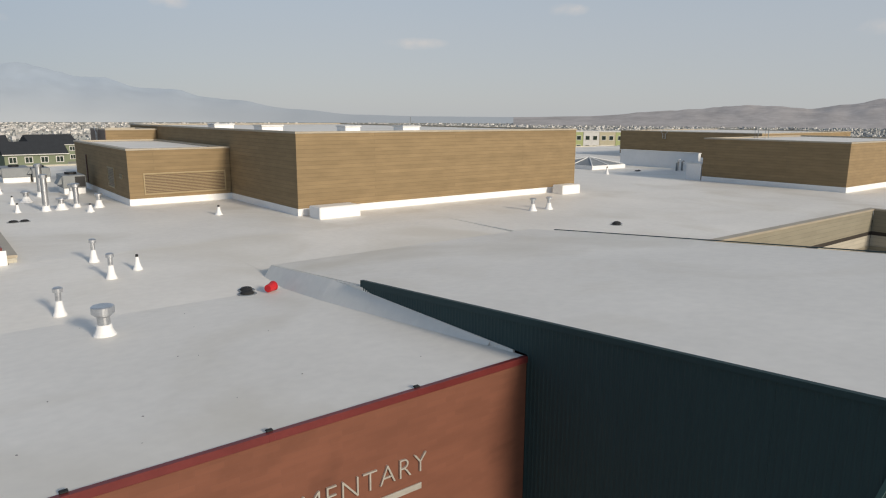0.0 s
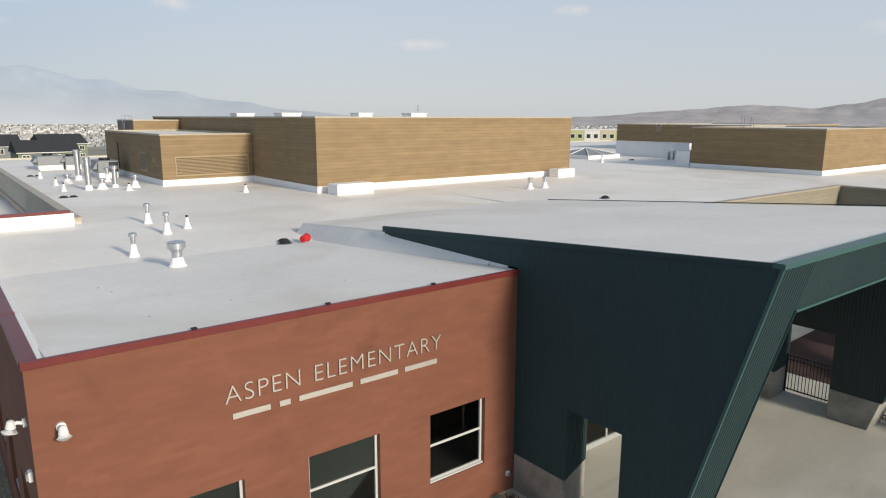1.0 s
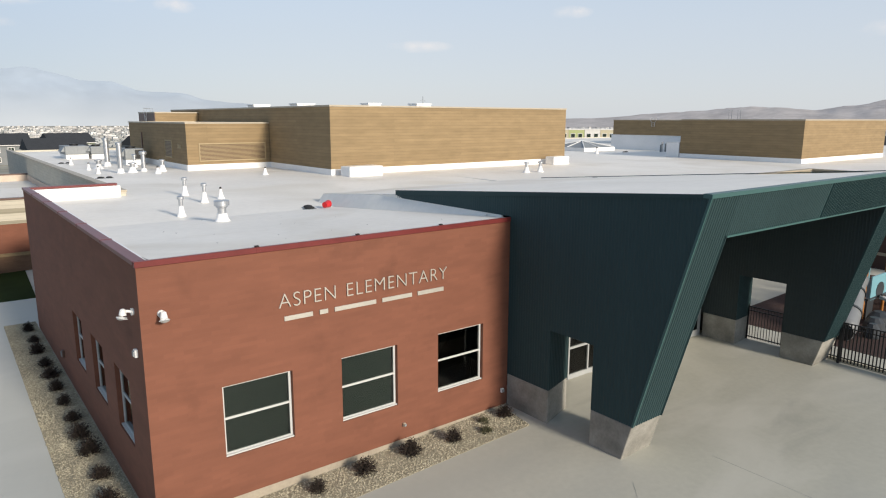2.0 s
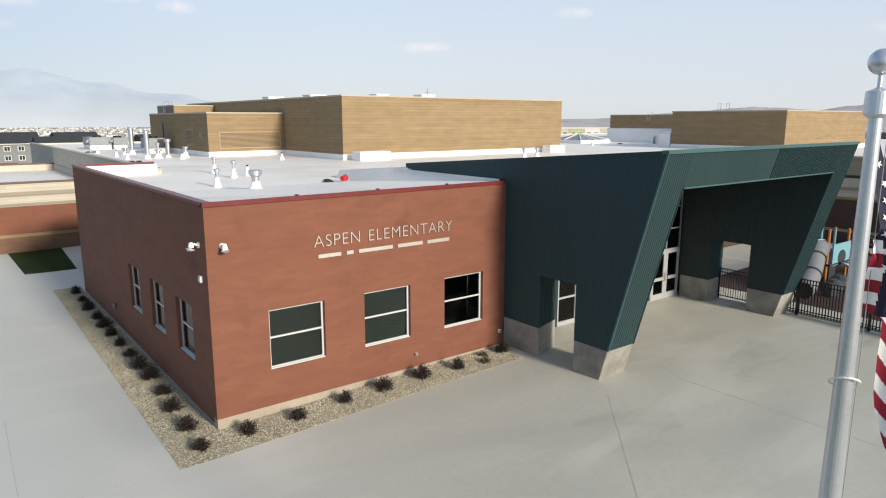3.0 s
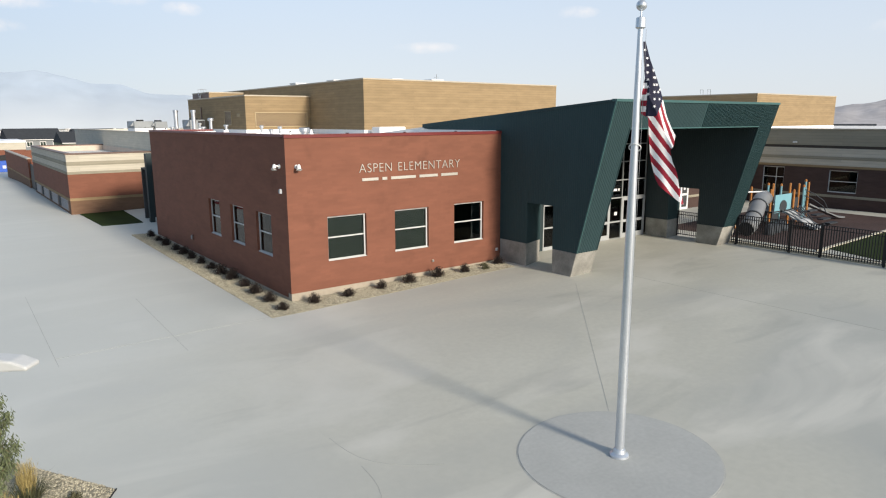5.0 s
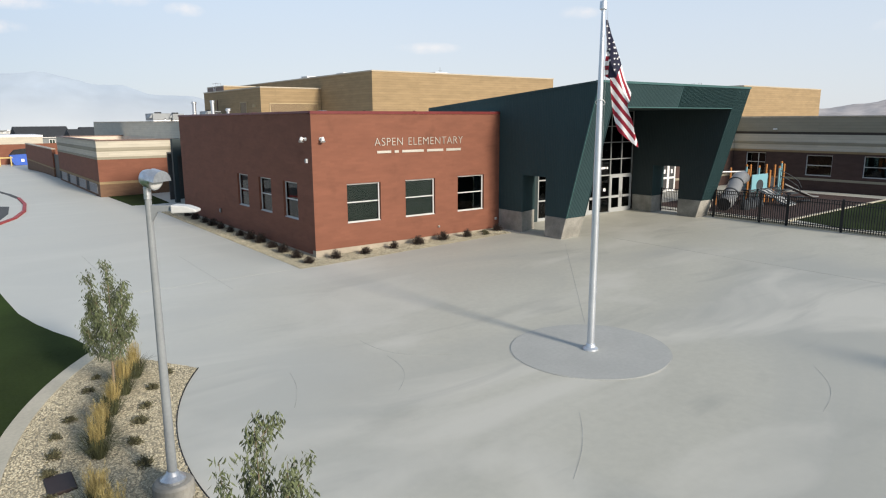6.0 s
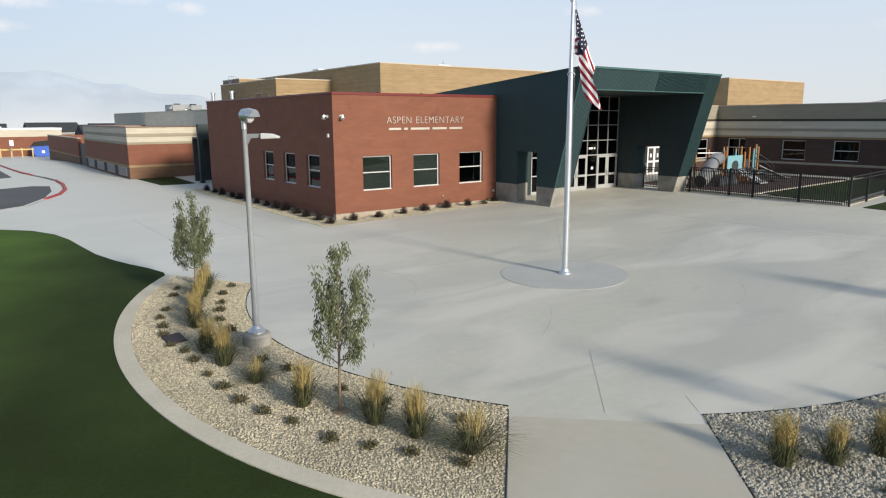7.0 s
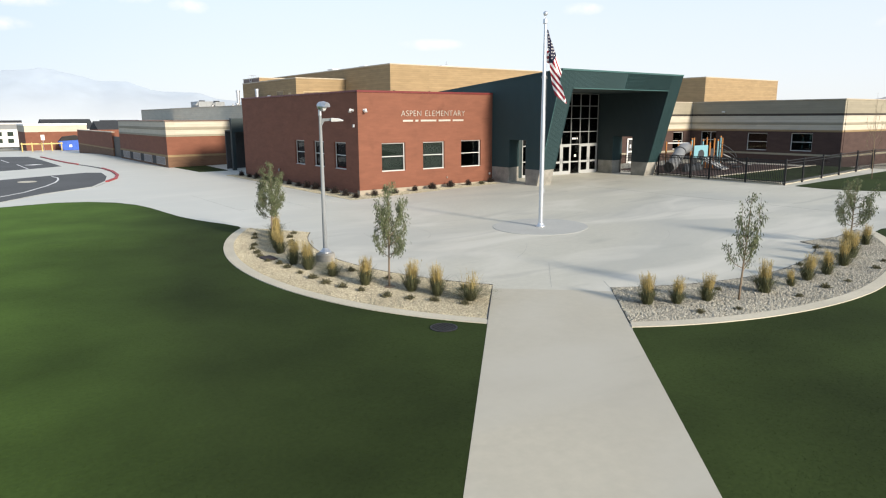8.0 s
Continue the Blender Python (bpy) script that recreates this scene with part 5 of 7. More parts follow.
SR, SD = Vector((0.78, -0.62, 0)), Vector((0.62, 0.78, 0))
hal = MAST + SR * 0.10
part("halyard", tb([(hal.x, hal.y, 7.9), (hal.x + 0.01, hal.y, 6.0), (hal.x, hal.y, 3.2), (MAST.x + 0.08, MAST.y - 0.05, 1.4)], [0.0035] * 4, 6), M["grey_steel"], fp, "thin halyard line")
ringc = [(MAST.x + 0.105 * math.cos(a) + 0.012, MAST.y + 0.105 * math.sin(a), 5.88 - 0.07 * math.sin(a + 1.0)) for a in [2 * math.pi * i / 20 for i in range(21)]]
part("retainer_ring", tb(ringc, [0.009] * 21, 6), M["white_metal"], fp, "white flag retainer ring")
part("cleat", bx(MAST.x + 0.07, MAST.x + 0.11, MAST.y - 0.06, MAST.y - 0.03, 1.3, 1.5), M["steel"], fp)


# the hanging cloth: drop below the top corner, and its two edges away from the pole
DROP = [0, 0.33, 0.64, 0.83, 1.01, 1.20, 1.27, 1.45, 1.57, 1.73, 1.82, 2.01, 2.20, 2.32, 2.43, 2.51, 2.63, 2.75]
EDGE_A = [0.085, 0.093, 0.112, 0.084, 0.081, 0.097, 0.193, 0.221, 0.237, 0.271, 0.287, 0.324, 0.374, 0.405, 0.455, 0.539, 0.692, 0.841]
EDGE_B = [0.134, 0.215, 0.324, 0.402, 0.464, 0.511, 0.533, 0.604, 0.660, 0.629, 0.583, 0.629, 0.704, 0.735, 0.760, 0.798, 0.847, 0.879]
LENGTH = DROP[-1]


def fold(s):
    """Where the cloth's main fold runs at drop s."""
    return 0.318 + 0.515 * (s - 1.2) if s < 1.9 else 0.679 + 0.15 * (s - 1.9)


def cloth(s, w):
    """A point of the cloth at drop s, and w from the hoist-side edge to the fly-side edge; it folds along a ridge."""
    a, b = float(np.interp(s, DROP, EDGE_A)), float(np.interp(s, DROP, EDGE_B))
    x = a + (b - a) * w
    dep = 0.50 * abs(x - fold(s)) - 0.12 + 0.030 * math.sin(10 * x + 2.2 * s) + 0.016 * math.sin(24 * x - 3 * s)
    dep += 0.09 * min(max((0.175 - x) / 0.04, 0), 1) * min(max((s - 0.60) / 0.08, 0), 1) * min(max((1.30 - s) / 0.05, 0), 1)
    q = MAST + SR * (0.08 + (x - 0.08) * 1.05) + SD * dep
    return Vector((q.x, q.y, 7.71 - s * 1.033)), x


def cloth_colour(s, x):
    """0 red, 1 white, 2 blue: the canton above, stripes running down across the folds."""
    if 0.685 < s < 1.27 and x < 0.155:
        return 1 - int((s - 0.685) / 0.097) % 2
    if s < 1.24 - max(0, x - 0.30) * 1.9:
        return 2
    r = fold(s)
    d = s - (min(x, r) - 0.2) * 1.3 + max(0, x - r) * 2.1
    return int(math.floor((d - 1.27) / 0.118)) % 2


flag = thing("flag", (MAST.x, MAST.y, 6.2), "red, white and blue striped flag with stars, hanging limp", "flag")
NS, NW = 290, 60
bm = bmesh.new()
vv = [[bm.verts.new(cloth(LENGTH * j / NS, i / NW)[0]) for i in range(NW + 1)] for j in range(NS + 1)]
for j in range(NS):
    for i in range(NW):
        f = bm.faces.new((vv[j][i], vv[j + 1][i], vv[j + 1][i + 1], vv[j][i + 1]))
        sm = LENGTH * (j + 0.5) / NS
        f.material_index = cloth_colour(sm, cloth(sm, (i + 0.5) / NW)[1])
        f.smooth = True
part("cloth", bm, [M["flag_red"], M["flag_white"], M["flag_blue"]], flag)
bm = bmesh.new()
STAR = [(0.277 + 0.119 * k, 0.155 + 0.006 * (k % 2)) for k in range(6)] + [(0.483 + 0.119 * k, 0.262) for k in range(6)] + [(0.364 + 0.119 * k, 0.227 + 0.027 * k) for k in range(6)] + [(0.80, 0.375), (0.14, 0.115)]
for s0, x0_ in STAR:
    a, b = float(np.interp(s0, DROP, EDGE_A)), float(np.interp(s0, DROP, EDGE_B))
    if cloth_colour(s0, x0_) != 2 or not a < x0_ < b - 0.012:
        continue
    ring = []
    for k in range(10):
        rad = 0.030 if k % 2 == 0 else 0.012
        an = 2 * math.pi * k / 10 + 0.25
        s1 = s0 + rad * math.sin(an)
        a, b = float(np.interp(s1, DROP, EDGE_A)), float(np.interp(s1, DROP, EDGE_B))
        ring.append(cloth(s1, min(max((x0_ + rad * math.cos(an) - a) / (b - a), 0), 1))[0] - SD * 0.012)
    cv, rv = bm.verts.new(sum(ring, Vector()) / 10), [bm.verts.new(p) for p in ring]
    for k in range(10):
        bm.faces.new((cv, rv[k], rv[(k + 1) % 10]))
tagged(part("stars", bm, M["flag_white"], flag, "white stars"), kind="stuff")

# ---- lamp post ----
LX, LY = -11.37, -6.74
lg = G(LX)
lamp = thing("street_lamp", (LX, LY, lg), "galvanised lamp post on a round concrete footing", "street lamp")
part("footing", lathe(LX, LY, [(0.30, lg - 0.05), (0.30, lg + 0.22), (0.27, lg + 0.26), (0.22, lg + 0.27)], 28), M["pier"], lamp, "round concrete footing")
part("base_cover", lathe(LX, LY, [(0.19, lg + 0.27), (0.185, lg + 0.31), (0.12, lg + 0.37), (0.085, lg + 0.42), (0.075, lg + 0.43)], 24), M["steel"], lamp, "flared metal base cover")
part("shaft", lathe(LX, LY, [(0.072, lg + 0.4), (0.045, 4.49)], 18), M["grey_steel"], lamp)
part("neck", lathe(LX, LY, [(0.052, 4.44), (0.052, 4.60), (0.035, 4.61), (0.035, 4.68)], 16), M["steel"], lamp)
HD = Vector((0.55, -0.80, -0.22)).normalized()
hc = Vector((LX, LY, 4.735)) + HD * 0.05
K = 0.77
part("luminaire", tb([hc + HD * K * d for d in (-0.17, -0.155, -0.11, -0.03, 0.08, 0.15, 0.17)], [K * r for r in (0.03, 0.08, 0.138, 0.168, 0.178, 0.182, 0.172)], 24), M["steel"], lamp, "rounded metal floodlight housing", smooth=True)
part("visor", prism([hc + HD * K * 0.10 + Vector((0.186 * K * math.cos(a), 0.13 * K * math.cos(a), 0.19 * K * math.sin(a) + 0.012)) for a in [math.pi * k / 12 for k in range(13)]], HD * 0.15), M["steel"], lamp, "short metal visor")
part("lens", tb([hc + HD * K * 0.168, hc + HD * K * 0.185, hc + HD * K * 0.19], [K * 0.165, K * 0.13, K * 0.05], 24), M["alu"], lamp, "pale glass lens")
am = Vector((LX, LY, 4.29))
pts = [am + SR * 0.03 + Vector((0, 0, -0.19)), am + SR * 0.03 + Vector((0, 0, 0.06)), am + SR * 0.34 + Vector((0, 0, 0.065)), am + SR * 0.34 + Vector((0, 0, -0.01)), am + SR * 0.12 + Vector((0, 0, -0.03))]
part("arm", prism([p - SD * 0.03 for p in pts], SD * 0.06), M["grey_steel"], lamp, "grey bracket arm")
pts = [am + SR * 0.345 + Vector((0, 0, -0.045)), am + SR * 0.345 + Vector((0, 0, 0.075)), am + SR * 0.56 + Vector((0, 0, 0.06)), am + SR * 0.70 + Vector((0, 0, 0.01)), am + SR * 0.70 + Vector((0, 0, -0.03))]
bmh = prism([p - SD * 0.10 for p in pts], SD * 0.20)
bmesh.ops.bevel(bmh, geom=bmh.edges[:], offset=0.018, segments=2, affect="EDGES", profile=0.5)
part("side_luminaire", bmh, M["alu"], lamp, "flat pale side luminaire")

# ---- plants ----
def sapling(x, y, height, width, seed, label, n_leaf=1500, n_limb=11):
    """A young tree: thin trunk, upswept limbs with twigs, drooping bunches of narrow leaves."""
    rnd = random.Random(seed)
    g = G(x)
    t = thing("young_tree", (x, y, g), label, "tree", "young trees in the beds")
    bm = bmesh.new()
    lean = Vector((rnd.uniform(-0.03, 0.03), rnd.uniform(-0.03, 0.03), 0))
    foot = Vector((x, y, g - 0.02))

    def axis(k):
        return foot + lean * k * height + Vector((0.02 * math.sin(5 * k + seed), 0.02 * math.cos(4 * k + seed), height * k))

    tube(bm, [axis(k) for k in (0, 0.15, 0.3, 0.45, 0.6, 0.75, 0.9, 1.0)], [0.032, 0.027, 0.023, 0.018, 0.014, 0.010, 0.006, 0.003], 8)
    part("trunk", bm, M["bark"], t, smooth=True)
    plumes = [[axis(0.45), axis(0.65), axis(0.85), axis(1.0)]]
    for i in range(n_limb):
        k = 0.28 + 0.34 * (i / n_limb) ** 1.1
        a = i * 2.4 + rnd.uniform(-0.4, 0.4)
        d = Vector((math.cos(a), math.sin(a), 0))
        reach = width * rnd.uniform(0.45, 1.05) * (1.0 - 1.2 * max(0, k - 0.36))
        top = min(0.96, k + rnd.uniform(0.20, 0.36) * (1.35 - 0.6 * reach / width) + 0.10 * i / n_limb)
        base = axis(k)
        rise = (top - k) * height
        pts = [base, base + d * reach * 0.48 + Vector((0, 0, rise * 0.17)), base + d * reach * 0.86 + Vector((0, 0, rise * 0.45)), base + d * reach + Vector((0.02 * math.sin(3 * i), 0.02 * math.cos(5 * i), rise))]
        bm = bmesh.new()
        tube(bm, pts, [0.012, 0.009, 0.006, 0.002], 5)
        part("limb", bm, M["bark"], t)
        plumes.append(pts)
    bm = bmesh.new()
    short = []
    for pts in plumes:
        for _ in range(3):
            p = pts[1].lerp(pts[2], rnd.random()) if rnd.random() < 0.5 else pts[2].lerp(pts[3], rnd.random() * 0.7)
            a = rnd.uniform(0, 6.28)
            d = Vector((math.cos(a), math.sin(a), rnd.uniform(0.7, 1.8))) * width * rnd.uniform(0.12, 0.30)
            tw = [p, p + d * 0.6, p + d + Vector((0, 0, 0.02)), p + d * 1.06 + Vector((0, 0, 0.03))]
            tube(bm, tw, [0.004, 0.003, 0.002, 0.001], 4)
            short.append(tw)
    tagged(part("twigs", bm, M["bark"], t), kind="stuff")
    # leaves hang in plumes along the limbs, thickest towards their tips
    verts, faces = [], []
    for i in range(n_leaf):
        main = rnd.random() < 0.68
        pts = rnd.choice(plumes if main else short)
        s = (0.30 + 0.70 * rnd.random() ** 0.85) * 3
        j = min(int(s), 2)
        c = pts[j].lerp(pts[j + 1], s - j)
        spread = 0.050 if main else 0.035
        p = c + Vector((rnd.gauss(0, spread), rnd.gauss(0, spread), rnd.gauss(0.0, 0.05)))
        a = rnd.uniform(0, 2 * math.pi)
        ln, w = rnd.uniform(0.055, 0.105), rnd.uniform(0.008, 0.014)
        d = Vector((math.cos(a) * 0.45, math.sin(a) * 0.45, -rnd.uniform(0.35, 1.0))).normalized()
        sd = d.cross(Vector((rnd.uniform(-1, 1), rnd.uniform(-1, 1), 0.3))).normalized()
        nrm = d.cross(sd)
        b = len(verts)
        verts += [p, p + d * ln * 0.5 + sd * w + nrm * 0.006, p + d * ln + Vector((0, 0, -0.006)), p + d * ln * 0.5 - sd * w + nrm * 0.006]
        faces += [(b, b + 1, b + 2), (b, b + 2, b + 3)]
    me = bpy.data.meshes.new("crown")
    me.from_pydata([tuple(v - ORG[t]) for v in verts], [], faces)
    me.materials.append(M["leaf"])
    cr = new("crown", me)
    cr.parent = t
    cr["kind"] = "stuff"
    return t


sapling(-11.55, -10.84, 2.78, 0.62, 11, "young tree with drooping grey-green leaves in the gravel bed", 3900, 12)
sapling(-11.31, -2.37, 2.9, 0.68, 23, "young tree with a dense upright crown in the gravel bed", 5600, 13)
sapling(-5.44, -17.25, 2.7, 0.47, 37, "young tree with sparse grey-green leaves in the gravel bed", 1500, 11)
sapling(3.45, -16.1, 2.3, 0.66, 41, "young tree with a broad green crown in the gravel bed", 3200, 12)
sapling(28.1, -7.3, 5.6, 0.7, 59, "tall thin bare young tree on the corner lawn", 160, 9)


def tuft_mesh(seed, straw, n=420, wide=1.0):
    """A fountain of fine green blades with feathery straw plumes standing out of it."""
    rnd = random.Random(seed)
    out = []
    lean = (rnd.uniform(-0.08, 0.08), rnd.uniform(-0.08, 0.08))
    for kind in (0, 1):
        verts, faces = [], []

        def blade(p, m1, e, w, a):
            sd = Vector((-math.sin(a), math.cos(a), 0)) * w
            b = len(verts)
            verts.extend((tuple(p - sd * 0.6), tuple(p + sd * 0.6), tuple(m1 + sd), tuple(m1 - sd), tuple(e)))
            faces.extend(((b, b + 1, b + 2, b + 3), (b + 3, b + 2, b + 4)))

        for i in range(n if kind == 0 else int(130 * straw)):
            a, r = rnd.uniform(0, 2 * math.pi), 0.11 * math.sqrt(rnd.random())
            c, s = math.cos(a), math.sin(a)
            p = Vector((r * c, r * s, 0))
            if kind == 0:
                h = rnd.uniform(0.20, 0.56)
                o = 0.44 * wide * rnd.random() ** (1.5 / wide)
                blade(p, p + Vector((o * 0.5 * c, o * 0.5 * s, h * 0.75)), p + Vector((o * 1.1 * c, o * 1.1 * s, h * rnd.uniform(0.5, 1.08))), rnd.uniform(0.003, 0.0055), a)
                continue
            h = rnd.uniform(0.42, 0.79)
            p *= 0.75
            o = h * 0.20 * wide * rnd.random() ** 1.6
            tip = p + Vector((o * c + lean[0] * h, o * s + lean[1] * h, h))
            low = p.lerp(tip, rnd.uniform(0.30, 0.55))
            blade(low, low.lerp(tip, 0.5), tip, 0.003, a)
            for q in range(13):
                f = low.lerp(tip, rnd.uniform(0.2, 0.97))
                aa = rnd.uniform(0, 6.28)
                e = f + Vector((0.05 * math.cos(aa), 0.05 * math.sin(aa), rnd.uniform(0.03, 0.09)))
                blade(f, f.lerp(e, 0.5), e, 0.0022, aa)
        me = bpy.data.meshes.new("blades" if kind == 0 else "plumes")
        me.from_pydata(verts, [], faces)
        me.materials.append(M["grass_green"] if kind == 0 else M["grass_straw"])
        out.append(me)
    return out


TUFTS = [tuft_mesh(s, st, wide=wd) for s, st, wd in ((1, 1.3, 1.0), (2, 1.1, 1.0), (3, 0.45, 1.8), (4, 1.2, 1.0), (5, 0.9, 1.1))]


def tuft(x, y, scale, variant, turn):
    t = thing("grass_tuft", (x, y, G(x)), "feather grass clump, green below with straw plumes", "ornamental grass", "feather grass clumps")
    for nm, me in zip(("green_base", "straw_top"), TUFTS[variant]):
        o = new(nm, me)
        o.parent = t
        o["kind"] = "stuff"
    t.rotation_euler = (0, 0, turn)
    t.scale = (scale, scale, scale)


rnd = random.Random(5)
for i, (x, y) in enumerate([(-11.97, -10.25), (-11.34, -11.54), (-11.06, -12.3), (-10.72, -13.2), (-12.2, -8.8), (-12.35, -7.55), (-12.4, -6.6), (-12.05, -4.75), (-11.8, -3.9), (-11.52, -3.05), (-11.1, -2.1), (-10.7, -1.25),
                            (-7.54, -16.1), (-6.95, -16.5), (-6.15, -16.8), (-4.3, -17.25), (-3.1, -17.35), (-2.1, -17.3), (-1.05, -17.35), (0.35, -17.2), (1.6, -16.9), (2.6, -16.4), (3.9, -16.4)]):
    tuft(x, y, rnd.uniform(0.88, 1.14) * (0.65 if i in (4, 16) else 1.15 if i == 3 else 1.0), (0, 1, 3, 4)[i % 4] if i not in (3, 4) else 2, rnd.uniform(0, 6.28))


def clump_mesh(name, seed, m, radius, height, n):
    """A low spiky shrub of many small leaves on short stems."""
    rnd = random.Random(seed)
    verts, faces = [], []
    for i in range(n):
        a, el = rnd.uniform(0, 2 * math.pi), rnd.uniform(0.15, 1.45)
        d = Vector((math.cos(a) * math.cos(el), math.sin(a) * math.cos(el), math.sin(el)))
        L = rnd.uniform(0.55, 1.0)
        tip = Vector((d.x * radius, d.y * radius, d.z * height)) * L
        for k in range(5):
            p = tip * (0.35 + 0.65 * k / 4) + Vector((rnd.gauss(0, 0.012), rnd.gauss(0, 0.012), rnd.gauss(0, 0.012)))
            dd = (d + Vector((rnd.gauss(0, 0.7), rnd.gauss(0, 0.7), rnd.gauss(0, 0.5)))).normalized()
            sd = dd.cross(Vector((rnd.uniform(-1, 1), rnd.uniform(-1, 1), rnd.uniform(-1, 1)))).normalized() * rnd.uniform(0.008, 0.016)
            b = len(verts)
            verts += [tuple(p - sd * 0.5), tuple(p + dd * 0.03 + sd), tuple(p + dd * rnd.uniform(0.05, 0.08)), tuple(p + dd * 0.03 - sd)]
            faces += [(b, b + 1, b + 2), (b, b + 2, b + 3)]
    me = bpy.data.meshes.new(name)
    me.from_pydata(verts, [], faces)
    me.materials.append(m)
    return me


SHRUBS = [clump_mesh("foliage", 70 + i, M["shrub_dark"], 0.32, 0.42, 260) for i in range(3)]
LOWS = [clump_mesh("foliage", 80 + i, M["shrub_olive"], 0.19, 0.14, 70) for i in range(3)]


def shrub(x, y, me, scale, name, label, category, group):
    o = new(name, me)
    o.location, o.rotation_euler, o.scale = (x, y, G(x) + 0.005), (0, 0, rnd.uniform(0, 6.28)), (scale, scale, scale * rnd.uniform(0.85, 1.1))
    tagged(o, label, category, group)


for i, (x, y) in enumerate([(-2.25, 7.45), (-2.17, 8.75), (-2.15, 10.17), (-2.05, 11.54), (-2.03, 13.0), (-2.06, 14.2), (-2.02, 15.54), (-2.03, 16.94), (-2.05, 18.38), (-2.03, 19.71), (-2.03, 21.05), (-2.06, 22.77), (-1.98, 24.42), (-1.98, 26.1),
                            (-1.01, 7.48), (0.35, 7.43), (1.86, 7.52), (3.15, 7.54), (4.56, 7.56), (5.85, 7.4), (7.92, 7.6)]):
    shrub(x, y, SHRUBS[i % 3], rnd.uniform(0.8, 1.12), "shrub", "small dark purple-brown shrub in gravel by the wall", "shrub", "dark shrubs along the wall")
for x, y in ((7.2, 7.7), (6.85, 7.2)):
    shrub(x, y, LOWS[0], 1.1, "low_plant", "small olive groundcover plant in the gravel", "plant", "low plants in gravel")
for i, (x, y) in enumerate([(-11.4, -0.85), (-11.69, -1.55), (-12.23, -2.9), (-12.55, -3.55), (-12.66, -4.3), (-12.82, -4.93), (-12.9, -5.75), (-12.75, -6.33), (-12.78, -6.98), (-12.8, -7.93), (-12.78, -8.71), (-12.75, -9.47), (-12.6, -10.13), (-12.38, -10.75), (-12.17, -11.66), (-11.82, -12.2), (-11.45, -12.72), (-11.03, -13.41), (-10.2, -12.34), (-11.7, -7.81), (-11.47, -8.6), (-11.5, -5.5), (-11.44, -4.57), (-11.17, -3.77), (-10.9, -3.1), (-10.56, -2.2), (-10.05, -1.46), (-11.12, -10.07), (-10.8, -10.99),
                            (-7.2, -17.3), (-6.3, -17.7), (-5.0, -16.4), (-4.0, -18.0), (-3.4, -16.6), (-2.6, -18.0), (-1.5, -18.1), (-0.6, -16.4), (0.6, -18.0), (1.7, -17.8), (2.2, -15.6)]):
    shrub(x, y, LOWS[i % 3], rnd.uniform(0.62, 0.95), "low_plant", "small olive groundcover plant in the gravel", "plant", "low plants in gravel")


# crushed stone lying on the beds
def inside(poly, x, y):
    c = False
    for (x0, y0), (x1, y1) in zip(poly, poly[1:] + poly[:1]):
        if (y0 > y) != (y1 > y) and x < (x1 - x0) * (y - y0) / (y1 - y0) + x0:
            c = not c
    return c


def stones(name, poly, n, seed, smin, smax, label, m="stone"):
    rnd = random.Random(seed)
    xs_, ys_ = [p[0] for p in poly], [p[1] for p in poly]
    verts, faces = [], []
    made = 0
    while made < n:
        x, y = rnd.uniform(min(xs_), max(xs_)), rnd.uniform(min(ys_), max(ys_))
        if not inside(poly, x, y):
            continue
        made += 1
        s = rnd.uniform(smin, smax)
        a = rnd.uniform(0, 6.28)
        c, sn = math.cos(a) * s, math.sin(a) * s
        z = G(x) + 0.006
        k1, k2, h = rnd.uniform(0.6, 1.0), rnd.uniform(0.5, 0.9), s * rnd.uniform(0.5, 1.0)
        b = len(verts)
        verts += [(x + c, y + sn, z + h * 0.3), (x - sn * k1, y + c * k1, z + h * 0.2), (x - c * k2, y - sn * k2, z + h * 0.35), (x + sn * 0.8, y - c * 0.8, z + h * 0.2), (x + c * 0.25, y + sn * 0.3, z + h), (x, y, z - 0.01)]
        faces += [(b, b + 1, b + 4), (b + 1, b + 2, b + 4), (b + 2, b + 3, b + 4), (b + 3, b, b + 4), (b + 1, b, b + 5), (b + 2, b + 1, b + 5), (b + 3, b + 2, b + 5), (b, b + 3, b + 5)]
    me = bpy.data.meshes.new(name)
    me.from_pydata(verts, [], faces)
    me.materials.append(M[m])
    return tagged(new(name, me), label, "gravel", kind="stuff")


stones("gravel", BED_L, 46000, 201, 0.012, 0.032, "loose tan and cream crushed stone")
stones("gravel", BED_R, 34000, 202, 0.015, 0.050, "loose grey and cream crushed stone", "stone_grey")
stones("gravel", GRAVEL_N, 24000, 203, 0.016, 0.036, "loose tan crushed stone by the wall")

# turf: short blades over the nearest part of the lawns, for an uneven surface
def turf(name, x0, x1, y0, y1, poly, n, seed):
    rnd = random.Random(seed)
    verts, faces = [], []
    made = 0
    while made < n:
        x, y = rnd.uniform(x0, x1), rnd.uniform(y0, y1)
        if not inside(poly, x, y):
            continue
        made += 1
        a, h = rnd.uniform(0, 6.28), rnd.uniform(0.005, 0.013)
        w = rnd.uniform(0.006, 0.012)
        z = G(x) + 0.006
        lx, ly = rnd.uniform(-0.03, 0.03), rnd.uniform(-0.03, 0.03)
        b = len(verts)
        verts += [(x - w * math.cos(a), y - w * math.sin(a), z), (x + w * math.cos(a), y + w * math.sin(a), z), (x + lx, y + ly, z + h)]
        faces.append((b, b + 1, b + 2))
    me = bpy.data.meshes.new(name)
    me.from_pydata(verts, [], faces)
    me.materials.append(M["blade"])
    tagged(new(name, me), "short mown grass blades of the lawn", "grass", kind="stuff")


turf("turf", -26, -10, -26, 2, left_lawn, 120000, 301)
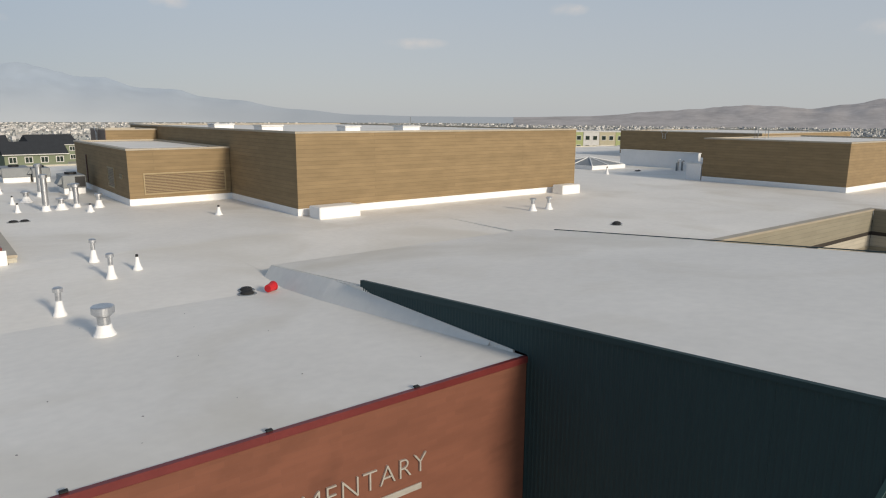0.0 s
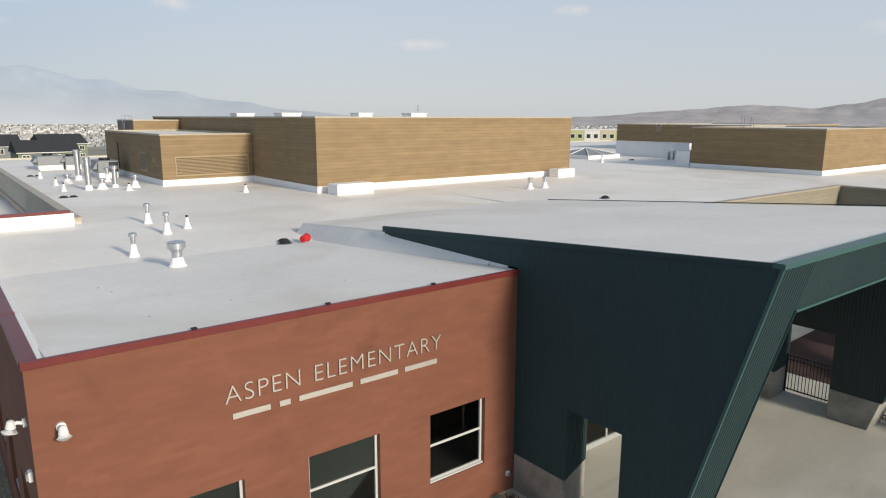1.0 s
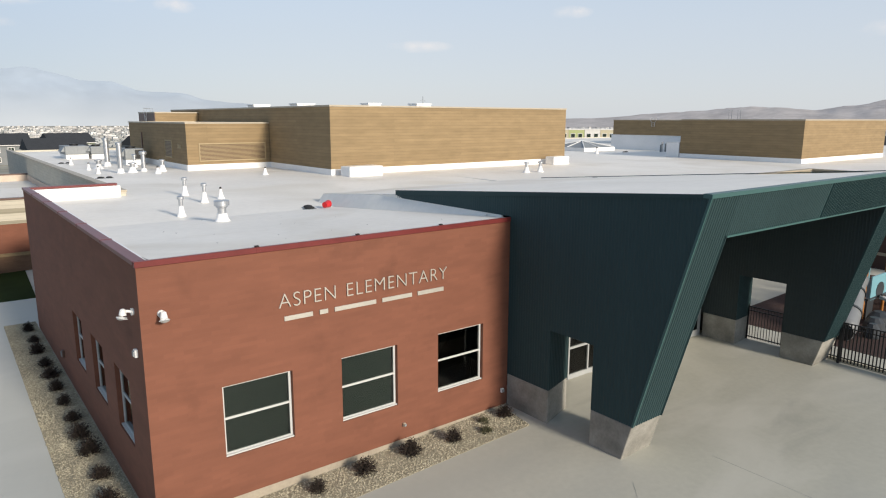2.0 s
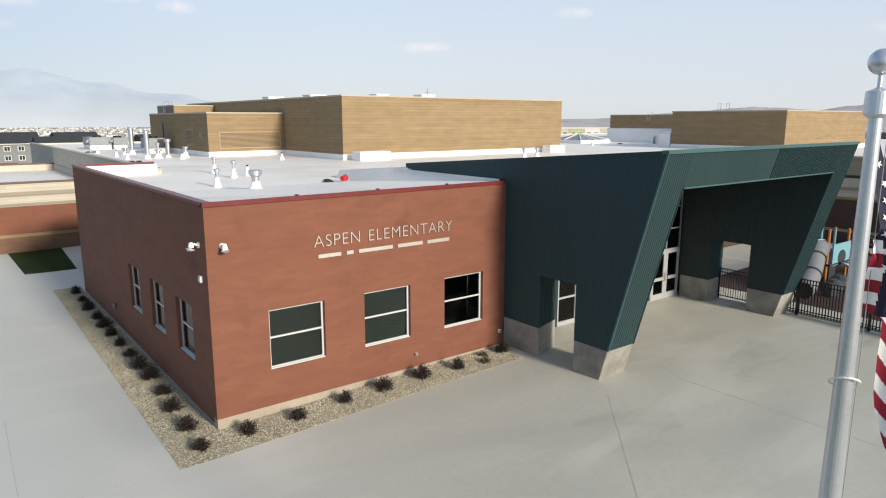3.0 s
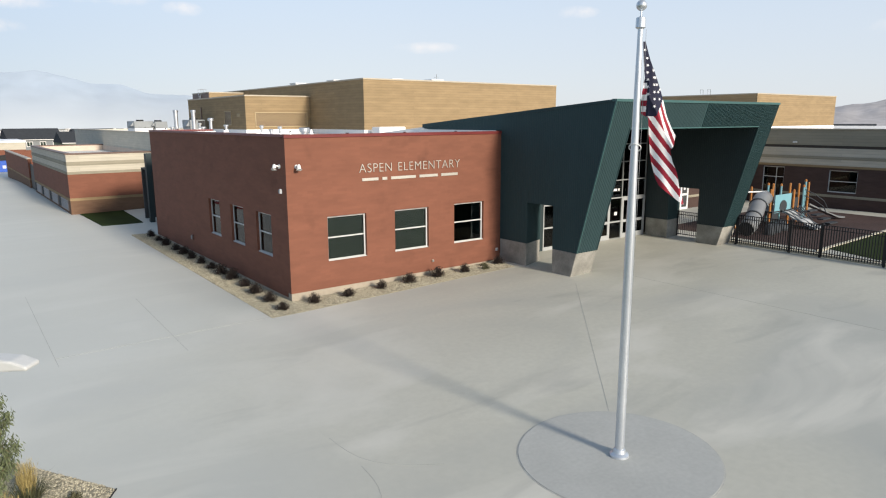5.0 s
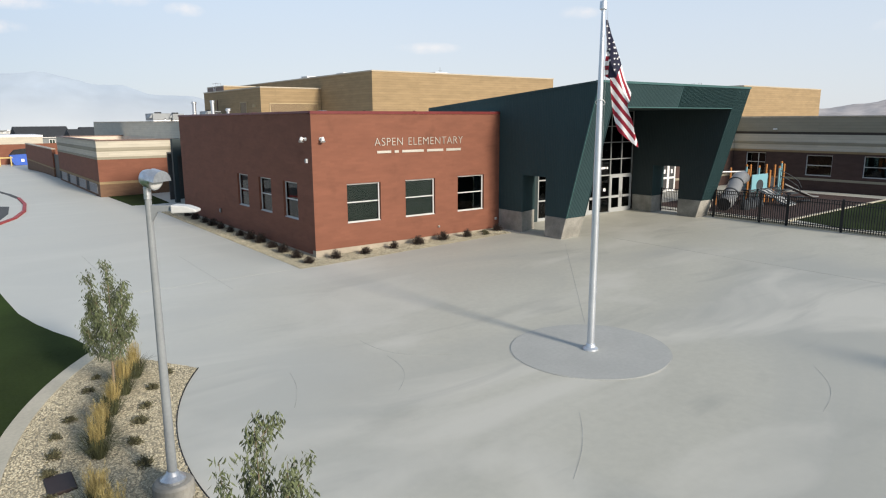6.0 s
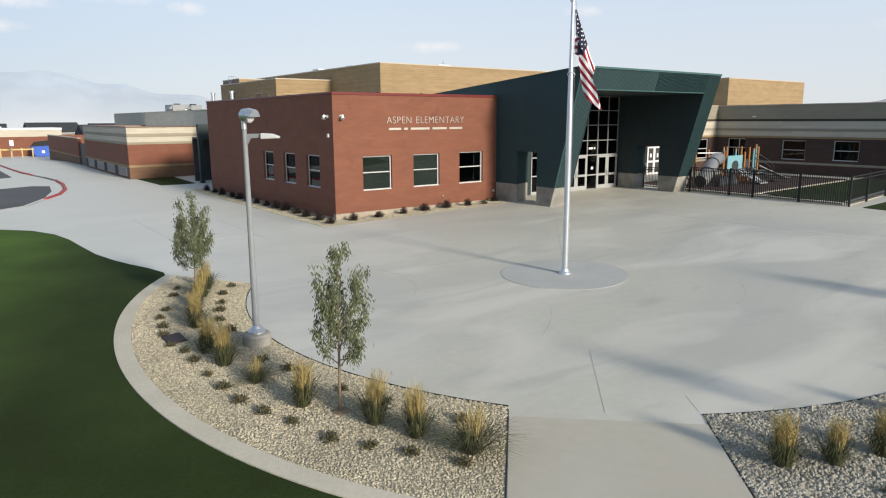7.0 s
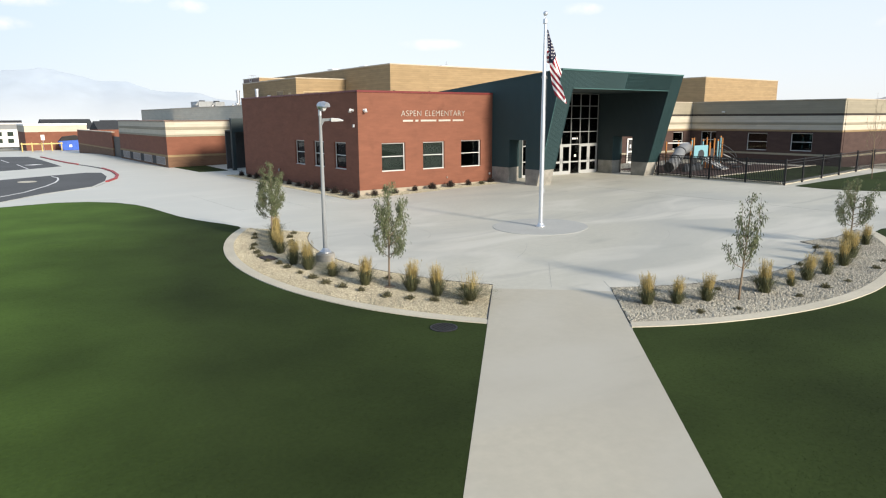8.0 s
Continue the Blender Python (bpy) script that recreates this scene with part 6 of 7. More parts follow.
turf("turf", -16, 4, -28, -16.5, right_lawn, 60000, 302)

# lids and drain
M["lid"] = mat("brown_plastic_lid", (0.035, 0.022, 0.02), 0.6, 0.1, 3, 0.1, 30, 0.1)
t = thing("utility_lid", (-12.71, -5.35, G(-12)), "dark brown valve box lid in the gravel bed", "utility lid")
part("lid", bx(-12.71 - 0.2, -12.71 + 0.2, -5.35 - 0.3, -5.35 + 0.3, G(-12) - 0.02, G(-12) + 0.06, bevel=0.015), M["lid"], t)
t = thing("storm_drain", (-12.53, -14.55, G(-12)), "round dark steel drain grate set in the lawn", "drain grate")
part("ring", lathe(-12.53, -14.55, [(0.30, -0.10), (0.30, -0.074), (0.27, -0.074), (0.27, -0.10)], 24), M["black"], t)
for i in range(7):
    dx = -0.24 + i * 0.08
    half = math.sqrt(0.27 ** 2 - dx * dx)
    part("bar", bx(-12.55 + dx, -12.51 + dx, -14.55 - half, -14.55 + half, -0.10, -0.080), M["rubber"], t)
part("sump", lathe(-12.53, -14.55, [(0.29, -0.11), (0.27, -0.088)], 24), M["rubber"], t)
t = thing("mulch_ring", (-11.55, -10.84, G(-12)), "brown mulch scattered round the young tree's foot", "mulch")
rnd2 = random.Random(9)
part("mound", lathe(-11.55, -10.84, [(0.17, G(-12)), (0.14, G(-12) + 0.03), (0.08, G(-12) + 0.04), (0.02, G(-12) + 0.04)], 11), M["bark"], t)
# leaf litter blown onto the office roof
lv, lf = [], []
for i in range(15):
    x, y = rnd2.uniform(0.5, 8.0), rnd2.uniform(9.0, 19.0)
    z, s, a = office_roof(y) + 0.012, rnd2.uniform(0.012, 0.035), rnd2.uniform(0, 6.28)
    b = len(lv)
    lv += [(x + s * math.cos(a), y + s * math.sin(a), z), (x - s * math.sin(a) * 0.5, y + s * math.cos(a) * 0.5, z + 0.008), (x - s * math.cos(a), y - s * math.sin(a), z), (x + s * math.sin(a) * 0.5, y - s * math.cos(a) * 0.5, z + 0.004)]
    lf.append((b, b + 1, b + 2, b + 3))
me = bpy.data.meshes.new("leaf_litter")
me.from_pydata(lv, [], lf)
me.materials.append(M["lid"])
tagged(new("leaf_litter", me), "dry leaf specks on the white roof", "debris", kind="stuff")

# ---- fences ----
PICKET = bpy.data.meshes.new("picket")
bm = bmesh.new()
box(bm, -0.0135, 0.0135, -0.0135, 0.0135, 0.06, 1.18)
bm.to_mesh(PICKET)
bm.free()
PICKET.materials.append(M["black"])


def fence(p0, p1, label, posts, h=1.5, step=0.112, slim=1.0):
    a, b = Vector((*p0, 0)), Vector((*p1, 0))
    L = (b - a).length
    d = (b - a).normalized()
    g = G(a.x)
    t = thing("fence", (a.x, a.y, g), label, "fence")
    for z in (0.20, h - 0.20, h - 0.03):
        n = Vector((-d.y, d.x, 0)) * 0.018
        q = [a - n + Vector((0, 0, g + z)), b - n + Vector((0, 0, g + z)), b + n + Vector((0, 0, g + z)), a + n + Vector((0, 0, g + z))]
        part("rail", prism(q, (0, 0, 0.035)), M["black"], t)
    for k in posts:
        p = a + d * L * k
        w = 0.045
        part("post", bx(p.x - w, p.x + w, p.y - w, p.y + w, g - 0.1, g + h + 0.08), M["black"], t)
    n = int(L / step)
    for i in range(1, n):
        p = a + d * (L * i / n)
        o = new("picket", PICKET)
        o.parent = t
        o.location = (p.x - a.x, p.y - a.y, 0)
        o.scale = (slim, slim, h / 1.2)
        ORG[o] = ORG[t]


fence((20.2, 4.0), (19.95, -5.65), "black steel picket fence along the play yard", (0.05, 0.325, 0.47, 0.74, 1.0), slim=1.3)
fence((20.02, -5.65), (37.8, -3.6), "black steel picket fence across the play yard", (0.16, 0.36, 0.56, 0.78, 1.0), step=0.135, slim=0.58)
fence((38.0, -3.6), (46.0, -6.0), "black steel picket fence beyond the yard corner", (0.0, 0.5, 1.0), slim=0.6)

ribbon("fence_kerb", [(20.42, 3.9), (20.19, -5.3)], 0.24, 0.13, 0.2, M["kerb"], "pale concrete kerb at the foot of the picket fence", "kerb")
ribbon("fence_kerb", [(20.08, -5.44), (37.8, -3.42)], 0.16, 0.06, 0.2, M["kerb"], "pale concrete kerb at the foot of the picket fence", "kerb")


# ---- play structure ----
play = thing("play_structure", (27, 5.3, 0.2), "climbing frame with orange posts, blue panels and grey slides", "play structure")
for x, y, z, m in ((26.66, 5.2, 2.42, "play_orange"), (26.9, 6.5, 2.45, "play_orange"), (27.65, 5.6, 2.66, "play_orange"), (28.45, 6.3, 2.55, "play_blue"), (28.75, 5.15, 2.66, "play_orange"), (28.98, 5.0, 2.28, "play_orange"), (29.75, 5.1, 2.58, "play_orange"), (29.95, 4.9, 2.45, "play_blue"), (30.05, 6.3, 2.4, "play_blue"), (30.75, 5.0, 2.6, "play_orange"), (30.9, 5.25, 2.7, "play_blue"), (24.85, 6.2, 2.4, "play_orange")):
    part("post", tb([(x, y, 0.15), (x, y, z - 0.04), (x, y, z)], [0.062, 0.062, 0.03], 12), M[m], play, "plastic capped post")
    if m == "play_blue":
        part("post_cap", lathe(x, y, [(0.07, z - 0.1), (0.07, z), (0.03, z + 0.05)], 12), M["play_orange"], play, "orange post cap")
part("top_beam", tb([(24.9, 6.1, 2.28), (26.7, 5.4, 2.26)], [0.045, 0.045], 10), M["white_metal"], play, "pale beam over the tube")
part("deck", bx(26.6, 30.8, 5.0, 6.5, 1.05, 1.13), M["play_dark"], play, "dark play deck")
part("panel", wall("y", 5.02, 0.05, 26.85, 28.75, 1.02, 2.06, [(27.5, 28.15, 1.02, 1.62)]), M["play_blue"], play, "light blue panel with an arched opening")
arch = prism([(27.825 + 0.42 * math.cos(a), 5.0, 1.36 + 0.36 * math.sin(a)) for a in [2 * math.pi * k / 18 for k in range(18)]], (0, 0.03, 0))
part("arch_hood", arch, M["play_dark"], play, "dark round hood of the opening")
part("panel", bx(29.0, 29.7, 5.05, 5.1, 1.2, 1.75), M["play_dark"], play)
part("tube_slide", tb([(26.6, 5.5, 1.88), (25.9, 5.35, 1.86), (25.0, 5.05, 1.62), (24.1, 4.75, 1.15), (23.3, 4.55, 0.72), (22.8, 4.45, 0.6)], [0.42, 0.43, 0.43, 0.43, 0.43, 0.42], 20), M["play_grey"], play, "grey plastic tube slide", smooth=True)
for p, q in (((25.05, 5.07, 1.65), (24.98, 5.04, 1.61)), ((24.0, 4.73, 1.10), (23.93, 4.71, 1.06))):
    part("tube_ring", tb([p, q], [0.47, 0.47], 20), M["play_dark"], play)
# black disc stands for the shade inside the tube
part("tube_mouth", tb([(22.81, 4.45, 0.6), (22.76, 4.44, 0.59)], [0.38, 0.38], 20), M["rubber"], play)
for s in (-0.5, 0.0, 0.5):
    part("slide_rail", tb([(28.05 + s, 4.9, 1.14), (28.0 + s, 4.2, 0.87), (27.95 + s, 3.4, 0.47), (27.9 + s, 2.9, 0.32)], [0.045] * 4, 8), M["play_grey"], play)
bed = bmesh.new()
secs = []
for k in range(13):
    f = k / 12
    y, z = 4.9 - 2.0 * f, 1.08 - 0.80 * f + 0.05 * math.sin(f * 14)
    secs.append([bed.verts.new((27.52 - 0.12 * f + dx, y, z + dz)) for dx, dz in ((0, 0), (1.02, 0), (1.02, -0.06), (0, -0.06))])
for a, b in zip(secs, secs[1:]):
    for k in range(4):
        bed.faces.new((a[k], a[(k + 1) % 4], b[(k + 1) % 4], b[k]))
bed.faces.new(secs[0]), bed.faces.new(secs[-1][::-1])
bmesh.ops.recalc_face_normals(bed, faces=bed.faces)
M["play_pale"] = mat("pale_grey_plastic", (0.42, 0.42, 0.41), 0.45, 0.08, 2, 0.04, 20, 0.03)
part("slide_bed", bed, M["play_pale"], play, "grey double wave slide")
part("chute", prism([(30.9, 4.9, 1.3), (31.9, 4.5, 0.85), (33.0, 4.0, 0.40), (33.6, 3.9, 0.36), (33.6, 3.9, 0.28), (33.0, 4.0, 0.32), (31.9, 4.5, 0.77), (30.9, 4.9, 1.2)], (0.2, 0.55, 0)), M["play_grey"], play, "grey chute slide")
for dz in (0.0, 0.35):
    part("handrail", tb([(30.0, 4.85, 2.2 - dz), (30.9, 4.7, 1.9 - dz), (31.6, 4.4, 1.45 - dz), (31.9, 4.3, 1.0 - dz)], [0.028] * 4, 8), M["play_dark"], play, "dark bent handrail")
for i in range(4):
    part("step", bx(29.9, 30.9, 3.2 + i * 0.4, 3.55 + i * 0.4, 0.3 + i * 0.2, 0.37 + i * 0.2), M["play_dark"], play)
for i in range(4):
    part("climber_loop", tb([(28.95 + 0.28 * i, 4.9, 1.2), (29.0 + 0.28 * i, 4.5, 0.95 - 0.05 * i), (29.05 + 0.28 * i, 4.2, 0.45), (29.05 + 0.28 * i, 4.15, 0.15)], [0.03] * 4, 8), M["play_dark"], play, "dark climbing bar")
part("skirt_panel", bx(26.7, 27.4, 5.06, 5.11, 0.2, 1.02), M["play_dark"], play, "dark panel below the deck")
for cx, cy, r in ((25.2, 4.2, 0.42), (26.3, 4.4, 0.5), (24.2, 3.9, 0.3)):
    part("climbing_boulder", lathe(cx, cy, [(r, 0.15), (r * 1.04, 0.32), (r * 0.85, 0.6), (r * 0.45, 0.78)], 9), M["play_dark"], play, "dark moulded climbing boulder")

# glazed door on the lit inner wall behind the canopy
gd = thing("glazed_door", (29.55, 12.97, 0.2), "white framed pair of glazed classroom doors", "door")
part("door_frame", wall("y", 12.90, 0.06, 28.65, 30.45, 0.2, 2.40, [(28.8, 29.42, 0.35, 1.15), (28.8, 29.42, 1.3, 2.28), (29.68, 30.3, 0.35, 1.15), (29.68, 30.3, 1.3, 2.28)]), M["white_metal"], gd)
part("pane", bx(28.7, 30.4, 12.935, 12.945, 0.25, 2.35), M["dark_room"], gd, "dark glass")
for x in (29.02, 29.9):
    part("notice", bx(x, x + 0.2, 12.915, 12.925, 1.55, 1.85), M["flag_white"], gd, "small white notice behind the glass")

# ---- things on the roof ----
def vent(x, y, z, h, r, label, cap="collar", group="roof vents"):
    """A flue with a flared membrane boot, a pipe and a cap."""
    t = thing("roof_vent", (x, y, z), label, "roof vent", group)
    kb = 0.15 if h > 1 else 0.38 if cap == "drum" else 0.52
    wide = 1.35 if h > 1 else 1.55 if cap == "drum" else 2.0
    neck = 0.9
    if cap == "black":
        kb, wide, neck = 0.92, 1.75, 0.5
    part("boot", lathe(x, y, [(r * wide, z - 0.01), (r * (wide - 0.08), z + 0.03), (r * (neck + (wide - neck) * 0.55), z + h * kb * 0.28), (r * (neck + (wide - neck) * 0.22), z + h * kb * 0.65), (r * (neck + 0.08), z + h * kb)], 20), M["flash"], t, "white membrane boot")
    part("pipe", lathe(x, y, [(r * neck * 0.95, z + h * 0.1), (r * neck * 0.95, z + h * 0.9), (r * 0.4, z + h * 0.92)], 18), M["steel"], t)
    if cap == "collar":
        part("cap", lathe(x, y, [(r * 1.05, z + h * 0.82), (r * 1.45, z + h * 0.84), (r * 1.45, z + h * 0.96), (r * 0.9, z + h)], 18), M["steel"], t, "galvanised cap")
    elif cap == "tip":
        part("cap", lathe(x, y, [(r * 0.96, z + h * 0.90), (r * 1.1, z + h * 0.905), (r * 1.1, z + h * 0.985), (r * 0.8, z + h), (r * 0.2, z + h * 0.99)], 16), M["steel"], t, "open stack end with a rolled rim")
    elif cap == "drum":
        part("cap", lathe(x, y, [(r * 0.9, z + h * 0.64), (r * 1.2, z + h * 0.69), (r * 1.2, z + h * 0.74), (r * 1.5, z + h * 0.755), (r * 1.5, z + h * 0.97), (r * 1.35, z + h * 1.0)], 28), M["steel"], t, "broad galvanised drum cap")
    elif cap == "black":
        part("cap", lathe(x, y, [(r * 0.52, z + h * 0.9), (r * 0.52, z + h * 1.08), (r * 0.3, z + h * 1.1)], 12), M["rubber"], t, "black pipe end")


orf = office_roof
vent(2.93, 15.97, orf(15.97), 0.70, 0.165, "large galvanised exhaust vent with a drum cap", "drum")
vent(2.45, 18.78, orf(18.8), 0.75, 0.085, "slim galvanised flue with a white boot")
vent(4.36, 22.05, orf(22.5), 0.80, 0.085, "slim galvanised flue with a white boot")
vent(4.39, 24.75, orf(25.3), 0.80, 0.085, "slim galvanised flue with a white boot")
vent(5.31, 22.8, orf(23.3), 0.46, 0.09, "white conical vent boot with a black pipe end", "black")
for x, y, h, r, c in ((5.7, 46.8, 2.0, 0.20, "tip"), (5.0, 39.6, 1.9, 0.18, "tip"), (6.55, 40.35, 1.3, 0.16, "collar"), (4.65, 44.3, 0.62, 0.17, "collar"), (5.74, 39.8, 0.62, 0.17, "collar"), (7.5, 39.6, 0.77, 0.14, "collar"), (3.9, 43.5, 0.45, 0.09, "black"), (3.75, 39.7, 0.45, 0.09, "black"), (3.85, 49.7, 0.5, 0.1, "black"), (6.76, 37.9, 0.4, 0.12, "black"), (11.7, 33.1, 0.44, 0.11, "black"), (25.67, 24.8, 0.68, 0.12, "collar"), (26.8, 24.7, 0.68, 0.12, "collar"), (47.7, 37.3, 0.6, 0.12, "black"), (7.0, 44.6, 0.9, 0.12, "collar")):
    vent(x, y, RZ - 0.02, h, r, "tall galvanised roof stack with a rolled rim" if c == "tip" else "galvanised roof flue with a white boot" if c == "collar" else "white conical vent boot with a black pipe end", c)


def rtu(x0, x1, y0, y1, z, h, m, label, dark=False):
    """A packaged rooftop air unit: white kerb, cabinet, panels, intake hood and coil grille."""
    t = thing("rooftop_unit", ((x0 + x1) / 2, (y0 + y1) / 2, z), label, "air unit", "rooftop air units")
    part("kerb", bx(x0 + 0.05, x1 - 0.05, y0 + 0.05, y1 - 0.05, z - 0.02, z + 0.35), M["flash"], t)
    part("cabinet", bx(x0, x1, y0, y1, z + 0.35, z + h, bevel=0.02), m, t)
    k = max(2, int((x1 - x0) / 0.9))
    for i in range(k):
        a = x0 + (x1 - x0) * i / k
        part("panel", bx(a + 0.04, a + (x1 - x0) / k - 0.04, y0 - 0.02, y0 - 0.002, z + 0.42, z + h - 0.08), M["black"] if dark and i else M["grey_steel"] if i % 2 else m, t)
    part("hood", prism([(x0 - 0.3, y0 + 0.2, z + 0.6), (x0 - 0.002, y0 + 0.2, z + 0.6), (x0 - 0.002, y0 + 0.2, z + h - 0.05)], (0, (y1 - y0) * 0.5, 0)), m, t)
    part("fan_shroud", lathe((x0 + x1) / 2, (y0 + y1) / 2, [(0.35, z + h), (0.35, z + h + 0.14), (0.3, z + h + 0.14)], 20), M["black"], t)


rtu(4.7, 6.5, 57.5, 60.5, RZ, 1.05, M["grey_steel"], "grey rooftop air unit on a white kerb")
rtu(6.55, 7.7, 57.0, 59.4, RZ, 1.0, M["grey_steel"], "grey rooftop air unit with a dark grille")
rtu(7.0, 8.3, 47.2, 49.5, RZ, 1.15, M["grey_steel"], "grey rooftop air unit with a black louver", True)
for x0, x1, y0, y1 in ((15.24, 16.5, 43.0, 44.2), (15.86, 17.16, 37.0, 38.2), (19.05, 20.02, 33.0, 34.0), (22.26, 23.45, 32.0, 33.0)):
    t = thing("roof_hatch", ((x0 + x1) / 2, (y0 + y1) / 2, 9.1), "low white curbed box on the gymnasium roof", "roof curb", "white roof curbs")
    part("curb", bx(x0, x1, y0, y1, 9.0, 9.62, bevel=0.02), M["flash"], t)
    part("lid", bx(x0 - 0.05, x1 + 0.05, y0 - 0.05, y1 + 0.05, 9.622, 9.70, bevel=0.015), M["white_metal"], t)
for x0, x1, y0, y1, h in ((15.0, 17.3, 28.6, 29.7, 0.55), (32.6, 34.3, 28.9, 29.8, 0.55)):
    t = thing("roof_pad", ((x0 + x1) / 2, y0, RZ), "white membrane wrapped curb beside the gymnasium wall", "roof curb", "white roof curbs")
    part("curb", bx(x0, x1, y0, y1, RZ - 0.05, RZ + h, bevel=0.04), M["flash"], t)
    part("top_patch", bx(x0 + 0.1, x1 - 0.1, y0 + 0.1, y1 - 0.1, RZ + h, RZ + h + 0.012), M["roof"], t)
# pyramid skylight
t = thing("skylight", (52.7, 43.4, RZ), "glazed pyramid skylight on a white kerb", "skylight")
part("kerb", bx(50.2, 55.2, 41.0, 46.0, RZ - 0.05, RZ + 0.35), M["flash"], t)
b = bmesh.new()
cs = [b.verts.new(p) for p in ((50.3, 41.1, RZ + 0.35), (55.1, 41.1, RZ + 0.35), (55.1, 45.9, RZ + 0.35), (50.3, 45.9, RZ + 0.35))]
ap = b.verts.new((52.7, 43.5, RZ + 1.0))
for i in range(4):
    b.faces.new((cs[i], cs[(i + 1) % 4], ap))
part("glazing", b, M["grey_steel"], t, "grey translucent glazing")
for c in ((50.3, 41.1), (55.1, 41.1), (55.1, 45.9), (50.3, 45.9), (52.7, 41.1), (50.3, 43.5)):
    part("bar", tb([(c[0], c[1], RZ + 0.37), (52.7, 43.5, RZ + 1.02)], [0.06, 0.06], 6), M["white_metal"], t)
# white screen walls and pipes near the classroom volume
t = thing("screen_wall", (58.7, 40, RZ), "white membrane clad screen wall on the roof", "screen wall")
part("panel", bx(58.6, 59.0, 35.2, 44.2, RZ - 0.05, 6.85), M["flash"], t)
part("cap", bx(58.55, 59.05, 35.15, 44.25, 6.852, 6.92), M["white_metal"], t)
t = thing("screen_wall", (49.5, 29.8, RZ), "short white membrane clad wall beside the tan volume", "screen wall")
part("panel", bx(49.0, 52, 29.1, 30.4, RZ - 0.05, 6.6), M["flash"], t)
part("cap", bx(48.95, 52.05, 29.05, 30.45, 6.602, 6.66), M["white_metal"], t)
t = thing("pipe_rack", (56.6, 35.9, RZ), "cluster of insulated pipes on the roof", "pipes")
for i, (dx, dy, h) in enumerate(((0, 0, 0.7), (0.35, 0.1, 0.95), (0.7, -0.1, 0.8), (1.1, 0.1, 0.55))):
    part("pipe", tb([(56.2 + dx, 35.9 + dy, RZ - 0.05), (56.2 + dx, 35.9 + dy, RZ + h), (56.2 + dx + 0.25, 35.9 + dy, RZ + h + 0.05)], [0.09] * 3, 10), M["steel"] if i % 2 else M["grey_steel"], t)


def roof_ladder(x, y, z, label, rise=0.32, m="steel", below=True):
    """Two bent grab rails that rise past a coping."""
    t = thing("roof_ladder", (x, y, z), label, "ladder", "roof ladders")
    for s in (-0.34, 0.34):
        foot_ = [(x - 0.09, y + s * 0.6, z - 0.9), (x - 0.09, y + s * 0.6, z - 0.35)] if below else []
        part("rail", tb(foot_ + [(x - 0.09, y + s * 1.3, z - 0.1), (x - 0.09, y + s * 1.3, z + rise), (x + 0.45, y + s * 1.3, z + rise), (x + 0.45, y + s * 1.3, z - 0.1)], [0.028] * (len(foot_) + 4), 8), M[m], t)
    for i in range(3 if below else 0):
        part("rung", tb([(x - 0.09, y - 0.2, z - 0.85 + i * 0.25), (x - 0.09, y + 0.2, z - 0.85 + i * 0.25)], [0.016] * 2, 6), M[m], t)


roof_ladder(11.04, 56.5, 9.2, "steel ladder rails on the stair volume")
roof_ladder(56.2, 28.2, 8.66, "thin steel grab rails on the classroom volume's roof", 0.85, "grey_steel", False)
roof_ladder(72.0, 48.0, 8.6, "steel ladder rails on the far volume")
t = thing("antenna", (23.5, 33, 9.1), "thin steel antenna mast on the gymnasium roof", "antenna")
part("mast", tb([(23.5, 33, 9.05), (23.5, 33, 10.2)], [0.03, 0.02], 8), M["grey_steel"], t)
part("crossbar", tb([(23.2, 32.9, 9.9), (23.8, 33.1, 9.9)], [0.015] * 2, 6), M["grey_steel"], t)
# roof drains with black strainers
def drain(x, y, z, turn):
    t = thing("roof_drain", (x, y, z), "black domed roof drain strainer", "roof drain", "roof drains")
    for dx, r in ((0.0, 0.2), (0.45, 0.18)):
        cx, cy = x + dx * math.cos(turn), y + dx * math.sin(turn)
        part("strainer", lathe(cx, cy, [(r, z - 0.01), (r, z + 0.04), (r * 0.8, z + 0.08), (r * 0.4, z + 0.10)], 14), M["rubber"], t)
        part("flange", lathe(cx, cy, [(r * 1.4, z - 0.005), (r * 1.35, z + 0.015)], 16), M["grey_steel"], t)


drain(7.06, 17.95, orf(17.85), 1.25)
drain(3.2, 36.2, RZ - 0.02, 0)
drain(3.5, 51.6, RZ - 0.02, 0)
drain(25.4, 19.1, RZ - 0.02, 0.6)
drain(52.6, 37.7, RZ - 0.02, 0.3)
# bucket lying on its side
t = thing("bucket", (7.64, 17.7, orf(17.7)), "red plastic bucket lying on the white roof", "bucket")
bz = orf(17.7) + 0.135
part("shell", tb([(7.540, 17.620, bz), (7.790, 17.770, bz + 0.02), (7.795, 17.773, bz + 0.02), (7.570, 17.640, bz)], [0.11, 0.135, 0.12, 0.095], 18), M["bucket"], t)
part("rim", tb([(7.770, 17.758, bz + 0.02), (7.800, 17.776, bz + 0.022)], [0.145, 0.145], 18), M["bucket"], t)
part("handle", tb([(7.790, 17.650, bz), (7.860, 17.700, bz - 0.1), (7.850, 17.900, bz - 0.1), (7.800, 17.900, bz)], [0.008] * 4, 6), M["steel"], t)

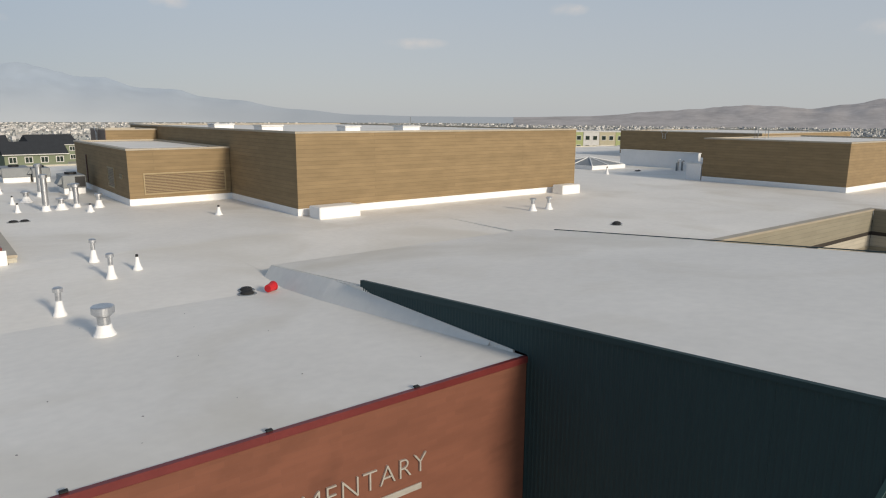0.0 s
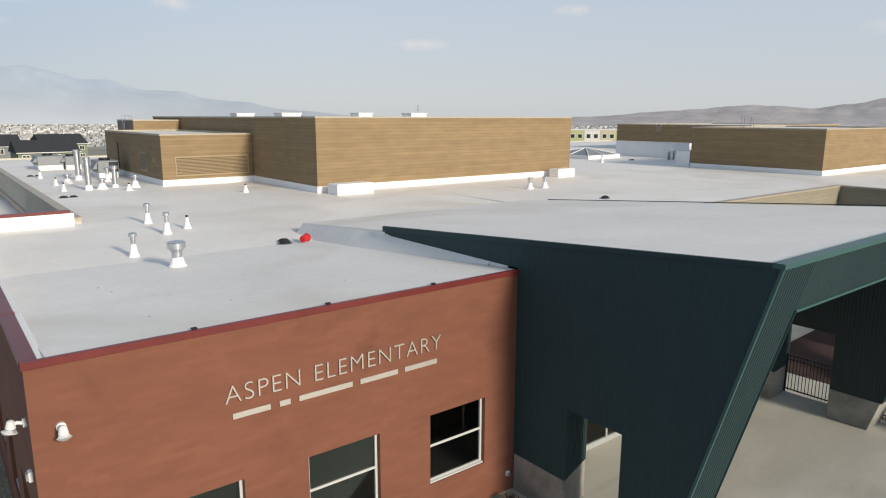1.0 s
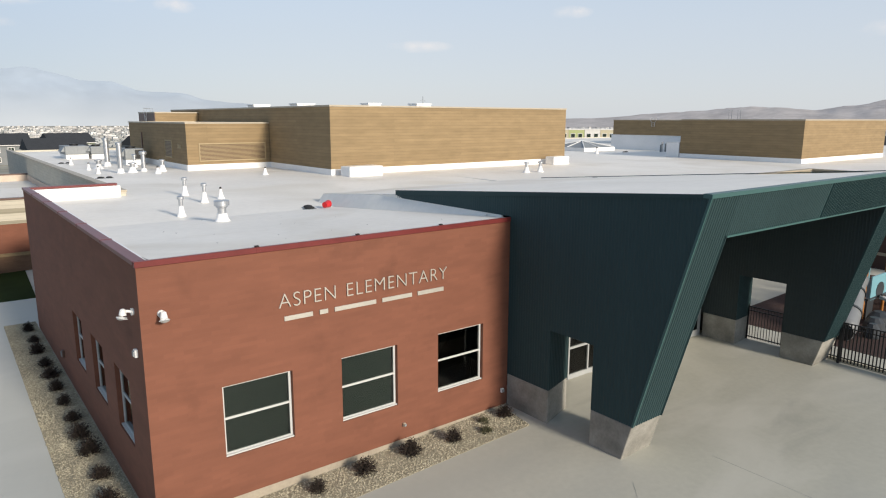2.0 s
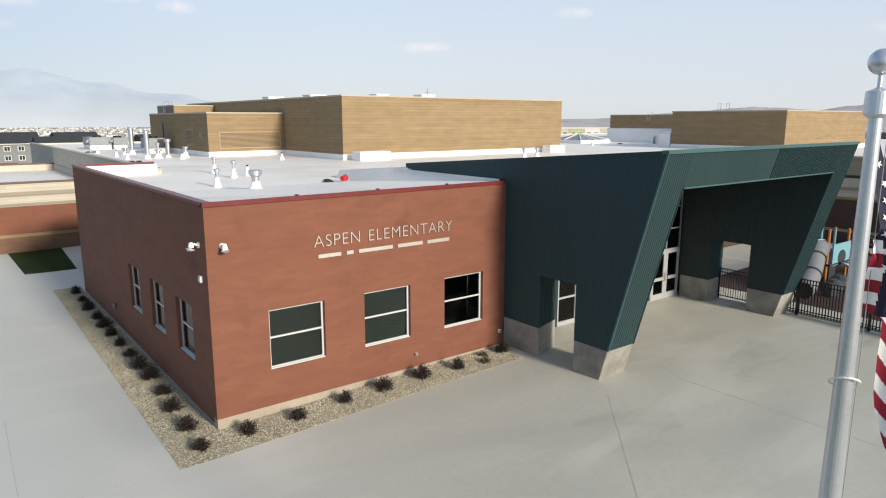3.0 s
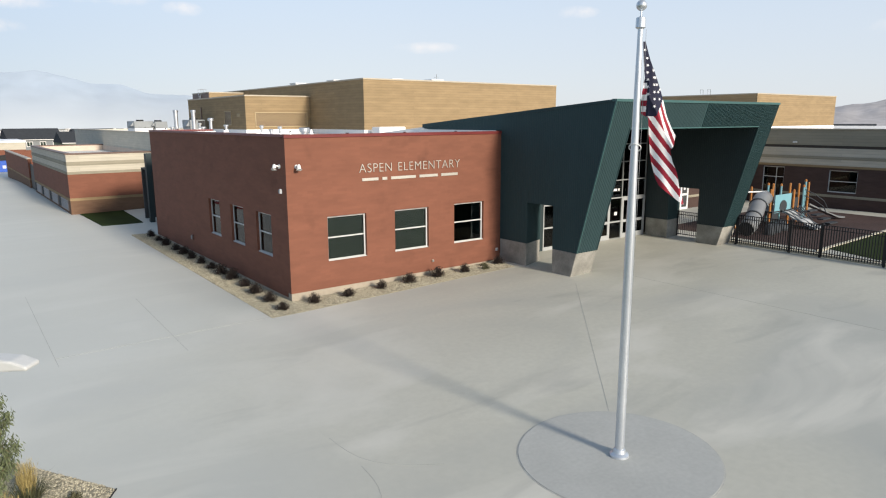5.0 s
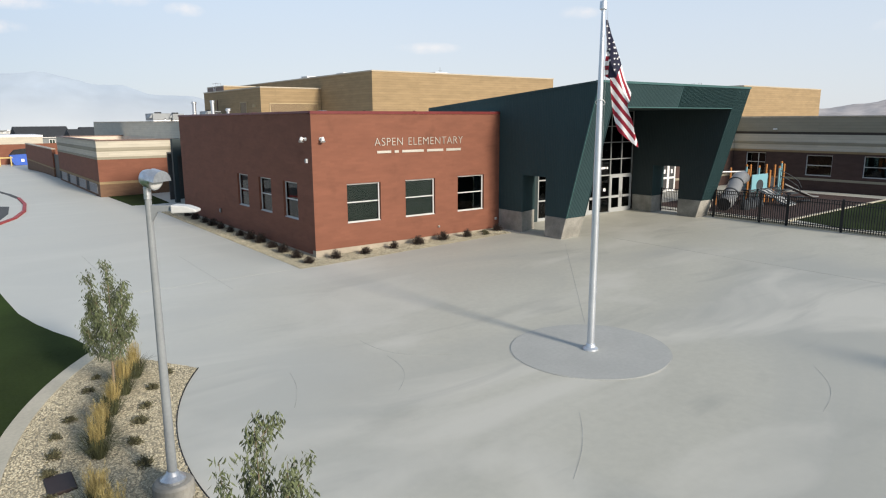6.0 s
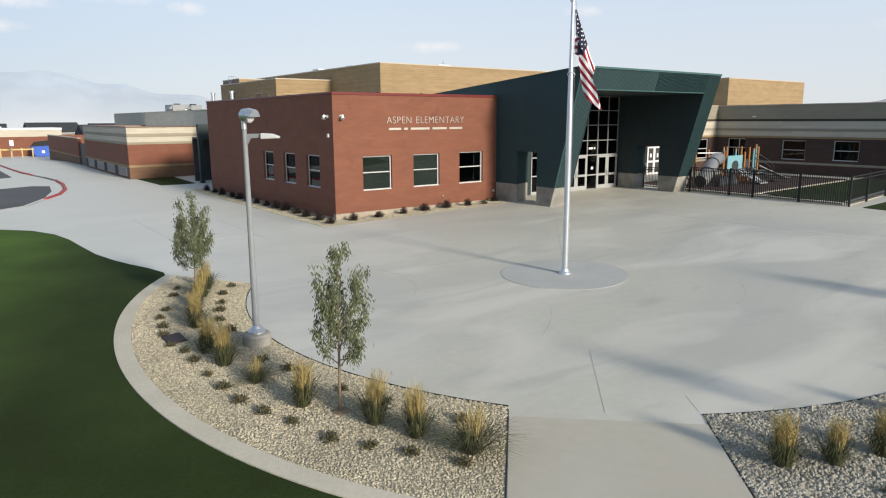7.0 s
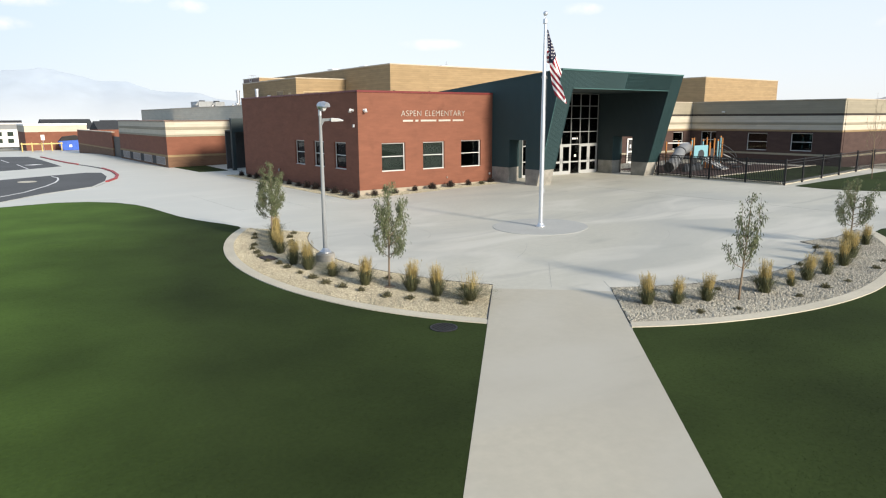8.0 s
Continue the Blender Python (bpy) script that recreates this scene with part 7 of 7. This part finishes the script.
# ---- beyond the school ----
gz = -0.66
t = thing("dumpster", (-3.2, 101, gz), "blue steel dumpster with open dark lid", "dumpster")
prof = [(-4.55, gz), (-5.0, gz + 0.9), (-5.05, gz + 1.5), (-1.5, gz + 1.65), (-1.45, gz + 1.0), (-1.75, gz)]
part("body", prism([(px, 100, pz) for px, pz in prof], (0, 2.0, 0)), M["bin_blue"], t)
part("lid", prism([(-5.0, 100.05, gz + 1.52), (-1.55, 100.05, gz + 1.66), (-1.9, 100.05, gz + 2.25), (-2.6, 100.05, gz + 2.4), (-4.4, 100.05, gz + 2.2)], (0, 1.8, 0)), M["rubber"], t, "open black lid")
part("rim", prism([(-5.12, 99.94, gz + 1.44), (-1.42, 99.94, gz + 1.60), (-1.42, 99.94, gz + 1.68), (-5.12, 99.94, gz + 1.52)], (0, 0.05, 0)), M["bin_blue"], t)
for k in range(5):
    part("rib", bx(-4.5 + k * 0.62, -4.4 + k * 0.62, 99.93, 99.998, gz + 0.1, gz + 1.35), M["bin_blue"], t)
part("plain_bar", bx(-3.7, -3.3, 99.95, 99.985, gz + 0.5, gz + 0.9), M["white_metal"], t, "pale panel")
t = thing("rail_fence", (-8.5, 97, -0.5), "cream painted steel rail fence by the car park", "fence")
for k in range(5):
    x = -10.6 + k * 1.35
    part("post", lathe(x, 97, [(0.09, -0.6), (0.09, 0.75), (0.05, 0.8)], 12), M["yellow"], t)
part("rail", bx(-10.75, -5.0, 96.86, 96.905, 0.52, 0.68), M["yellow"], t)
t = thing("sign_post", (-7.9, 95, -0.5), "small white sign on a thin post", "sign")
part("post", lathe(-7.9, 95, [(0.03, -0.6), (0.03, 1.9)], 8), M["steel"], t)
part("plate", bx(-8.15, -7.65, 94.94, 94.965, 1.2, 2.0), M["white_metal"], t)
annex = thing("annex_building", (-5, 108, -0.6), "far brick annex with a cream band", "building", kind="structure")
part("wall", bx(-9.4, -0.25, 104, 116, -1.6, 2.3), M["red_brick"], annex)
part("wall_band", bx(-9.43, -0.22, 103.97, 116.03, 2.301, 3.35), M["cream_block"], annex)
part("coping", bx(-9.5, -0.16, 103.9, 116.1, 3.351, 3.62), M["flash"], annex)
part("wall_band", bx(-9.43, -0.22, 103.97, 116.03, 0.2, 0.36), M["tan_block"], annex)
g2 = thing("far_house", (-12, 156, terrain(-12, 150)), "far grey house with white porch trim", "house", "houses beyond the school")
za = terrain(-12, 150) - 0.3
part("wall", bx(-27, -5.4, 150, 160, za, 3.3), M["siding_grey"], g2)
part("trim", bx(-27.1, -5.3, 149.9, 160.1, 3.301, 3.6), M["siding_white"], g2)
part("porch", bx(-20, -6.6, 149.0, 149.98, za + 1.0, 2.2), M["siding_white"], g2, "white porch front")
for a in (-19.2, -17.1, -15.0, -12.9, -10.8, -8.7):
    for zc in (0.9, -0.6):
        part("window", bx(a, a + 1.1, 148.94, 148.995, zc - 0.1, zc + 0.8), M["shade_cloth"], g2)


def house(x, y, w, d, h, ridge, turn, m, label):
    """A two-storey house: siding, gabled shingle roof with eaves, trimmed windows."""
    g = terrain(x, y) - 0.15
    t = thing("house", (x, y, g), label, "house", "houses beyond the school")
    def put(name, bm, mm, parent=t, lb=""):
        bmesh.ops.rotate(bm, verts=bm.verts, cent=(0, 0, 0), matrix=Matrix.Rotation(turn, 3, "Z"))
        bmesh.ops.translate(bm, verts=bm.verts, vec=(x, y, g))
        return part(name, bm, mm, parent, lb)
    put("wall", bx(-w / 2, w / 2, -d / 2, d / 2, 0, h), m)
    put("roof", prism([(-w / 2 - 0.4, -d / 2 - 0.5, h - 0.05), (-w / 2 - 0.4, 0, h + ridge), (-w / 2 - 0.4, d / 2 + 0.5, h - 0.05)], (w + 0.8, 0, 0)), M["shingle"], t, "dark shingle gable roof")
    for zc in (h * 0.27, h * 0.75):
        for k in range(4):
            a = -w / 2 + w * (k + 0.5) / 4
            fr = put("window", bx(a - 0.85, a + 0.85, -d / 2 - 0.06, -d / 2 - 0.005, zc - 0.75, zc + 0.75), M["siding_white"], t, "white trimmed window")
            put("pane", bx(a - 0.68, a - 0.06, -d / 2 - 0.08, -d / 2 - 0.062, zc - 0.6, zc + 0.6), M["shade_cloth"], fr)
            put("pane", bx(a + 0.06, a + 0.68, -d / 2 - 0.08, -d / 2 - 0.062, zc - 0.6, zc + 0.6), M["shade_cloth"], fr)
    put("gable_trim", bx(-w / 2 - 0.42, w / 2 + 0.42, -d / 2 - 0.55, -d / 2 - 0.5, h - 0.2, h), M["siding_white"])


house(13, 226, 14, 11, 5.6, 3.2, 0.1, M["siding_grey"], "grey two-storey house with a dark gable roof")
house(-6, 238, 15, 11, 5.6, 3.2, -0.1, M["siding_white"], "white two-storey house with a dark gable roof")
house(33, 244, 13, 11, 5.4, 3.0, 0.2, M["siding_green"], "green two-storey house with a dark roof")
house(22, 190, 13, 11, 5.4, 2.8, 0.05, M["siding_green"], "green two-storey house with white window trim")
house(-32, 240, 14, 11, 5.6, 3.0, 0.0, M["siding_white"], "white two-storey house with a dark gable roof")
house(52, 215, 14, 11, 5.2, 2.8, 0.3, M["siding_grey"], "grey two-storey house with a dark gable roof")
house(165, 60, 16, 11, 5.8, 3.4, -1.2, M["siding_grey"], "grey house with a dark gable roof and white trim")
house(172, 36, 16, 11, 5.8, 3.4, -1.1, M["siding_white"], "white house with a dark gable roof")
M["lime"] = mat("lime_render", (0.43, 0.47, 0.22), 0.8, 0.05, 1, 0.04, 8, 0.05)
M["cream_far"] = mat("far_cream_render", (0.55, 0.49, 0.34), 0.8, 0.05, 1, 0.04, 8, 0.05)
for i in range(9):
    x, y = 205 + i * 4.6, 186 - i * 4.3
    tg = terrain(x, y)
    t = thing("townhouse", (x, y, tg), "flat-roofed modern townhouse in coloured render", "townhouse", "townhouses")
    mm = M[("cream_far", "lime", "siding_white", "cream_far", "lime", "siding_grey")[i % 6]]
    def tput(name, bm, mt, par):
        bmesh.ops.rotate(bm, verts=bm.verts, cent=(0, 0, 0), matrix=Matrix.Rotation(-0.75, 3, "Z"))
        bmesh.ops.translate(bm, verts=bm.verts, vec=(x, y, tg))
        return part(name, bm, mt, par)
    tput("wall", bx(-3.1, 3.1, -5, 5, -0.2, 8.6), mm, t)
    tput("parapet", bx(-3.14, 3.14, -5.1, 5.1, 8.61, 9.1), M["siding_white"], t)
    for zc in (2.0, 5.6):
        for a in (-1.45, 1.45):
            fr = tput("window", bx(a - 0.9, a + 0.9, -5.06, -5.005, zc - 0.2, zc + 1.7), M["siding_white"], t)
            tput("pane", bx(a - 0.75, a + 0.75, -5.08, -5.062, zc, zc + 1.5), M["shade_cloth"], fr)

# town on the valley floor: walls, roofs and trees, too small to tell apart
def town(name, n, b0, b1, r0, r1, size, m, seed, label, tree=False):
    rnd = random.Random(seed)
    verts, faces = [], []
    for i in range(n):
        be = radians(rnd.uniform(b0, b1))
        r = r0 * (r1 / r0) ** (rnd.random() ** 0.8)
        x, y = r * math.sin(be), r * math.cos(be)
        if x < 150 and y < 150:
            continue
        w, d, h = rnd.uniform(0.5, 1.6) * size, rnd.uniform(0.5, 1.2) * size, rnd.uniform(0.5, 1.0) * (6 if not tree else 5)
        a = rnd.choice((0.1, 0.1, 0.8, 1.67))
        c, s = math.cos(a), math.sin(a)
        g = terrain(x, y) - 0.2
        b = len(verts)
        for zz_, k in ((0, 1), (h, 1 if not tree else 0.55)):
            for sx, sy in ((-1, -1), (1, -1), (1, 1), (-1, 1)):
                px, py = sx * w / 2 * k, sy * d / 2 * k
                verts.append((x + c * px - s * py, y + s * px + c * py, g + zz_))
        faces += [(b + 4, b + 5, b + 6, b + 7)] + [(b + j, b + (j + 1) % 4, b + 4 + (j + 1) % 4, b + 4 + j) for j in range(4)]
    me = bpy.data.meshes.new(name)
    me.from_pydata(verts, [], faces)
    me.materials.append(m)
    tagged(new(name, me), label, "far town", kind="stuff")


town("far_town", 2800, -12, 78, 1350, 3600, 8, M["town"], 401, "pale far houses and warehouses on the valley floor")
town("far_roofs", 1500, -12, 78, 1250, 3200, 8, M["town_roof"], 402, "far rooftops on the valley floor, paled by painted haze")
town("far_trees", 6000, -12, 78, 620, 3200, 8, M["town_tree"], 403, "scattered far trees on the valley floor, greyed by painted haze", True)


def far_range(name, m, dist, deep, pts, label, rough, seed):
    """A ridge of hills seen at a bearing (degrees from +y) and an elevation."""
    bm = bmesh.new()
    noise.seed_set(seed)
    rows_, n = 14, 220
    b0, b1 = pts[0][0], pts[-1][0]
    grid_ = []
    for j in range(rows_ + 1):
        v = j / rows_
        line = []
        for i in range(n + 1):
            be = b0 + (b1 - b0) * i / n
            for (a0, e0), (a1, e1) in zip(pts, pts[1:]):
                if a0 <= be <= a1:
                    k = (be - a0) / (a1 - a0)
                    el = e0 + (e1 - e0) * k * k * (3 - 2 * k)
                    break
            r = dist + deep * v
            f = noise.fractal(Vector((be * 0.35, v * 2.5, seed)), 1.0, 2.1, 6)
            h = math.tan(radians(max(el, 0.02))) * (dist + deep) * (v ** 0.8) * (1 + rough * f)
            line.append(bm.verts.new((r * math.sin(radians(be)), r * math.cos(radians(be)), -32 + h + 35 * v)))
        grid_.append(line)
    for a, b in zip(grid_, grid_[1:]):
        for i in range(n):
            bm.faces.new((a[i], a[i + 1], b[i + 1], b[i]))
    o = part(name, bm, m)
    for p in o.data.polygons:
        p.use_smooth = True
    tagged(o, label, "mountains", kind="structure")


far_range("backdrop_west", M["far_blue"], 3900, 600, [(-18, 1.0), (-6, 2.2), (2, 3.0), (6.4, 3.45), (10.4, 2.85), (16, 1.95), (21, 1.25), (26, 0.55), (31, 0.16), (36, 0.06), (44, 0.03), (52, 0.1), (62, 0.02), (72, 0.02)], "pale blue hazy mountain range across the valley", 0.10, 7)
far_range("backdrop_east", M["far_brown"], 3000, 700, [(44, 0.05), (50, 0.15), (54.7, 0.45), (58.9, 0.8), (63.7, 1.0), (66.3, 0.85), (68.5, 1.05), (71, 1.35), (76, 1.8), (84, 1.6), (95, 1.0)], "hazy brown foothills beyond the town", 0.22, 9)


def cloud(be, el, w, h, seed, label):
    """A thin far cloud: a gently bowed sheet that thins out to nothing at its rim."""
    d = 4300
    c = Vector((d * math.sin(radians(be)), d * math.cos(radians(be)), d * math.tan(radians(el))))
    right = Vector((math.cos(radians(be)), -math.sin(radians(be)), 0))
    away = Vector((math.sin(radians(be)), math.cos(radians(be)), 0))
    bm = bmesh.new()
    grid = [[bm.verts.new(right * w * (i / 6 - 1) + Vector((0, 0, h * (j / 3 - 1))) + away * 60 * ((i / 6 - 1) ** 2 + (j / 3 - 1) ** 2)) for i in range(13)] for j in range(7)]
    for j in range(6):
        for i in range(12):
            bm.faces.new((grid[j][i], grid[j][i + 1], grid[j + 1][i + 1], grid[j + 1][i]))
    o = part("cloud", bm, M["cloud"], smooth=True)
    o.location = c
    tagged(o, label, "cloud", kind="structure")


M["cloud"] = bpy.data.materials.new("thin_cloud")
M["cloud"].use_nodes = True
_n, _l = M["cloud"].node_tree.nodes, M["cloud"].node_tree.links
_n.remove(_n["Principled BSDF"])
_tr, _df, _mx = _n.new("ShaderNodeBsdfTransparent"), _n.new("ShaderNodeEmission"), _n.new("ShaderNodeMixShader")
# the sheet's own glow stands in for sunlight on the cloud
_df.inputs["Color"].default_value, _df.inputs["Strength"].default_value = (1.0, 0.93, 0.91, 1), 0.86
_tc, _mp, _gr, _no, _ad, _mr = (_n.new(k) for k in ("ShaderNodeTexCoord", "ShaderNodeMapping", "ShaderNodeTexGradient", "ShaderNodeTexNoise", "ShaderNodeMath", "ShaderNodeMapRange"))
_mp.inputs["Location"].default_value, _mp.inputs["Scale"].default_value = (-1, 0, -1), (2, 0, 2)
_gr.gradient_type = "SPHERICAL"
_no.inputs["Scale"].default_value, _no.inputs["Detail"].default_value, _no.inputs["Roughness"].default_value = 0.011, 8, 0.68
_ad.operation = "MULTIPLY"
_mr.inputs["From Min"].default_value, _mr.inputs["From Max"].default_value, _mr.inputs["To Max"].default_value = 0.14, 0.48, 0.46
_l.new(_tc.outputs["Generated"], _mp.inputs["Vector"]), _l.new(_mp.outputs["Vector"], _gr.inputs["Vector"])
_ge = _n.new("ShaderNodeNewGeometry")
_l.new(_ge.outputs["Position"], _no.inputs["Vector"])
_l.new(_gr.outputs["Fac"], _ad.inputs[0]), _l.new(_no.outputs["Fac"], _ad.inputs[1])
_l.new(_ad.outputs[0], _mr.inputs["Value"]), _l.new(_mr.outputs["Result"], _mx.inputs["Fac"])
_l.new(_tr.outputs[0], _mx.inputs[1]), _l.new(_df.outputs[0], _mx.inputs[2]), _l.new(_mx.outputs[0], _n["Material Output"].inputs["Surface"])
for be, el, w, h, sd in ((35.4, 6.0, 300, 55, 1), (47.5, 8.6, 190, 60, 2), (69.5, 6.4, 330, 70, 3), (11.0, 9.2, 420, 75, 4), (5.0, 8.4, 330, 60, 5), (16.5, 8.6, 160, 60, 6), (4.0, 6.7, 220, 60, 7)):
    cloud(be, el, w, h, sd, "small thin pale cloud")
